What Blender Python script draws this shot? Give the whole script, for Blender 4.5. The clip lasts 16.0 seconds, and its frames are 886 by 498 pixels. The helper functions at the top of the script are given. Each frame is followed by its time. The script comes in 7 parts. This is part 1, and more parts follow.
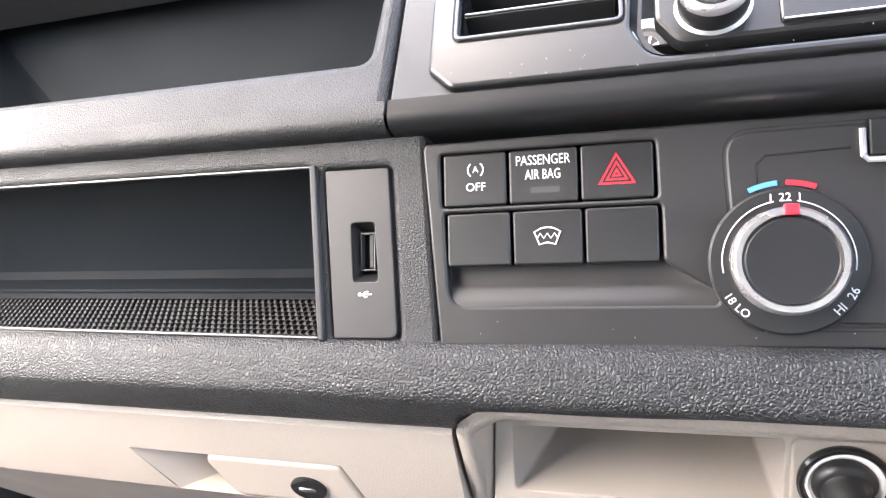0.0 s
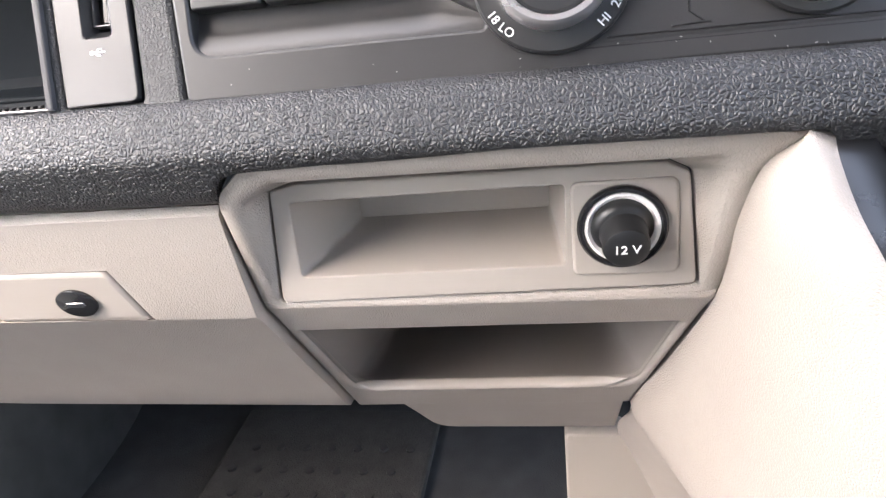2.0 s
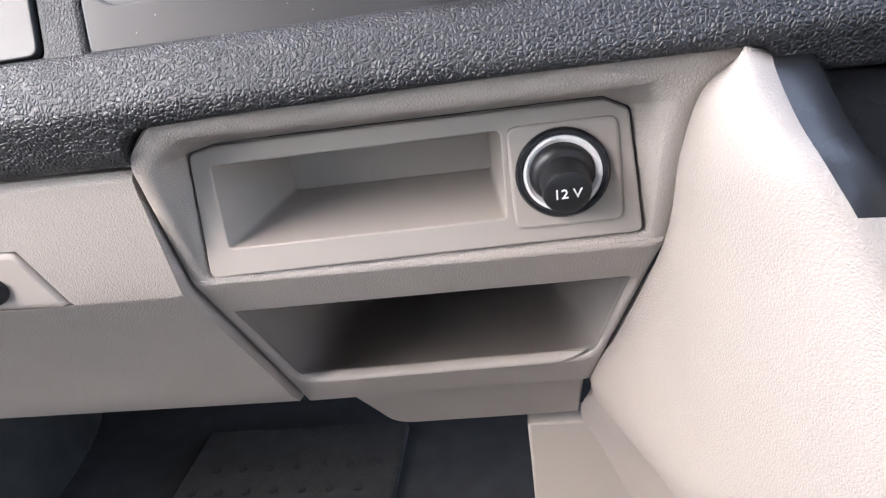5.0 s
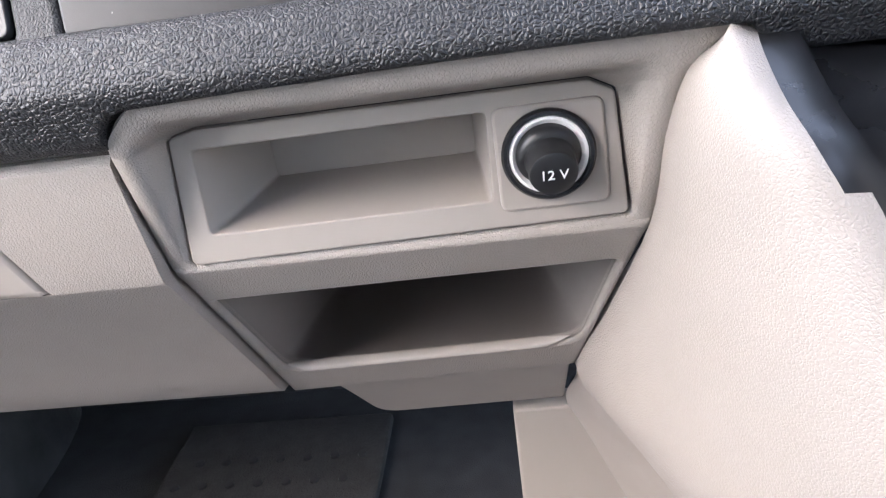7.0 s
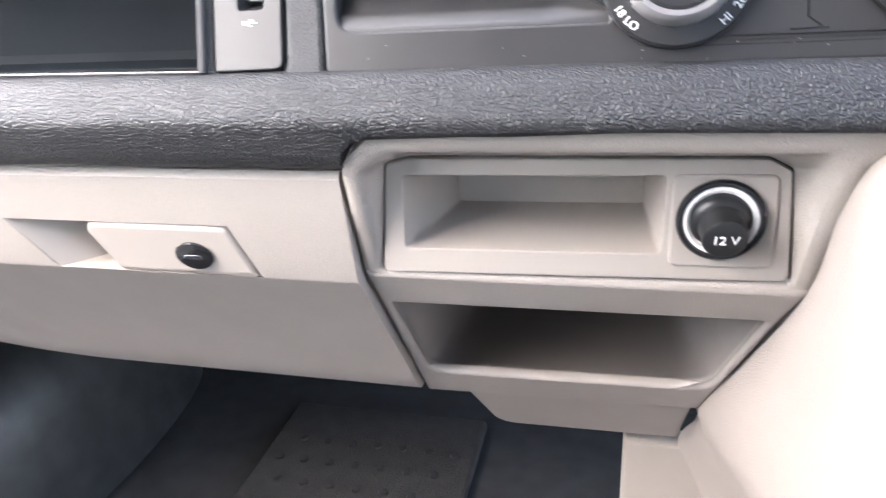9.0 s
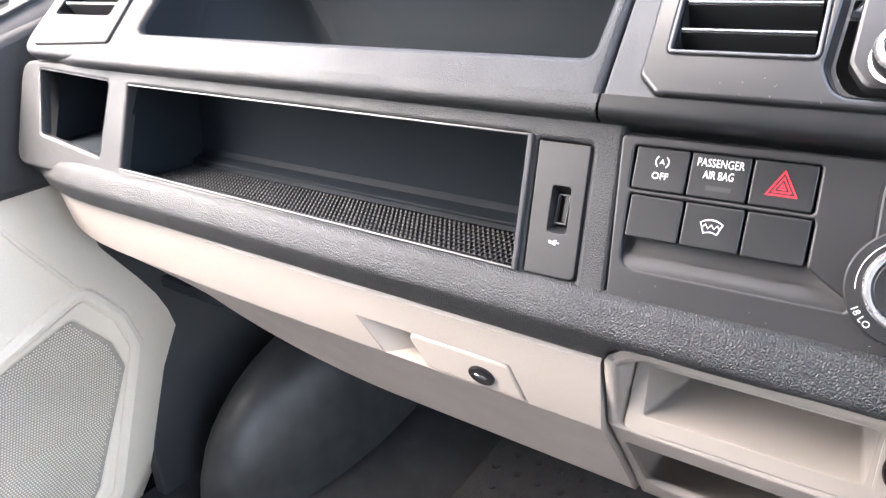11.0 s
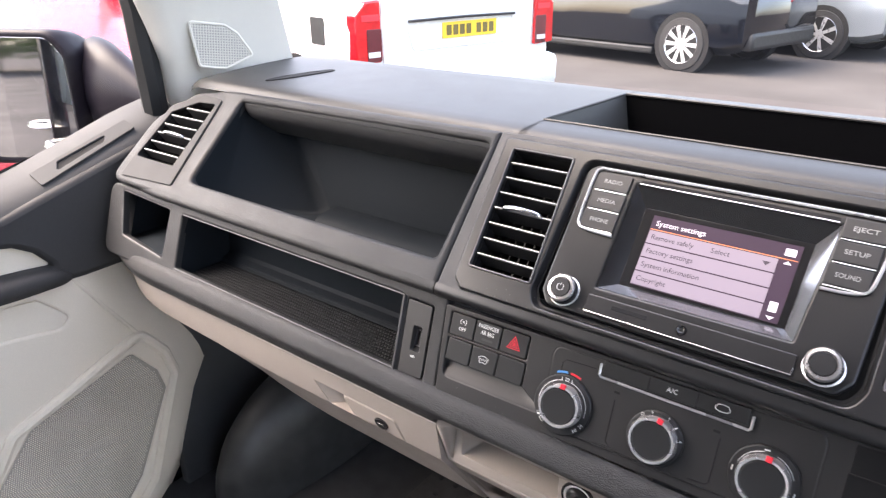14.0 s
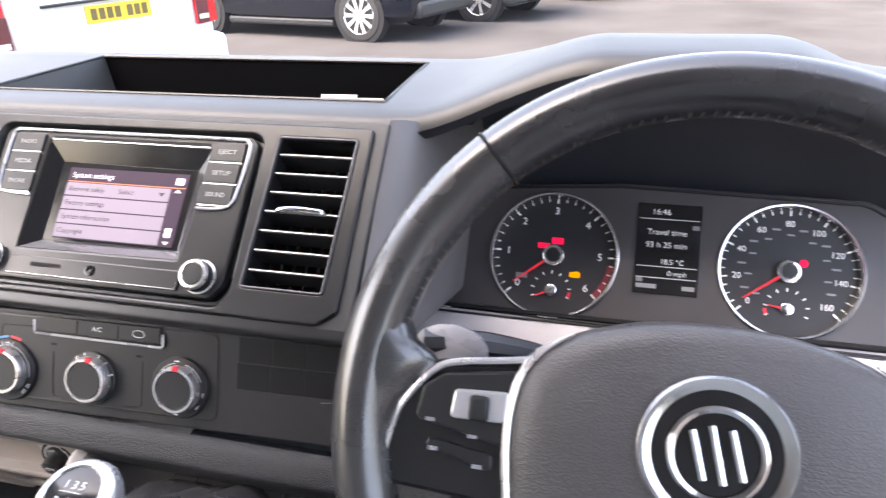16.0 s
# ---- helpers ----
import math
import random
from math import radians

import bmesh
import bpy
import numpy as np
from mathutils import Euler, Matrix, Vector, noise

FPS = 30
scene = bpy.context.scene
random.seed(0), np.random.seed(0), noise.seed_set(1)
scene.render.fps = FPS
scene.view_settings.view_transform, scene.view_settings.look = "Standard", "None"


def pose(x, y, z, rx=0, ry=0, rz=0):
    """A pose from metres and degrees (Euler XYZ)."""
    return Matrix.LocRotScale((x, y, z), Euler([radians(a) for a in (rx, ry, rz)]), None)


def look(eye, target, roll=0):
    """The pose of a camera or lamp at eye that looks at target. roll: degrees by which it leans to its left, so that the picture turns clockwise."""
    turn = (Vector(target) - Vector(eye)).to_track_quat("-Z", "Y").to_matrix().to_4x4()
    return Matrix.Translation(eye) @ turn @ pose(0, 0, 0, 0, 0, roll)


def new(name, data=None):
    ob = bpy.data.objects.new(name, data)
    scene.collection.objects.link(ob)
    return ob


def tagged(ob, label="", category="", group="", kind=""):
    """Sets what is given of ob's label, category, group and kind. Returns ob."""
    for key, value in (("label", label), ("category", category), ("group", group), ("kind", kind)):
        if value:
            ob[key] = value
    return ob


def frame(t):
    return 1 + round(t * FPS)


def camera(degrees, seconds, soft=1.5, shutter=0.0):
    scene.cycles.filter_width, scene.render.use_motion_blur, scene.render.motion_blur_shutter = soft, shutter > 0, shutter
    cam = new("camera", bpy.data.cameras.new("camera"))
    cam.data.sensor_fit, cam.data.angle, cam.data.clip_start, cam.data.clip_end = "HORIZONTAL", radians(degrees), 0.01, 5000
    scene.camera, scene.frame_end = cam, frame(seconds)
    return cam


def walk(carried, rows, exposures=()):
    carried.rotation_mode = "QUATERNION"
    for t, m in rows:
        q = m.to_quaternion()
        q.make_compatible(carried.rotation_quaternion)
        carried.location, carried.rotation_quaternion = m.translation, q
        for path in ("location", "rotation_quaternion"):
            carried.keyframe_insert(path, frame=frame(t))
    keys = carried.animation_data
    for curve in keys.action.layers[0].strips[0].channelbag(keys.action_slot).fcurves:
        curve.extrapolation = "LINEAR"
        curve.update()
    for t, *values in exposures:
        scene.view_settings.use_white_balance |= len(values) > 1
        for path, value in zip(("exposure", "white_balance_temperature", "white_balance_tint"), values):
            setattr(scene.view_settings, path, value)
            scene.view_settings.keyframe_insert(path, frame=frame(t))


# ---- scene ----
cam = camera(65.9, 16.0, 1.3, 0.22)
PATH = [
    (0, (-0.111, -0.026, 1.146), (-0.752, 1.77, 0.542), -7.4),
    (0.5, (-0.109, -0.031, 1.148), (-0.724, 1.757, 0.496), -7.7),
    (1, (-0.098, -0.029, 1.125), (-0.637, 1.764, 0.423), -8.4),
    (1.5, (-0.084, -0.022, 1.097), (-0.515, 1.761, 0.299), -7.4),
    (2, (-0.071, -0.013, 1.071), (-0.432, 1.76, 0.219), -7.1),
    (2.5, (-0.069, -0.011, 1.063), (-0.397, 1.766, 0.205), -7.6),
    (3, (-0.069, -0.006, 1.059), (-0.369, 1.777, 0.204), -7.8),
    (3.5, (-0.068, -0.005, 1.054), (-0.354, 1.79, 0.222), -8.0),
    (4, (-0.066, -0.008, 1.041), (-0.362, 1.801, 0.241), -8.2),
    (4.2, (-0.062, -0.008, 1.043), (-0.355, 1.8, 0.239), -8.3),
    (6.3, (-0.064, -0.01, 1.035), (-0.3, 1.814, 0.249), -8.2),
    (6.5, (-0.062, -0.009, 1.039), (-0.302, 1.802, 0.225), -8.5),
    (7, (-0.065, -0.008, 1.037), (-0.281, 1.8, 0.21), -8.4),
    (7.5, (-0.062, 0.006, 1.023), (-0.267, 1.807, 0.177), -8.4),
    (8, (-0.063, 0.003, 1.022), (-0.24, 1.791, 0.143), -8.0),
    (8.5, (-0.067, -0.013, 1.038), (-0.33, 1.774, 0.18), -6.3),
    (9, (-0.091, -0.041, 1.062), (-0.575, 1.738, 0.285), -3.6),
    (9.5, (-0.105, -0.058, 1.086), (-0.893, 1.597, 0.285), -1.3),
    (9.7, (-0.101, -0.059, 1.098), (-0.98, 1.548, 0.295), -1.7),
    (11.8, (-0.062, -0.128, 1.277), (-1.176, 1.331, 0.484), -3.3),
    (12, (-0.044, -0.136, 1.3), (-1.183, 1.315, 0.525), -3.6),
    (12.5, (-0.016, -0.144, 1.335), (-1.197, 1.29, 0.592), -3.5),
    (13, (0.023, -0.161, 1.357), (-1.158, 1.269, 0.608), -1.8),
    (13.5, (0.087, -0.195, 1.389), (-1.08, 1.24, 0.628), -0.8),
    (14, (0.148, -0.218, 1.41), (-0.987, 1.227, 0.62), -0.7),
    (14.5, (0.188, -0.211, 1.414), (-0.859, 1.277, 0.584), -1.2),
    (15, (0.26, -0.187, 1.404), (-0.59, 1.414, 0.558), -1.2),
    (15.5, (0.327, -0.164, 1.396), (-0.313, 1.528, 0.543), -1.7),
    (16, (0.413, -0.149, 1.387), (-0.051, 1.598, 0.531), -1.6),
]
EXPOSURE = [(0.0, 4.30, 7050, 14), (4.0, 3.92, 6650, 14), (7.5, 3.84, 6450, 14), (9.5, 4.44, 6600, 14), (12.0, 3.90, 6950, 15), (13.5, 3.18, 7150, 17), (14.5, 3.12, 7050, 17), (15.0, 3.30, 7050, 17), (15.5, 3.16, 7050, 17), (16.0, 3.30, 7050, 17)]
walk(cam, [(t, look(eye, target, roll)) for t, eye, target, roll in PATH], EXPOSURE)

# ---- world, sun, exposure ----
SUN_EL, SUN_AZ = 54.0, 232.0
world = bpy.data.worlds.new("world")
scene.world = world
world.use_nodes = True
wn = world.node_tree
sky = wn.nodes.new("ShaderNodeTexSky")
sky.sky_type, sky.sun_disc = "NISHITA", False
sky.sun_elevation, sky.sun_rotation = radians(SUN_EL), radians(SUN_AZ)
sky.air_density, sky.dust_density = 1.0, 4.0
wn.links.new(sky.outputs[0], wn.nodes["Background"].inputs[0])
wn.nodes["Background"].inputs[1].default_value = 0.15
cloud = wn.nodes.new("ShaderNodeBackground")  # even light of the thin cloud cover
cloud.inputs[0].default_value, cloud.inputs[1].default_value = (0.96, 0.98, 1.0, 1), 0.15
both_skies = wn.nodes.new("ShaderNodeAddShader")
wn.links.new(wn.nodes["Background"].outputs[0], both_skies.inputs[0])
wn.links.new(cloud.outputs[0], both_skies.inputs[1])
wn.links.new(both_skies.outputs[0], wn.nodes["World Output"].inputs[0])
sun = new("sun", bpy.data.lights.new("sun", "SUN"))
sun.data.energy, sun.data.angle, sun.data.color = 0.8, radians(45), (1.0, 0.98, 0.96)
sun.rotation_euler = (radians(90 - SUN_EL), 0, radians(180 - SUN_AZ))


# ---- materials ----
def nodes_of(name):
    m = bpy.data.materials.new(name)
    m.use_nodes = True
    return m, m.node_tree, m.node_tree.nodes["Principled BSDF"]


def surf(name, base, rough=0.5, metal=0.0, var=0.12, var_scale=6.0, grain=0.0, grain_scale=900.0, kind="noise",
         bump=0.15, dist=0.0004, coat=0.0, spec=0.5, rough_var=0.08, dirt=None, stretch=(1, 1, 1), sheen=0.0):
    """A surface with blotches, fine grain and relief at real-world size (object coordinates, metres)."""
    m, nt, b = nodes_of(name)
    N, L = nt.nodes, nt.links
    tc = N.new("ShaderNodeTexCoord")
    mp = N.new("ShaderNodeMapping")
    mp.inputs["Scale"].default_value = stretch
    L.new(tc.outputs["Object"], mp.inputs["Vector"])
    big = N.new("ShaderNodeTexNoise")
    big.inputs["Scale"].default_value, big.inputs["Detail"].default_value = var_scale, 5
    L.new(mp.outputs[0], big.inputs["Vector"])
    ramp = N.new("ShaderNodeMapRange")
    ramp.inputs[1].default_value, ramp.inputs[2].default_value = 0.3, 0.7
    ramp.inputs[3].default_value, ramp.inputs[4].default_value = 1 - var, 1 + var
    L.new(big.outputs[0], ramp.inputs[0])
    if kind == "leather":
        fine = N.new("ShaderNodeTexVoronoi")
        fine.feature = "DISTANCE_TO_EDGE"
        warp = N.new("ShaderNodeTexNoise")
        warp.inputs["Scale"].default_value, warp.inputs["Detail"].default_value = grain_scale * 0.55, 2
        L.new(mp.outputs[0], warp.inputs["Vector"])
        mixv = N.new("ShaderNodeVectorMath")
        mixv.operation, mixv.inputs[1].default_value = "MULTIPLY_ADD", (1.0 / grain_scale,) * 3
        L.new(warp.outputs[1], mixv.inputs[0])
        L.new(mp.outputs[0], mixv.inputs[2])
        L.new(mixv.outputs[0], fine.inputs["Vector"])
        fine.inputs["Scale"].default_value = grain_scale
        cut = N.new("ShaderNodeMapRange")
        cut.inputs[1].default_value, cut.inputs[2].default_value, cut.inputs[4].default_value = 0.0, 0.30, 0.62
        cut.interpolation_type = "SMOOTHSTEP"
        L.new(fine.outputs[0], cut.inputs[0])
        crease = N.new("ShaderNodeTexNoise")
        crease.inputs["Scale"].default_value, crease.inputs["Detail"].default_value = grain_scale * 1.6, 3
        L.new(mixv.outputs[0], crease.inputs["Vector"])
        both = N.new("ShaderNodeMath")
        both.operation, both.inputs[1].default_value = "MULTIPLY_ADD", 0.55
        L.new(crease.outputs[0], both.inputs[0])
        L.new(cut.outputs[0], both.inputs[2])
        height = both.outputs[0]
    else:
        fine = N.new("ShaderNodeTexNoise")
        fine.inputs["Scale"].default_value, fine.inputs["Detail"].default_value = grain_scale, 3
        L.new(mp.outputs[0], fine.inputs["Vector"])
        height = fine.outputs[0]
    gr = N.new("ShaderNodeMapRange")
    gr.inputs[3].default_value, gr.inputs[4].default_value = 1 - grain, 1 + grain
    L.new(height, gr.inputs[0])
    mul = N.new("ShaderNodeMath")
    mul.operation = "MULTIPLY"
    L.new(ramp.outputs[0], mul.inputs[0])
    L.new(gr.outputs[0], mul.inputs[1])
    col = N.new("ShaderNodeVectorMath")
    col.operation = "SCALE"
    col.inputs[0].default_value = base
    L.new(mul.outputs[0], col.inputs["Scale"])
    L.new(col.outputs[0], b.inputs["Base Color"])
    rv = N.new("ShaderNodeMapRange")
    rv.inputs[1].default_value, rv.inputs[2].default_value = 0.25, 0.75
    rv.inputs[3].default_value, rv.inputs[4].default_value = max(0.02, rough - rough_var), min(1, rough + rough_var)
    wear = N.new("ShaderNodeTexNoise")
    wear.inputs["Scale"].default_value, wear.inputs["Detail"].default_value = var_scale * 4, 6
    L.new(mp.outputs[0], wear.inputs["Vector"])
    L.new(wear.outputs[0], rv.inputs[0])
    L.new(rv.outputs[0], b.inputs["Roughness"])
    b.inputs["Metallic"].default_value = metal
    b.inputs["Specular IOR Level"].default_value = spec
    b.inputs["Coat Weight"].default_value, b.inputs["Coat Roughness"].default_value = coat, 0.05
    b.inputs["Sheen Weight"].default_value = sheen
    if bump:
        bp = N.new("ShaderNodeBump")
        bp.inputs["Strength"].default_value, bp.inputs["Distance"].default_value = bump, dist
        L.new(height, bp.inputs["Height"])
        L.new(bp.outputs[0], b.inputs["Normal"])
    return m


def plain(name, base, rough=0.4, metal=0.0, glow=0.0):
    m, nt, b = nodes_of(name)
    b.inputs["Base Color"].default_value = (*base, 1)
    b.inputs["Roughness"].default_value, b.inputs["Metallic"].default_value = rough, metal
    if glow:
        b.inputs["Specular IOR Level"].default_value = 0.08
        b.inputs["Emission Color"].default_value, b.inputs["Emission Strength"].default_value = (*base, 1), glow
    return m


def glass(name, tint=(1, 1, 1), rough=0.0):
    m, nt, b = nodes_of(name)
    mix = nt.nodes.new("ShaderNodeMixShader")
    clear, shine = nt.nodes.new("ShaderNodeBsdfTransparent"), nt.nodes.new("ShaderNodeBsdfGlossy")
    clear.inputs[0].default_value = (*tint, 1)
    shine.inputs["Roughness"].default_value = rough
    lw, po = nt.nodes.new("ShaderNodeLayerWeight"), nt.nodes.new("ShaderNodeMath")
    po.operation, po.inputs[1].default_value = "POWER", 5.0
    fr = nt.nodes.new("ShaderNodeMapRange")
    fr.inputs[3].default_value, fr.inputs[4].default_value = 0.035, 0.7
    nt.links.new(lw.outputs["Facing"], po.inputs[0])
    nt.links.new(po.outputs[0], fr.inputs[0])
    nt.links.new(fr.outputs[0], mix.inputs[0])
    nt.links.new(clear.outputs[0], mix.inputs[1])
    nt.links.new(shine.outputs[0], mix.inputs[2])
    nt.links.new(mix.outputs[0], nt.nodes["Material Output"].inputs[0])
    return m


DASH = surf("dash_grained_plastic", (0.0135, 0.0143, 0.0160), 0.54, grain=0.10, grain_scale=760, kind="leather", bump=0.60, dist=0.00045, spec=0.45)
RAIL_SKIN = surf("rail_coarse_grained_plastic", (0.0135, 0.0143, 0.0160), 0.46, grain=0.12, grain_scale=600, kind="leather", bump=0.85, dist=0.0007, spec=0.5)
DASH_FINE = surf("dash_fine_grained_plastic", (0.0150, 0.0160, 0.0180), 0.46, grain=0.08, grain_scale=1700, kind="leather", bump=0.45, dist=0.00018)
DASH_TOP = surf("dash_top_matt_plastic", (0.0205, 0.0205, 0.0200), 0.50, var=0.03, rough_var=0.02, grain=0.15, grain_scale=1400, bump=0.35, dist=0.0002)
DASH_SMOOTH = surf("dash_satin_plastic", (0.0135, 0.0138, 0.0148), 0.34, rough_var=0.03, grain=0.10, grain_scale=2600, bump=0.25, dist=0.0001)
PANEL = surf("brown_black_satin_plastic", (0.0195, 0.0190, 0.0197), 0.44, spec=0.45, grain=0.12, grain_scale=2400, bump=0.3, dist=0.0001)
BIN = surf("bin_dark_plastic", (0.0110, 0.0142, 0.0178), 0.60, spec=0.08, grain=0.1, grain_scale=2500, bump=0.2, dist=0.0001)
BEIGE = surf("beige_grained_plastic", (0.295, 0.263, 0.236), 0.5, var=0.03, grain=0.03, grain_scale=760, kind="leather", bump=0.55, dist=0.00034)
BEIGE_FINE = surf("beige_smooth_plastic", (0.295, 0.263, 0.236), 0.5, var=0.03, grain=0.02, grain_scale=2600, bump=0.12, dist=0.0001)
KEY = surf("black_key_plastic", (0.011, 0.0115, 0.0125), 0.45, grain=0.1, grain_scale=3000, bump=0.15, dist=0.0001)
BLACK = surf("black_gloss_plastic", (0.012, 0.012, 0.013), 0.15, grain=0.0, var=0.1, bump=0)
RUBBER = surf("black_rubber", (0.012, 0.012, 0.013), 0.75, grain=0.15, grain_scale=1500, bump=0.3)
CHROME = surf("satin_chrome", (0.78, 0.78, 0.79), 0.18, metal=1.0, var=0.04, bump=0)
SATIN = surf("satin_metal", (0.78, 0.76, 0.76), 0.28, metal=0.9, var=0.04, bump=0)
SILVER = surf("silver_paint", (0.55, 0.55, 0.56), 0.3, metal=0.6, var=0.03, bump=0)
WHITE_INK = plain("white_ink", (0.75, 0.75, 0.74), 0.5)
RED_INK = plain("red_ink", (0.75, 0.03, 0.05), 0.35)
BLUE_INK = plain("blue_ink", (0.08, 0.28, 0.60), 0.4)
# near-black colour that stands in for shade in openings, gaps and grooves
HOLE = plain("void_shade_black", (0.004, 0.004, 0.005), 0.9)
CARPET = surf("black_carpet", (0.024, 0.025, 0.028), 0.95, var=0.3, var_scale=30, grain=0.5, grain_scale=700, bump=1.0, dist=0.002)
LEATHER = surf("black_leather", (0.030, 0.029, 0.029), 0.25, grain=0.1, grain_scale=900, kind="leather", bump=0.25, dist=0.00008, spec=1.0)
TRIM = surf("pale_pillar_trim", (0.74, 0.72, 0.65), 0.8, var=0.03, grain=0.06, grain_scale=1500, bump=0.3)
ASPHALT = surf("asphalt", (0.070, 0.066, 0.064), 0.9, var=0.2, var_scale=0.6, grain=0.12, grain_scale=60, bump=0.2, dist=0.004, spec=0.0)
WHITE_PAINT = surf("white_car_paint", (0.64, 0.65, 0.63), 0.25, var=0.02, bump=0, coat=0.6)
BLACK_PAINT = surf("blue_black_car_paint", (0.004, 0.005, 0.008), 0.08, var=0.05, bump=0, coat=0.5, rough_var=0.0)
GREY_PAINT = surf("grey_car_paint", (0.16, 0.18, 0.20), 0.25, metal=0.3, var=0.03, bump=0, coat=1.0, rough_var=0.0)
RED_PAINT = surf("red_car_paint", (0.42, 0.02, 0.03), 0.25, var=0.05, bump=0, coat=0.6, spec=0.5)
LAMP_RED = surf("red_lamp_lens", (0.55, 0.008, 0.012), 0.12, var=0.2, var_scale=14, bump=0, coat=1.0)
LAMP_DARK = surf("smoked_lamp_lens", (0.10, 0.015, 0.02), 0.12, var=0.2, bump=0, coat=1.0)
PLATE = surf("yellow_plate", (0.78, 0.50, 0.03), 0.4, var=0.03, bump=0)
CAR_GLASS = surf("dark_car_glass", (0.012, 0.014, 0.016), 0.06, var=0.1, bump=0, coat=0.5)
CLEAR = glass("windscreen_glass", (0.97, 0.985, 0.975))


# ---- builders ----
def thing(name, m, label, category, group="", kind=""):
    ob = tagged(new(name), label, category, group, kind)
    ob.matrix_world = m
    ob.empty_display_size = 0.02
    return ob


def finish(bm, name, sharp=35.0):
    me = bpy.data.meshes.new(name)
    bmesh.ops.recalc_face_normals(bm, faces=bm.faces)
    lay = bm.faces.layers.int.get("flat")
    level = [bool(lay and f[lay]) for f in bm.faces]
    for f in bm.faces:
        f.smooth = True
    bm.to_mesh(me)
    bm.free()
    me.set_sharp_from_angle(angle=radians(sharp))
    if any(level):  # level faces keep one normal, their rounded edges stay smooth
        me.polygons.foreach_set("use_smooth", [not k for k in level])
        me.update()
    return me


def part(name, bm, material, parent, label="", m=None, sharp=35.0):
    me = finish(bm, name, sharp) if isinstance(bm, bmesh.types.BMesh) else bm
    if material is not None and not me.materials:
        me.materials.append(material)
    ob = new(name, me)
    if parent is not None:
        ob.parent = parent
    if m is not None:
        ob.matrix_local = m
    if label:
        ob["label"] = label
    return ob


def rpoly(pts, r=0.004, n=4):
    """A closed loop with rounded corners; r is one radius or one for each corner."""
    out, c = [], len(pts)
    for i in range(c):
        rad = r[i] if isinstance(r, (list, tuple)) else r
        a, b, d = Vector(pts[i - 1]), Vector(pts[i]), Vector(pts[(i + 1) % c])
        u, v = (a - b), (d - b)
        lu, lv = u.length, v.length
        u.normalize(), v.normalize()
        ang = u.angle(v, math.pi)
        if rad < 1e-6 or ang > 3.12:
            out.append((b.x, b.y))
            continue
        cutl = min(rad / math.tan(ang / 2), 0.49 * lu, 0.49 * lv)
        p, q = b + u * cutl, b + v * cutl
        for k in range(n + 1):
            t = k / n
            w = p * (1 - t) ** 2 + b * 2 * t * (1 - t) + q * t * t
            out.append((w.x, w.y))
    return out


def rrect(x0, y0, x1, y1, r=0.004, n=4):
    return rpoly([(x0, y0), (x1, y0), (x1, y1), (x0, y1)], r, n)


def circle(cx, cy, r, n=32):
    return [(cx + r * math.cos(2 * math.pi * k / n), cy + r * math.sin(2 * math.pi * k / n)) for k in range(n)]


def area2(l):
    return sum(l[i - 1][0] * l[i][1] - l[i][0] * l[i - 1][1] for i in range(len(l)))


def offset(l, d):
    """Shift a loop to its left by d."""
    out, c = [], len(l)
    for i in range(c):
        a, b, e = Vector(l[i - 1]), Vector(l[i]), Vector(l[(i + 1) % c])
        u, v = b - a, e - b
        if u.length < 1e-9:
            u = v
        if v.length < 1e-9:
            v = u
        nu, nv = Vector((-u.y, u.x)).normalized(), Vector((-v.y, v.x)).normalized()
        w = nu + nv
        w = w / max(0.5, w.length_squared / 2) if w.length > 1e-6 else nu
        out.append((b.x + w.x * d, b.y + w.y * d))
    return out


def plate(loops, thick=0.003, bev=0.0008, top=0.0, seg=2, back=False, bm=None, m=None):
    """A slab in the local x-y plane, its face at z = top: the first loop is its outline, the others are holes through it. Rounded edges."""
    from mathutils.geometry import tessellate_polygon
    bm = bm or bmesh.new()
    lay = bm.faces.layers.int.get("flat") or bm.faces.layers.int.new("flat")
    m = m or Matrix()
    fixed = [l if (area2(l) > 0) == (i == 0) else l[::-1] for i, l in enumerate(loops)]
    tops, backs = [], []
    for l in fixed:
        rings = [[bm.verts.new(m @ Vector((x, y, top - thick))) for x, y in l]]
        for k in range(seg + 1):
            a = math.pi / 2 * k / seg
            o = offset(l, bev * (1 - math.cos(a)))
            rings.append([bm.verts.new(m @ Vector((x, y, top - bev * (1 - math.sin(a))))) for x, y in o])
        c = len(l)
        for r0, r1 in zip(rings, rings[1:]):
            for i in range(c):
                bm.faces.new((r0[i - 1], r0[i], r1[i], r1[i - 1]))
        tops.append(rings[-1])
        backs.append(rings[0])
    for rings, flip in ((tops, False), (backs, True))[: 2 if back else 1]:
        flat = [v for r in rings for v in r]
        inv = m.inverted()
        for tri in tessellate_polygon([[Vector((*(inv @ v.co).xy, 0)) for v in r] for r in rings]):
            vs = [flat[i] for i in tri]
            try:
                bm.faces.new(vs[::-1] if flip else vs)[lay] = 1
            except ValueError:
                pass
    return bm


def loft(rows, closed=False, caps=False, bm=None):
    """A skin over rows of points; closed: each row is a ring."""
    bm = bm or bmesh.new()
    vs = [[bm.verts.new(p) for p in row] for row in rows]
    for r0, r1 in zip(vs, vs[1:]):
        c = len(r0)
        for i in range(0 if closed else 1, c):
            bm.faces.new((r0[i - 1], r0[i], r1[i], r1[i - 1]))
    if caps:
        bm.faces.new(vs[0][::-1])
        bm.faces.new(vs[-1])
    return bm


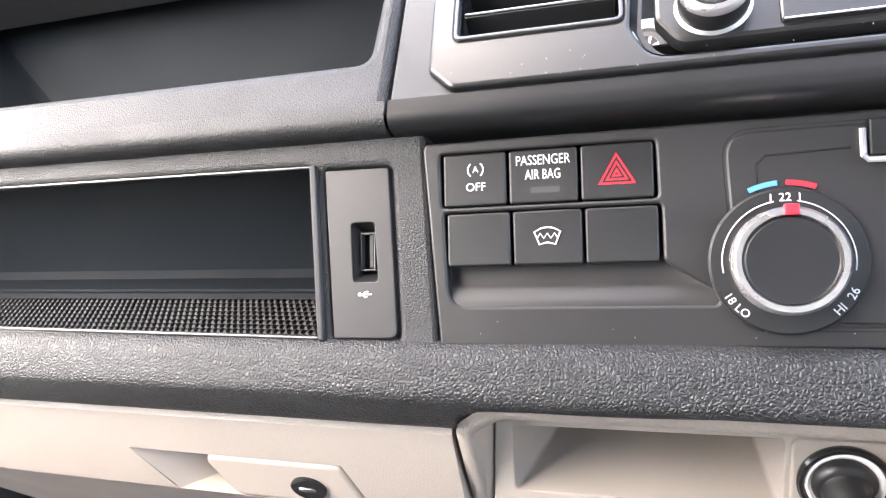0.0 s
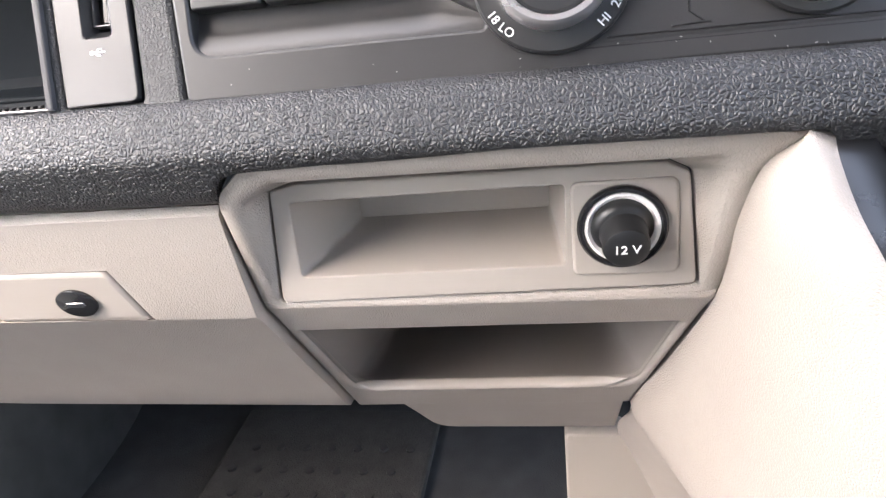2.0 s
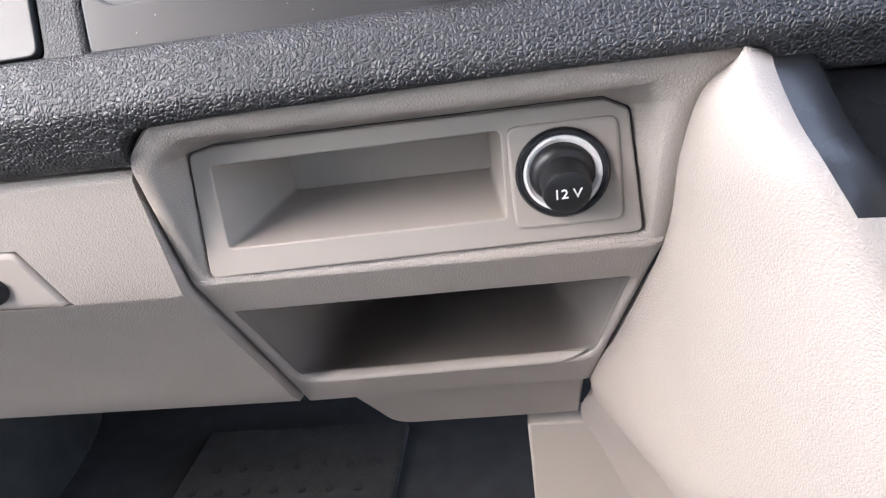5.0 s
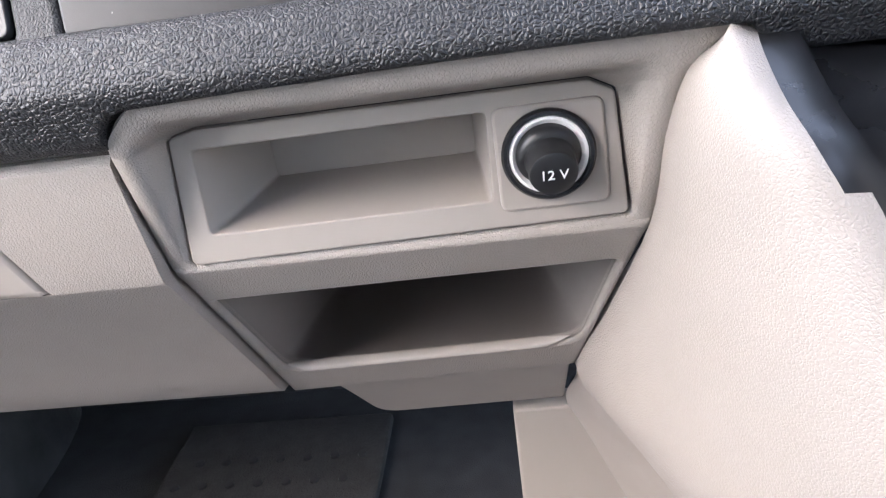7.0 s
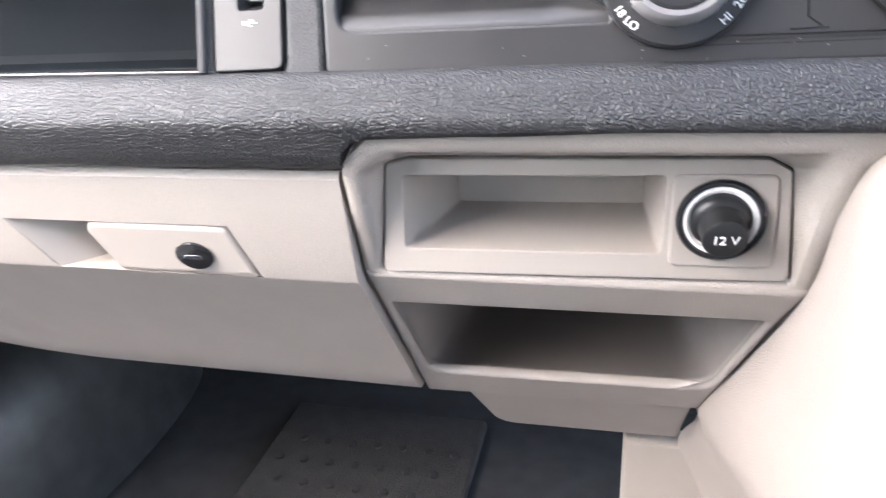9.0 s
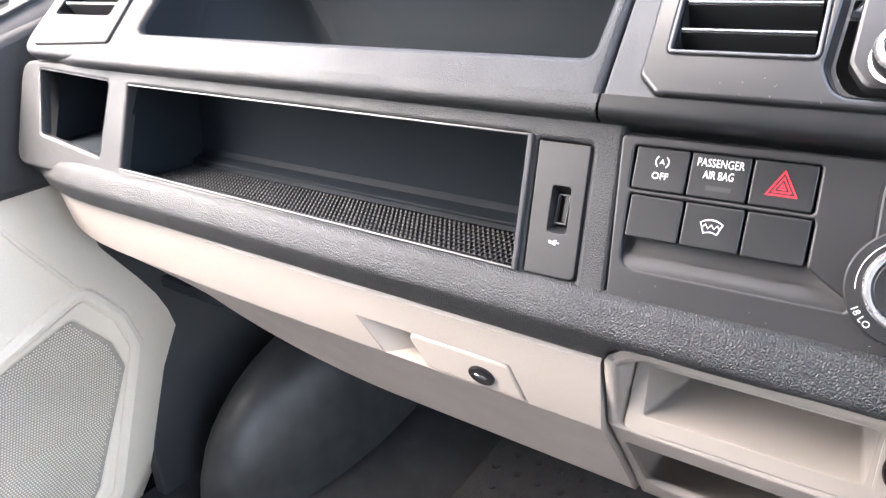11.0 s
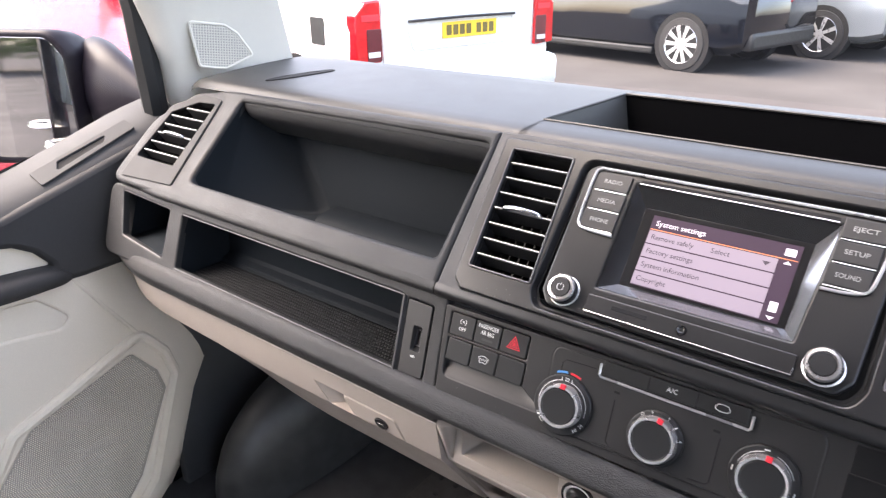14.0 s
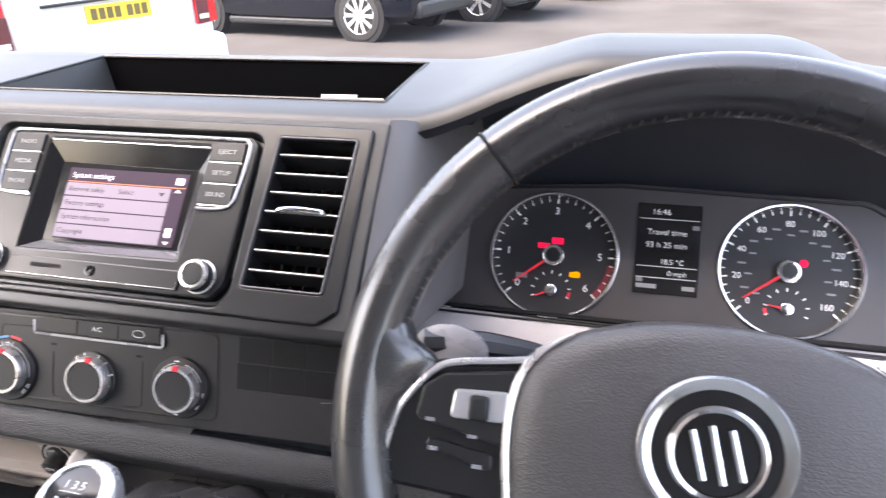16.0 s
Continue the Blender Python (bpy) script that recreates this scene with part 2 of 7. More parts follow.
def extrude_x(profile, xs, shift=None, closed=False, caps=False, bm=None):
    """A profile of (y, z) drawn along x; shift(x, y, z) may bend it."""
    f = shift or (lambda x, y, z: (x, y, z))
    return loft([[f(x, y, z) for y, z in profile] for x in xs], closed, caps, bm)


def smooth_line(pts, n=6):
    """Points on a Catmull-Rom line through pts."""
    P = [Vector(p) for p in pts]
    P = [P[0] * 2 - P[1], *P, P[-1] * 2 - P[-2]]
    out = []
    for i in range(1, len(P) - 2):
        for k in range(n):
            t = k / n
            out.append(0.5 * (2 * P[i] + (P[i + 1] - P[i - 1]) * t + (2 * P[i - 1] - 5 * P[i] + 4 * P[i + 1] - P[i + 2]) * t * t
                              + (3 * P[i] - P[i - 1] - 3 * P[i + 1] + P[i + 2]) * t ** 3))
    return [tuple(v) for v in out] + [tuple(P[-2])]


def lathe(profile, n=40, bm=None, m=None, caps=True):
    """A profile of (radius, height) turned round z."""
    bm, m = bm or bmesh.new(), m or Matrix()
    rows = [[m @ Vector((r * math.cos(2 * math.pi * k / n), r * math.sin(2 * math.pi * k / n), z)) for k in range(n)] for r, z in profile]
    vs = [[bm.verts.new(p) for p in row] for row in rows]
    for r0, r1 in zip(vs, vs[1:]):
        for i in range(n):
            bm.faces.new((r0[i - 1], r0[i], r1[i], r1[i - 1]))
    if caps:
        bm.faces.new(vs[0][::-1])
        bm.faces.new(vs[-1])
    return bm


def tube(path, r, n=10, closed=False, bm=None):
    """A round bar along a path; r: one radius or one for each point, or (across, along z) pairs."""
    bm = bm or bmesh.new()
    P = [Vector(p) for p in path]
    rows, side = [], None
    for i, p in enumerate(P):
        a, b = (P[i - 1], P[(i + 1) % len(P)]) if closed else (P[max(0, i - 1)], P[min(len(P) - 1, i + 1)])
        d = (b - a).normalized()
        if side is None:
            side = d.orthogonal().normalized()
        side = (side - d * side.dot(d)).normalized()
        up = d.cross(side)
        rad = r[i] if isinstance(r, (list, tuple)) else r
        rows.append([p + side * rad * math.cos(2 * math.pi * k / n) + up * rad * math.sin(2 * math.pi * k / n) for k in range(n)])
    if closed:
        rows.append(rows[0])
    bm2 = loft(rows, True, not closed, bm)
    if closed:
        bmesh.ops.remove_doubles(bm2, verts=bm2.verts, dist=1e-7)
    return bm2


def box(x0, y0, z0, x1, y1, z1, bev=0.002, bm=None, m=None, seg=2):
    b = bmesh.new()
    bmesh.ops.create_cube(b, size=1)
    for v in b.verts:
        v.co = Vector(((x0 + x1) / 2 + v.co.x * (x1 - x0), (y0 + y1) / 2 + v.co.y * (y1 - y0), (z0 + z1) / 2 + v.co.z * (z1 - z0)))
    if bev:
        bmesh.ops.bevel(b, geom=b.edges[:], offset=bev, segments=seg, profile=0.5, affect="EDGES")
    lay = b.faces.layers.int.new("flat")
    b.normal_update()
    for f in b.faces:
        f[lay] = 1 if max(abs(c) for c in f.normal) > 0.9995 else 0
    if m is not None:
        bmesh.ops.transform(b, matrix=m, verts=b.verts)
    if bm is None:
        return b
    me = bpy.data.meshes.new("tmp")
    b.to_mesh(me)
    b.free()
    bm.from_mesh(me)
    bpy.data.meshes.remove(me)
    return bm


def words(text, size, m, parent, material, name="lettering", align="CENTER", lift=0.0002, width=None):
    """Raised lettering in the built-in font, as a mesh."""
    cu = bpy.data.curves.new(name, "FONT")
    cu.body, cu.size, cu.align_x, cu.align_y, cu.extrude = text, size, align, "CENTER", lift
    cu.resolution_u = 3
    tmp = bpy.data.objects.new(name, cu)
    me = bpy.data.meshes.new_from_object(tmp)
    bpy.data.objects.remove(tmp)
    if width:
        xs = [v.co.x for v in me.vertices]
        k = width / max(1e-6, max(xs) - min(xs))
        for v in me.vertices:
            v.co.x *= k
    me.materials.clear()
    return part(name, me, material, parent, m=m)


def basis(origin, xa, ya):
    """A frame with its x axis along xa and its y axis near ya."""
    X = Vector(xa).normalized()
    Z = X.cross(Vector(ya)).normalized()
    Y = Z.cross(X)
    m = Matrix((X, Y, Z)).transposed().to_4x4()
    m.translation = origin
    return m


def at(x, y, z=0.0, turn=0.0):
    return Matrix.Translation((x, y, z)) @ Matrix.Rotation(radians(turn), 4, "Z")


# the dashboard's two sloping faces, and the instruments' face
UPPER = basis((0, 0.341, 1.233), (1, 0, 0), (0, 0.87, 1))
LOWER = basis((0, 0.2134, 1.0223), (1, 0, 0), (0, 0.39, 1))
LOWER_MID = Matrix.Translation((-0.196, 0.22, 0)) @ Matrix.Rotation(radians(2.0), 4, "Z") @ Matrix.Translation((0.20, -0.22, 0)) @ LOWER  # turned a little towards the driver
CLUSTER = basis((0.364, 0.445, 1.100), (1, 0, 0), (0, 0.66, 1))
WHEEL = basis((0.474, 0.155, 1.137), (1, 0, 0), (0, 0.56, 1))


# ---- ground and surroundings ----
def ground_sheet():
    bm = bmesh.new()
    n = 40
    xs = [math.copysign(abs(k / n) ** 2.2 * 400, k) for k in range(-n, n + 1)]
    vs = [[bm.verts.new((x, y, 0.0)) for x in xs] for y in xs]
    for r0, r1 in zip(vs, vs[1:]):
        for i in range(1, len(r0)):
            bm.faces.new((r0[i - 1], r0[i], r1[i], r1[i - 1]))
    return part("ground", bm, ASPHALT, None)


tagged(ground_sheet(), "worn grey asphalt of an open car park", "ground", kind="structure")


# ---- dashboard: large forms ----
dashboard = thing("dashboard", Matrix(), "dark grey grained plastic van dashboard with open trays", "dashboard")
LEFT, RIGHT = -0.835, 0.86


def bend(x, y, z):
    """The dashboard's left end turns away towards the windscreen."""
    d = max(0.0, -0.70 - x)
    return (x, y + 1.6 * d * d, z - 0.5 * d * d)


def steps(a, b, n):
    return [a + (b - a) * k / n for k in range(n + 1)]


# top pad: from the crease above the upper face to the windscreen, with the open centre tray and the instrument hood
def ease(t):
    t = max(0.0, min(1.0, t))
    return t * t * (3 - 2 * t)


def hood(x, y):
    t = max(0.0, min(1.0, (x - 0.250) / 0.145))
    return 0.047 * (0.4 * t + 0.6 * ease(t)) * ease((0.66 - x) / 0.13) * ease((0.72 - y) / 0.28)


def pad_z(x, y):
    t = (y - 0.37) / 0.63
    return 1.247 + 0.010 * math.sin(min(1, t * 3) * math.pi / 2) - 0.30 * max(0, y - 0.585) + hood(x, y)


TRAY_X0, TRAY_X1, TRAY_Y0, TRAY_Y1 = -0.195, 0.216, 0.410, 0.555


def top_pad():
    bm = bmesh.new()
    xs = sorted(set(steps(LEFT, RIGHT, 70) + steps(0.27, 0.66, 39) + [TRAY_X0, TRAY_X1]))
    ys = [0.366, 0.370, 0.378, 0.392, TRAY_Y0, 0.43, 0.46, 0.50, TRAY_Y1, 0.58, 0.60, 0.63, 0.66, 0.74, 0.84, 0.94, 1.02]
    drop = {0: 0.012, 1: 0.004, 2: 0.001}
    vs = {}
    for i, x in enumerate(xs):
        for j, y in enumerate(ys):
            yy = y
            if x > 0.24 and y < 0.44:  # the hood's front edge
                yy = y + 0.02 * min(1, (x - 0.24) / 0.08)
            xx = x + (y - 0.48) * 0.18 if abs(x - TRAY_X0) < 1e-6 else x
            vs[i, j] = bm.verts.new(bend(xx, yy, pad_z(x, yy) - drop.get(j, 0) - (0.25 * max(0, -0.80 - x))))
    for i in range(1, len(xs)):
        for j in range(1, len(ys)):
            if xs[i - 1] >= TRAY_X0 - 1e-6 and xs[i] <= TRAY_X1 + 1e-6 and ys[j - 1] >= TRAY_Y0 - 1e-6 and ys[j] <= TRAY_Y1 + 1e-6:
                continue
            bm.faces.new((vs[i - 1, j - 1], vs[i, j - 1], vs[i, j], vs[i - 1, j]))
    return bm


part("top_pad", top_pad(), DASH_TOP, dashboard, sharp=50)


# black tray plastic, its colour lowered further to hold the recess's shade
TRAY_SHADE_BLACK = surf("shaded_black_tray", (0.0016, 0.0017, 0.0022), 0.9, spec=0.03, grain=0.2, grain_scale=900, bump=0.3)


def centre_tray():
    """An open tray sunk into the top pad: black walls and floor, darkened for shade, a grey left side."""
    bm, side = bmesh.new(), bmesh.new()
    z1, z0 = 1.2558, 1.206
    x0, x1 = TRAY_X0 + (TRAY_Y0 - 0.48) * 0.18, TRAY_X0 + (TRAY_Y1 - 0.48) * 0.18
    rim = [(x0, TRAY_Y0), (TRAY_X1, TRAY_Y0), (TRAY_X1, TRAY_Y1), (x1, TRAY_Y1)]
    low = [(x0 + 0.016, TRAY_Y0 + 0.006), (TRAY_X1 - 0.012, TRAY_Y0 + 0.006), (TRAY_X1 - 0.010, TRAY_Y1 - 0.004), (x1 + 0.010, TRAY_Y1 - 0.004)]
    zr = [pad_z(x, y) - 0.0004 for x, y in rim]
    for i in range(4):
        k = (i + 1) % 4
        b = side if i == 3 else bm
        b.faces.new([b.verts.new(p) for p in ((*rim[i], zr[i]), (*rim[k], zr[k]), (*low[k], z0), (*low[i], z0))])
    bm.faces.new([bm.verts.new((x, y, z0)) for x, y in low])
    bmesh.ops.remove_doubles(bm, verts=bm.verts, dist=1e-5)
    part("tray_side", side, DASH_TOP, dashboard, "grey grained tray side")
    loop = [(x, y, z + 0.0006) for (x, y), z in zip(rim, zr)]
    part("tray_rim", tube([tuple(Vector(loop[i]).lerp(Vector(loop[(i + 1) % 4]), k / 6)) for i in range(4) for k in range(6)], 0.0016, 6, True), DASH_TOP, dashboard, "rounded tray rim")
    return bm


part("centre_tray", centre_tray(), TRAY_SHADE_BLACK, dashboard, "sunken open tray in the dashboard top")

# upper face, passenger side: end vent opening and the large open bin
upper_left = thing("glove_shelf", UPPER, "dark grey grained passenger dashboard shelf with a deep open bin", "dashboard shelf")
VENT_L = [(-0.792, -0.112), (-0.70, -0.112), (-0.677, -0.012), (-0.715, -0.014), (-0.764, -0.036)]
BIN_O = [(-0.654, -0.126), (-0.236, -0.126), (-0.231, 0.005), (-0.632, 0.001)]
outer = [(-0.832, -0.155), (-0.2235, -0.155), (-0.2235, 0.019), (-0.66, 0.014), (-0.735, 0.002), (-0.80, -0.050)]
part("upper_face", plate([rpoly(outer, [0.02, 0.003, 0.003, 0.02, 0.05, 0.05], 6), rpoly(VENT_L, 0.006), rpoly(BIN_O, [0.010, 0.007, 0.008, 0.006], 6)], 0.012, 0.005, seg=3), DASH, upper_left, sharp=50)


def to_upper(p):
    return UPPER.inverted() @ Vector(p)


def bin_lining():
    """Sloping left wall, a floor lower than the lip, an upright back."""
    rings = []
    for x0, x1, xt0, xt1, yb, zb, yt, zt, r in ((-0.654, -0.236, -0.632, -0.231, 0.2620, 1.1335, 0.3446, 1.2295, 0.008), (-0.646, -0.238, -0.634, -0.232, 0.268, 1.105, 0.352, 1.231, 0.010), (-0.630, -0.240, -0.636, -0.233, 0.280, 1.088, 0.365, 1.232, 0.014),
                                                (-0.535, -0.247, -0.652, -0.240, 0.372, 1.084, 0.408, 1.233, 0.016), (-0.525, -0.250, -0.650, -0.242, 0.384, 1.091, 0.414, 1.232, 0.018)):
        lp = rpoly([(x0, 0.0), (x1, 0.0), (xt1, 0.15), (xt0, 0.15)], r, 6)
        rings.append([to_upper((x, yb + (yt - yb) * v / 0.15, zb + (zt - zb) * v / 0.15)) for x, v in lp])
    bm = loft(rings, True)
    bm.faces.new([bm.verts.new(p) for p in rings[-1]])
    bmesh.ops.remove_doubles(bm, verts=bm.verts, dist=1e-5)
    return bm


part("bin_lining", bin_lining(), BIN, upper_left, "smooth dark lining of the open bin", sharp=40)

lip_curve = smooth_line([(0.0040, -0.0030, 0), (-0.0010, -0.0065, 0), (-0.0060, -0.0120, 0), (-0.0095, -0.0190, 0), (-0.0100, -0.0300, 0), (-0.0100, -0.0600, 0)], 3)
part("bin_lip", loft([[(x + (0.010 if x < -0.4 else -0.002) * k / (len(lip_curve) - 1), y, z) for k, (y, z, _) in enumerate(lip_curve)] for x in (-0.634, -0.43, -0.2295)]), DASH, upper_left, "grained inner lip of the open bin", sharp=60)
ledge = smooth_line([(0.338, 1.080, 0), (0.345, 1.088, 0), (0.356, 1.094, 0), (0.372, 1.097, 0), (0.400, 1.099, 0)], 3)
part("bin_ledge", loft([[to_upper((x - (0.10 if x < -0.4 else 0) * (0.4 - y), y, z)) for y, z, _ in ledge] for x in (-0.505, -0.38, -0.249)]), BIN, upper_left, "rounded ledge at the back of the bin", sharp=60)

# upper face, middle: two air vents and the radio's opening
upper_mid = thing("centre_fascia", UPPER, "satin black plastic centre dashboard fascia around the radio", "dashboard fascia")
V1 = [(-0.195, -0.124), (-0.128, -0.124), (-0.134, 0.001), (-0.2005, 0.001)]
V2 = [(0.143, -0.124), (0.211, -0.124), (0.217, 0.001), (0.150, 0.001)]
RAD = [(-0.118, -0.142), (0.128, -0.142), (0.135, -0.128), (0.137, 0.003), (-0.122, 0.003), (-0.125, -0.128)]
outer = [(-0.195, -0.147), (0.210, -0.147), (0.2245, -0.136), (0.2285, 0.012), (-0.2125, 0.012), (-0.2055, -0.137)]
part("fascia_panel", plate([rpoly(outer, 0.004), rpoly(V1, 0.003), rpoly(V2, 0.003), rpoly(RAD, 0.012)], 0.010, 0.0018, top=0.003, seg=3), DASH_SMOOTH, upper_mid)
surround = [(-0.2225, -0.157), (0.236, -0.157), (0.240, 0.019), (-0.2225, 0.019)]
part("surround", plate([rpoly(surround, 0.003), rpoly([(x * 0.998, y) for x, y in offset(rpoly(outer, 0.004), 0.0009)], 0)], 0.012, 0.002), DASH_FINE, upper_mid)

# the rolled lower edge of the upper face and the shadow gap below it
edge = smooth_line([(0.2425, 1.1215, 0), (0.2385, 1.1145, 0), (0.2415, 1.108, 0), (0.252, 1.102, 0), (0.262, 1.098, 0)], 4)
part("lower_roll", extrude_x([(y, z) for y, z, _ in edge], steps(-0.835, -0.224, 30), bend), DASH, dashboard)
part("centre_roll", extrude_x([(y, z) for y, z, _ in edge], steps(-0.2225, 0.30, 12)), DASH_SMOOTH, dashboard, "smooth rolled edge below the fascia")

# lower face, middle: buttons and heater controls
lower_mid = thing("control_panel", LOWER_MID, "brown-black satin plastic panel for buttons and heater controls", "control panel")
ROW_UP = [(-0.2054, 0.0577), (-0.1197, 0.0577), (-0.1202, 0.0802), (-0.2060, 0.0802)]
ROW_LOW = [(-0.2030, 0.0170), (-0.0990, 0.0170), (-0.1010, 0.0225), (-0.1130, 0.0300), (-0.1185, 0.0340), (-0.1187, 0.0556), (-0.2045, 0.0556)]
part("panel_face", plate([rpoly([(-0.2070, 0.0012), (0.232, 0.0012), (0.232, 0.085), (-0.2135, 0.085)], 0.003), rpoly(ROW_UP, 0.0022), rpoly(ROW_LOW, [0.009, 0.006, 0.004, 0.004, 0.003, 0.0022, 0.0022], 6)], 0.008, 0.0012, top=0.0008, seg=3), PANEL, lower_mid)
scoop = smooth_line([(0.0160, 0.0004, 0), (0.0190, -0.0006, 0), (0.0225, -0.0026, 0), (0.0265, -0.0048, 0), (0.0310, -0.0060, 0), (0.0360, -0.0064, 0)], 4)
part("button_scoop", loft([[(x, y, max(z, -0.0064 + f_)) for y, z, _ in scoop] for x, f_ in ((-0.206, 0.0), (-0.15, 0.0), (-0.122, 0.0), (-0.110, 0.0022), (-0.097, 0.0062))]), PANEL, lower_mid, "scooped finger recess below the buttons", sharp=70)
part("end_panel", plate([rpoly([(0.2345, -0.010), (0.330, -0.010), (0.330, 0.088), (0.2345, 0.088)], 0.003)], 0.008, 0.0015, top=0.0), DASH_FINE, lower_mid, "grained panel beside the switches")
# black box that puts the shade behind the buttons into colour
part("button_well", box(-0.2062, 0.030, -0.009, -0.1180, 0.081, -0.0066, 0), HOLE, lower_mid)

# lower face, passenger side: open tray with its rubber floor
lower_left = thing("open_shelf", LOWER, "dark open shelf below the passenger bin", "shelf")
SMALL = [(-0.79, 0.022), (-0.686, 0.012), (-0.684, 0.08), (-0.806, 0.084)]
LOWT = [(-0.652, 0.006), (-0.2595, 0.003), (-0.2640, 0.079), (-0.655, 0.079)]
UF = [(-0.2520, 0.0030), (-0.2220, 0.0036), (-0.2260, 0.0765), (-0.2565, 0.0765)]
outer = [(-0.832, -0.012), (-0.2025, -0.012), (-0.2098, 0.092), (-0.842, 0.092)]
part("shelf_frame", plate([rpoly(outer, [0.02, 0.002, 0.002, 0.02]), rpoly(SMALL, 0.004), rpoly(LOWT, 0.003), rpoly([(-0.2527, 0.0023), (-0.2212, 0.0029), (-0.2253, 0.0772), (-0.2572, 0.0772)], 0.003)], 0.01, 0.003, seg=3), DASH, lower_left)

# pale tubes that paint the highlight along the plastic's edges
EDGE_HIGHLIGHT = surf("edge_highlight_grey", (0.085, 0.085, 0.09), 0.35, bump=0)
part("shelf_highlight", tube([(-0.651, 0.0060, 0.0002), (-0.46, 0.0046, 0.0002), (-0.2600, 0.0032, 0.0002)], 0.0006, 6), EDGE_HIGHLIGHT, lower_left, "thin pale strip painted as an edge highlight")
part("shelf_highlight", tube([(-0.654, 0.0788, -0.0006), (-0.46, 0.0788, -0.0006), (-0.2642, 0.0788, -0.0006)], 0.0006, 6), EDGE_HIGHLIGHT, lower_left, "thin pale strip painted as an edge highlight")
part("pocket_highlight", tube([(x, y, -0.0006) for x, y in offset(rpoly(SMALL, 0.004), -0.0004)], 0.0005, 5, True), EDGE_HIGHLIGHT, lower_left, "thin pale strip painted as an edge highlight")


def to_lower(p):
    return LOWER.inverted() @ Vector(p)


lin = [(0.2165, 1.0255), (0.2195, 1.0120), (0.225, 1.0100), (0.2890, 1.0100), (0.2915, 1.0165), (0.302, 1.0200), (0.305, 1.0245), (0.312, 1.100), (0.255, 1.100)]
bm = loft([[to_lower((x, y, z)) for y, z in lin] for x in (-0.654, -0.46, -0.2605)])
for x in (-0.654, -0.2605):
    bm.faces.new([bm.verts.new(to_lower((x, y, z))) for y, z in lin])
part("shelf_lining", bm, BIN, lower_left, sharp=20)
part("ledge_edge", tube([to_lower((x, 0.2918, 1.0160)) for x in (-0.653, -0.46, -0.2615)], 0.0016, 10), BIN, lower_left, "rounded satin ledge edge")
pk = [(0.2225, 1.034), (0.29, 1.034), (0.292, 1.104), (0.248, 1.104)]
bm = loft([[to_lower(bend(x, y, z)) for y, z in pk] for x in (-0.806, -0.74, -0.684)])
for x in (-0.806, -0.684):
    bm.faces.new([bm.verts.new(to_lower(bend(x, y, z))) for y, z in pk])
part("end_pocket", bm, BIN, lower_left, "small open pocket at the shelf end")

# padded rail under both
RAIL = [(0.2165, 1.0248), (0.2118, 1.0240), (0.2075, 1.0212), (0.2040, 1.0160), (0.2012, 1.0105), (0.2002, 1.0070), (0.2008, 1.0035), (0.2034, 0.9968), (0.2062, 0.9908), (0.2095, 0.9868), (0.2150, 0.9848), (0.2235, 0.9842)]


def rail_y(z):
    for (y0, z0), (y1, z1) in zip(RAIL, RAIL[1:]):
        if z1 <= z <= z0:
            return y0 + (y1 - y0) * (z0 - z) / (z0 - z1)
    return RAIL[-1][0]


def rail_shape(x, y, z):
    """Over the cubby the rail's lower half gives way to the cubby's rim."""
    s = max(0.0, min(1.0, (x + 0.1995) / 0.0145))
    cut = 0.9998 - 0.0150 * (1 - math.sqrt(1 - (1 - s) ** 2)) + 0.0030 * max(0.0, min(1.0, (x + 0.1885) / 0.10)) - 0.0100 * ease((x - 0.0065) / 0.010)
    if -0.1994 < x < 0.060 and z < cut:
        y, z = rail_y(cut) + (cut - z) * 0.9, cut
    return bend(x, y, z)


part("padded_rail", extrude_x([(y, z) for y, z, _ in smooth_line([(y, z, 0) for y, z in RAIL], 3)], sorted(steps(-0.845, 0.32, 60) + steps(-0.1996, -0.184, 60) + steps(0.005, 0.019, 15) + [0.0595, 0.0605]), rail_shape), RAIL_SKIN, dashboard, sharp=60)


part("end_roll", tube([bend(*p) for p in smooth_line([(-0.822, 0.252, 1.128), (-0.838, 0.243, 1.105), (-0.846, 0.240, 1.060), (-0.844, 0.226, 1.025), (-0.835, 0.208, 1.003)], 5)], [0.010, 0.011, 0.012, 0.013, 0.0135, 0.014, 0.014, 0.014, 0.014, 0.014, 0.0145, 0.015, 0.015, 0.015, 0.0155, 0.016, 0.016, 0.016, 0.016, 0.015, 0.014], 14), DASH, dashboard, "rounded dashboard end", sharp=70)
# ---- glovebox ----
glovebox = thing("glovebox", Matrix.Translation((-0.008, 0.018, -0.004)), "closed beige grained plastic glovebox with a handle and lock", "glovebox")
GLOVE = [(0.2075, 0.9875), (0.1995, 0.9868), (0.1970, 0.9835), (0.1975, 0.978), (0.2060, 0.9335), (0.2072, 0.9305), (0.2098, 0.9280), (0.271, 0.843), (0.2835, 0.8245), (0.292, 0.8155), (0.304, 0.8128), (0.34, 0.8123)]
HX0, HX1, HZ0, HZ1 = -0.383, -0.2560, 0.9308, 0.9592  # the handle's recess


def glove_shape(x, y, z):
    x += 0.0025 * max(0, min(1, (z - 0.82) / 0.165)) * max(0, min(1, (x + 0.25) / 0.0475))
    up = 0.50 * max(0, -0.42 - x) ** 2 * (1.0 if z < 0.9 else 0.15)
    return bend(x, y, z + up)


def glove_y(z):
    for (y0, z0), (y1, z1) in zip(GLOVE[2:], GLOVE[3:]):
        if z1 <= z <= z0:
            return y0 + (y1 - y0) * (z0 - z) / (z0 - z1)
    return GLOVE[-1][0]


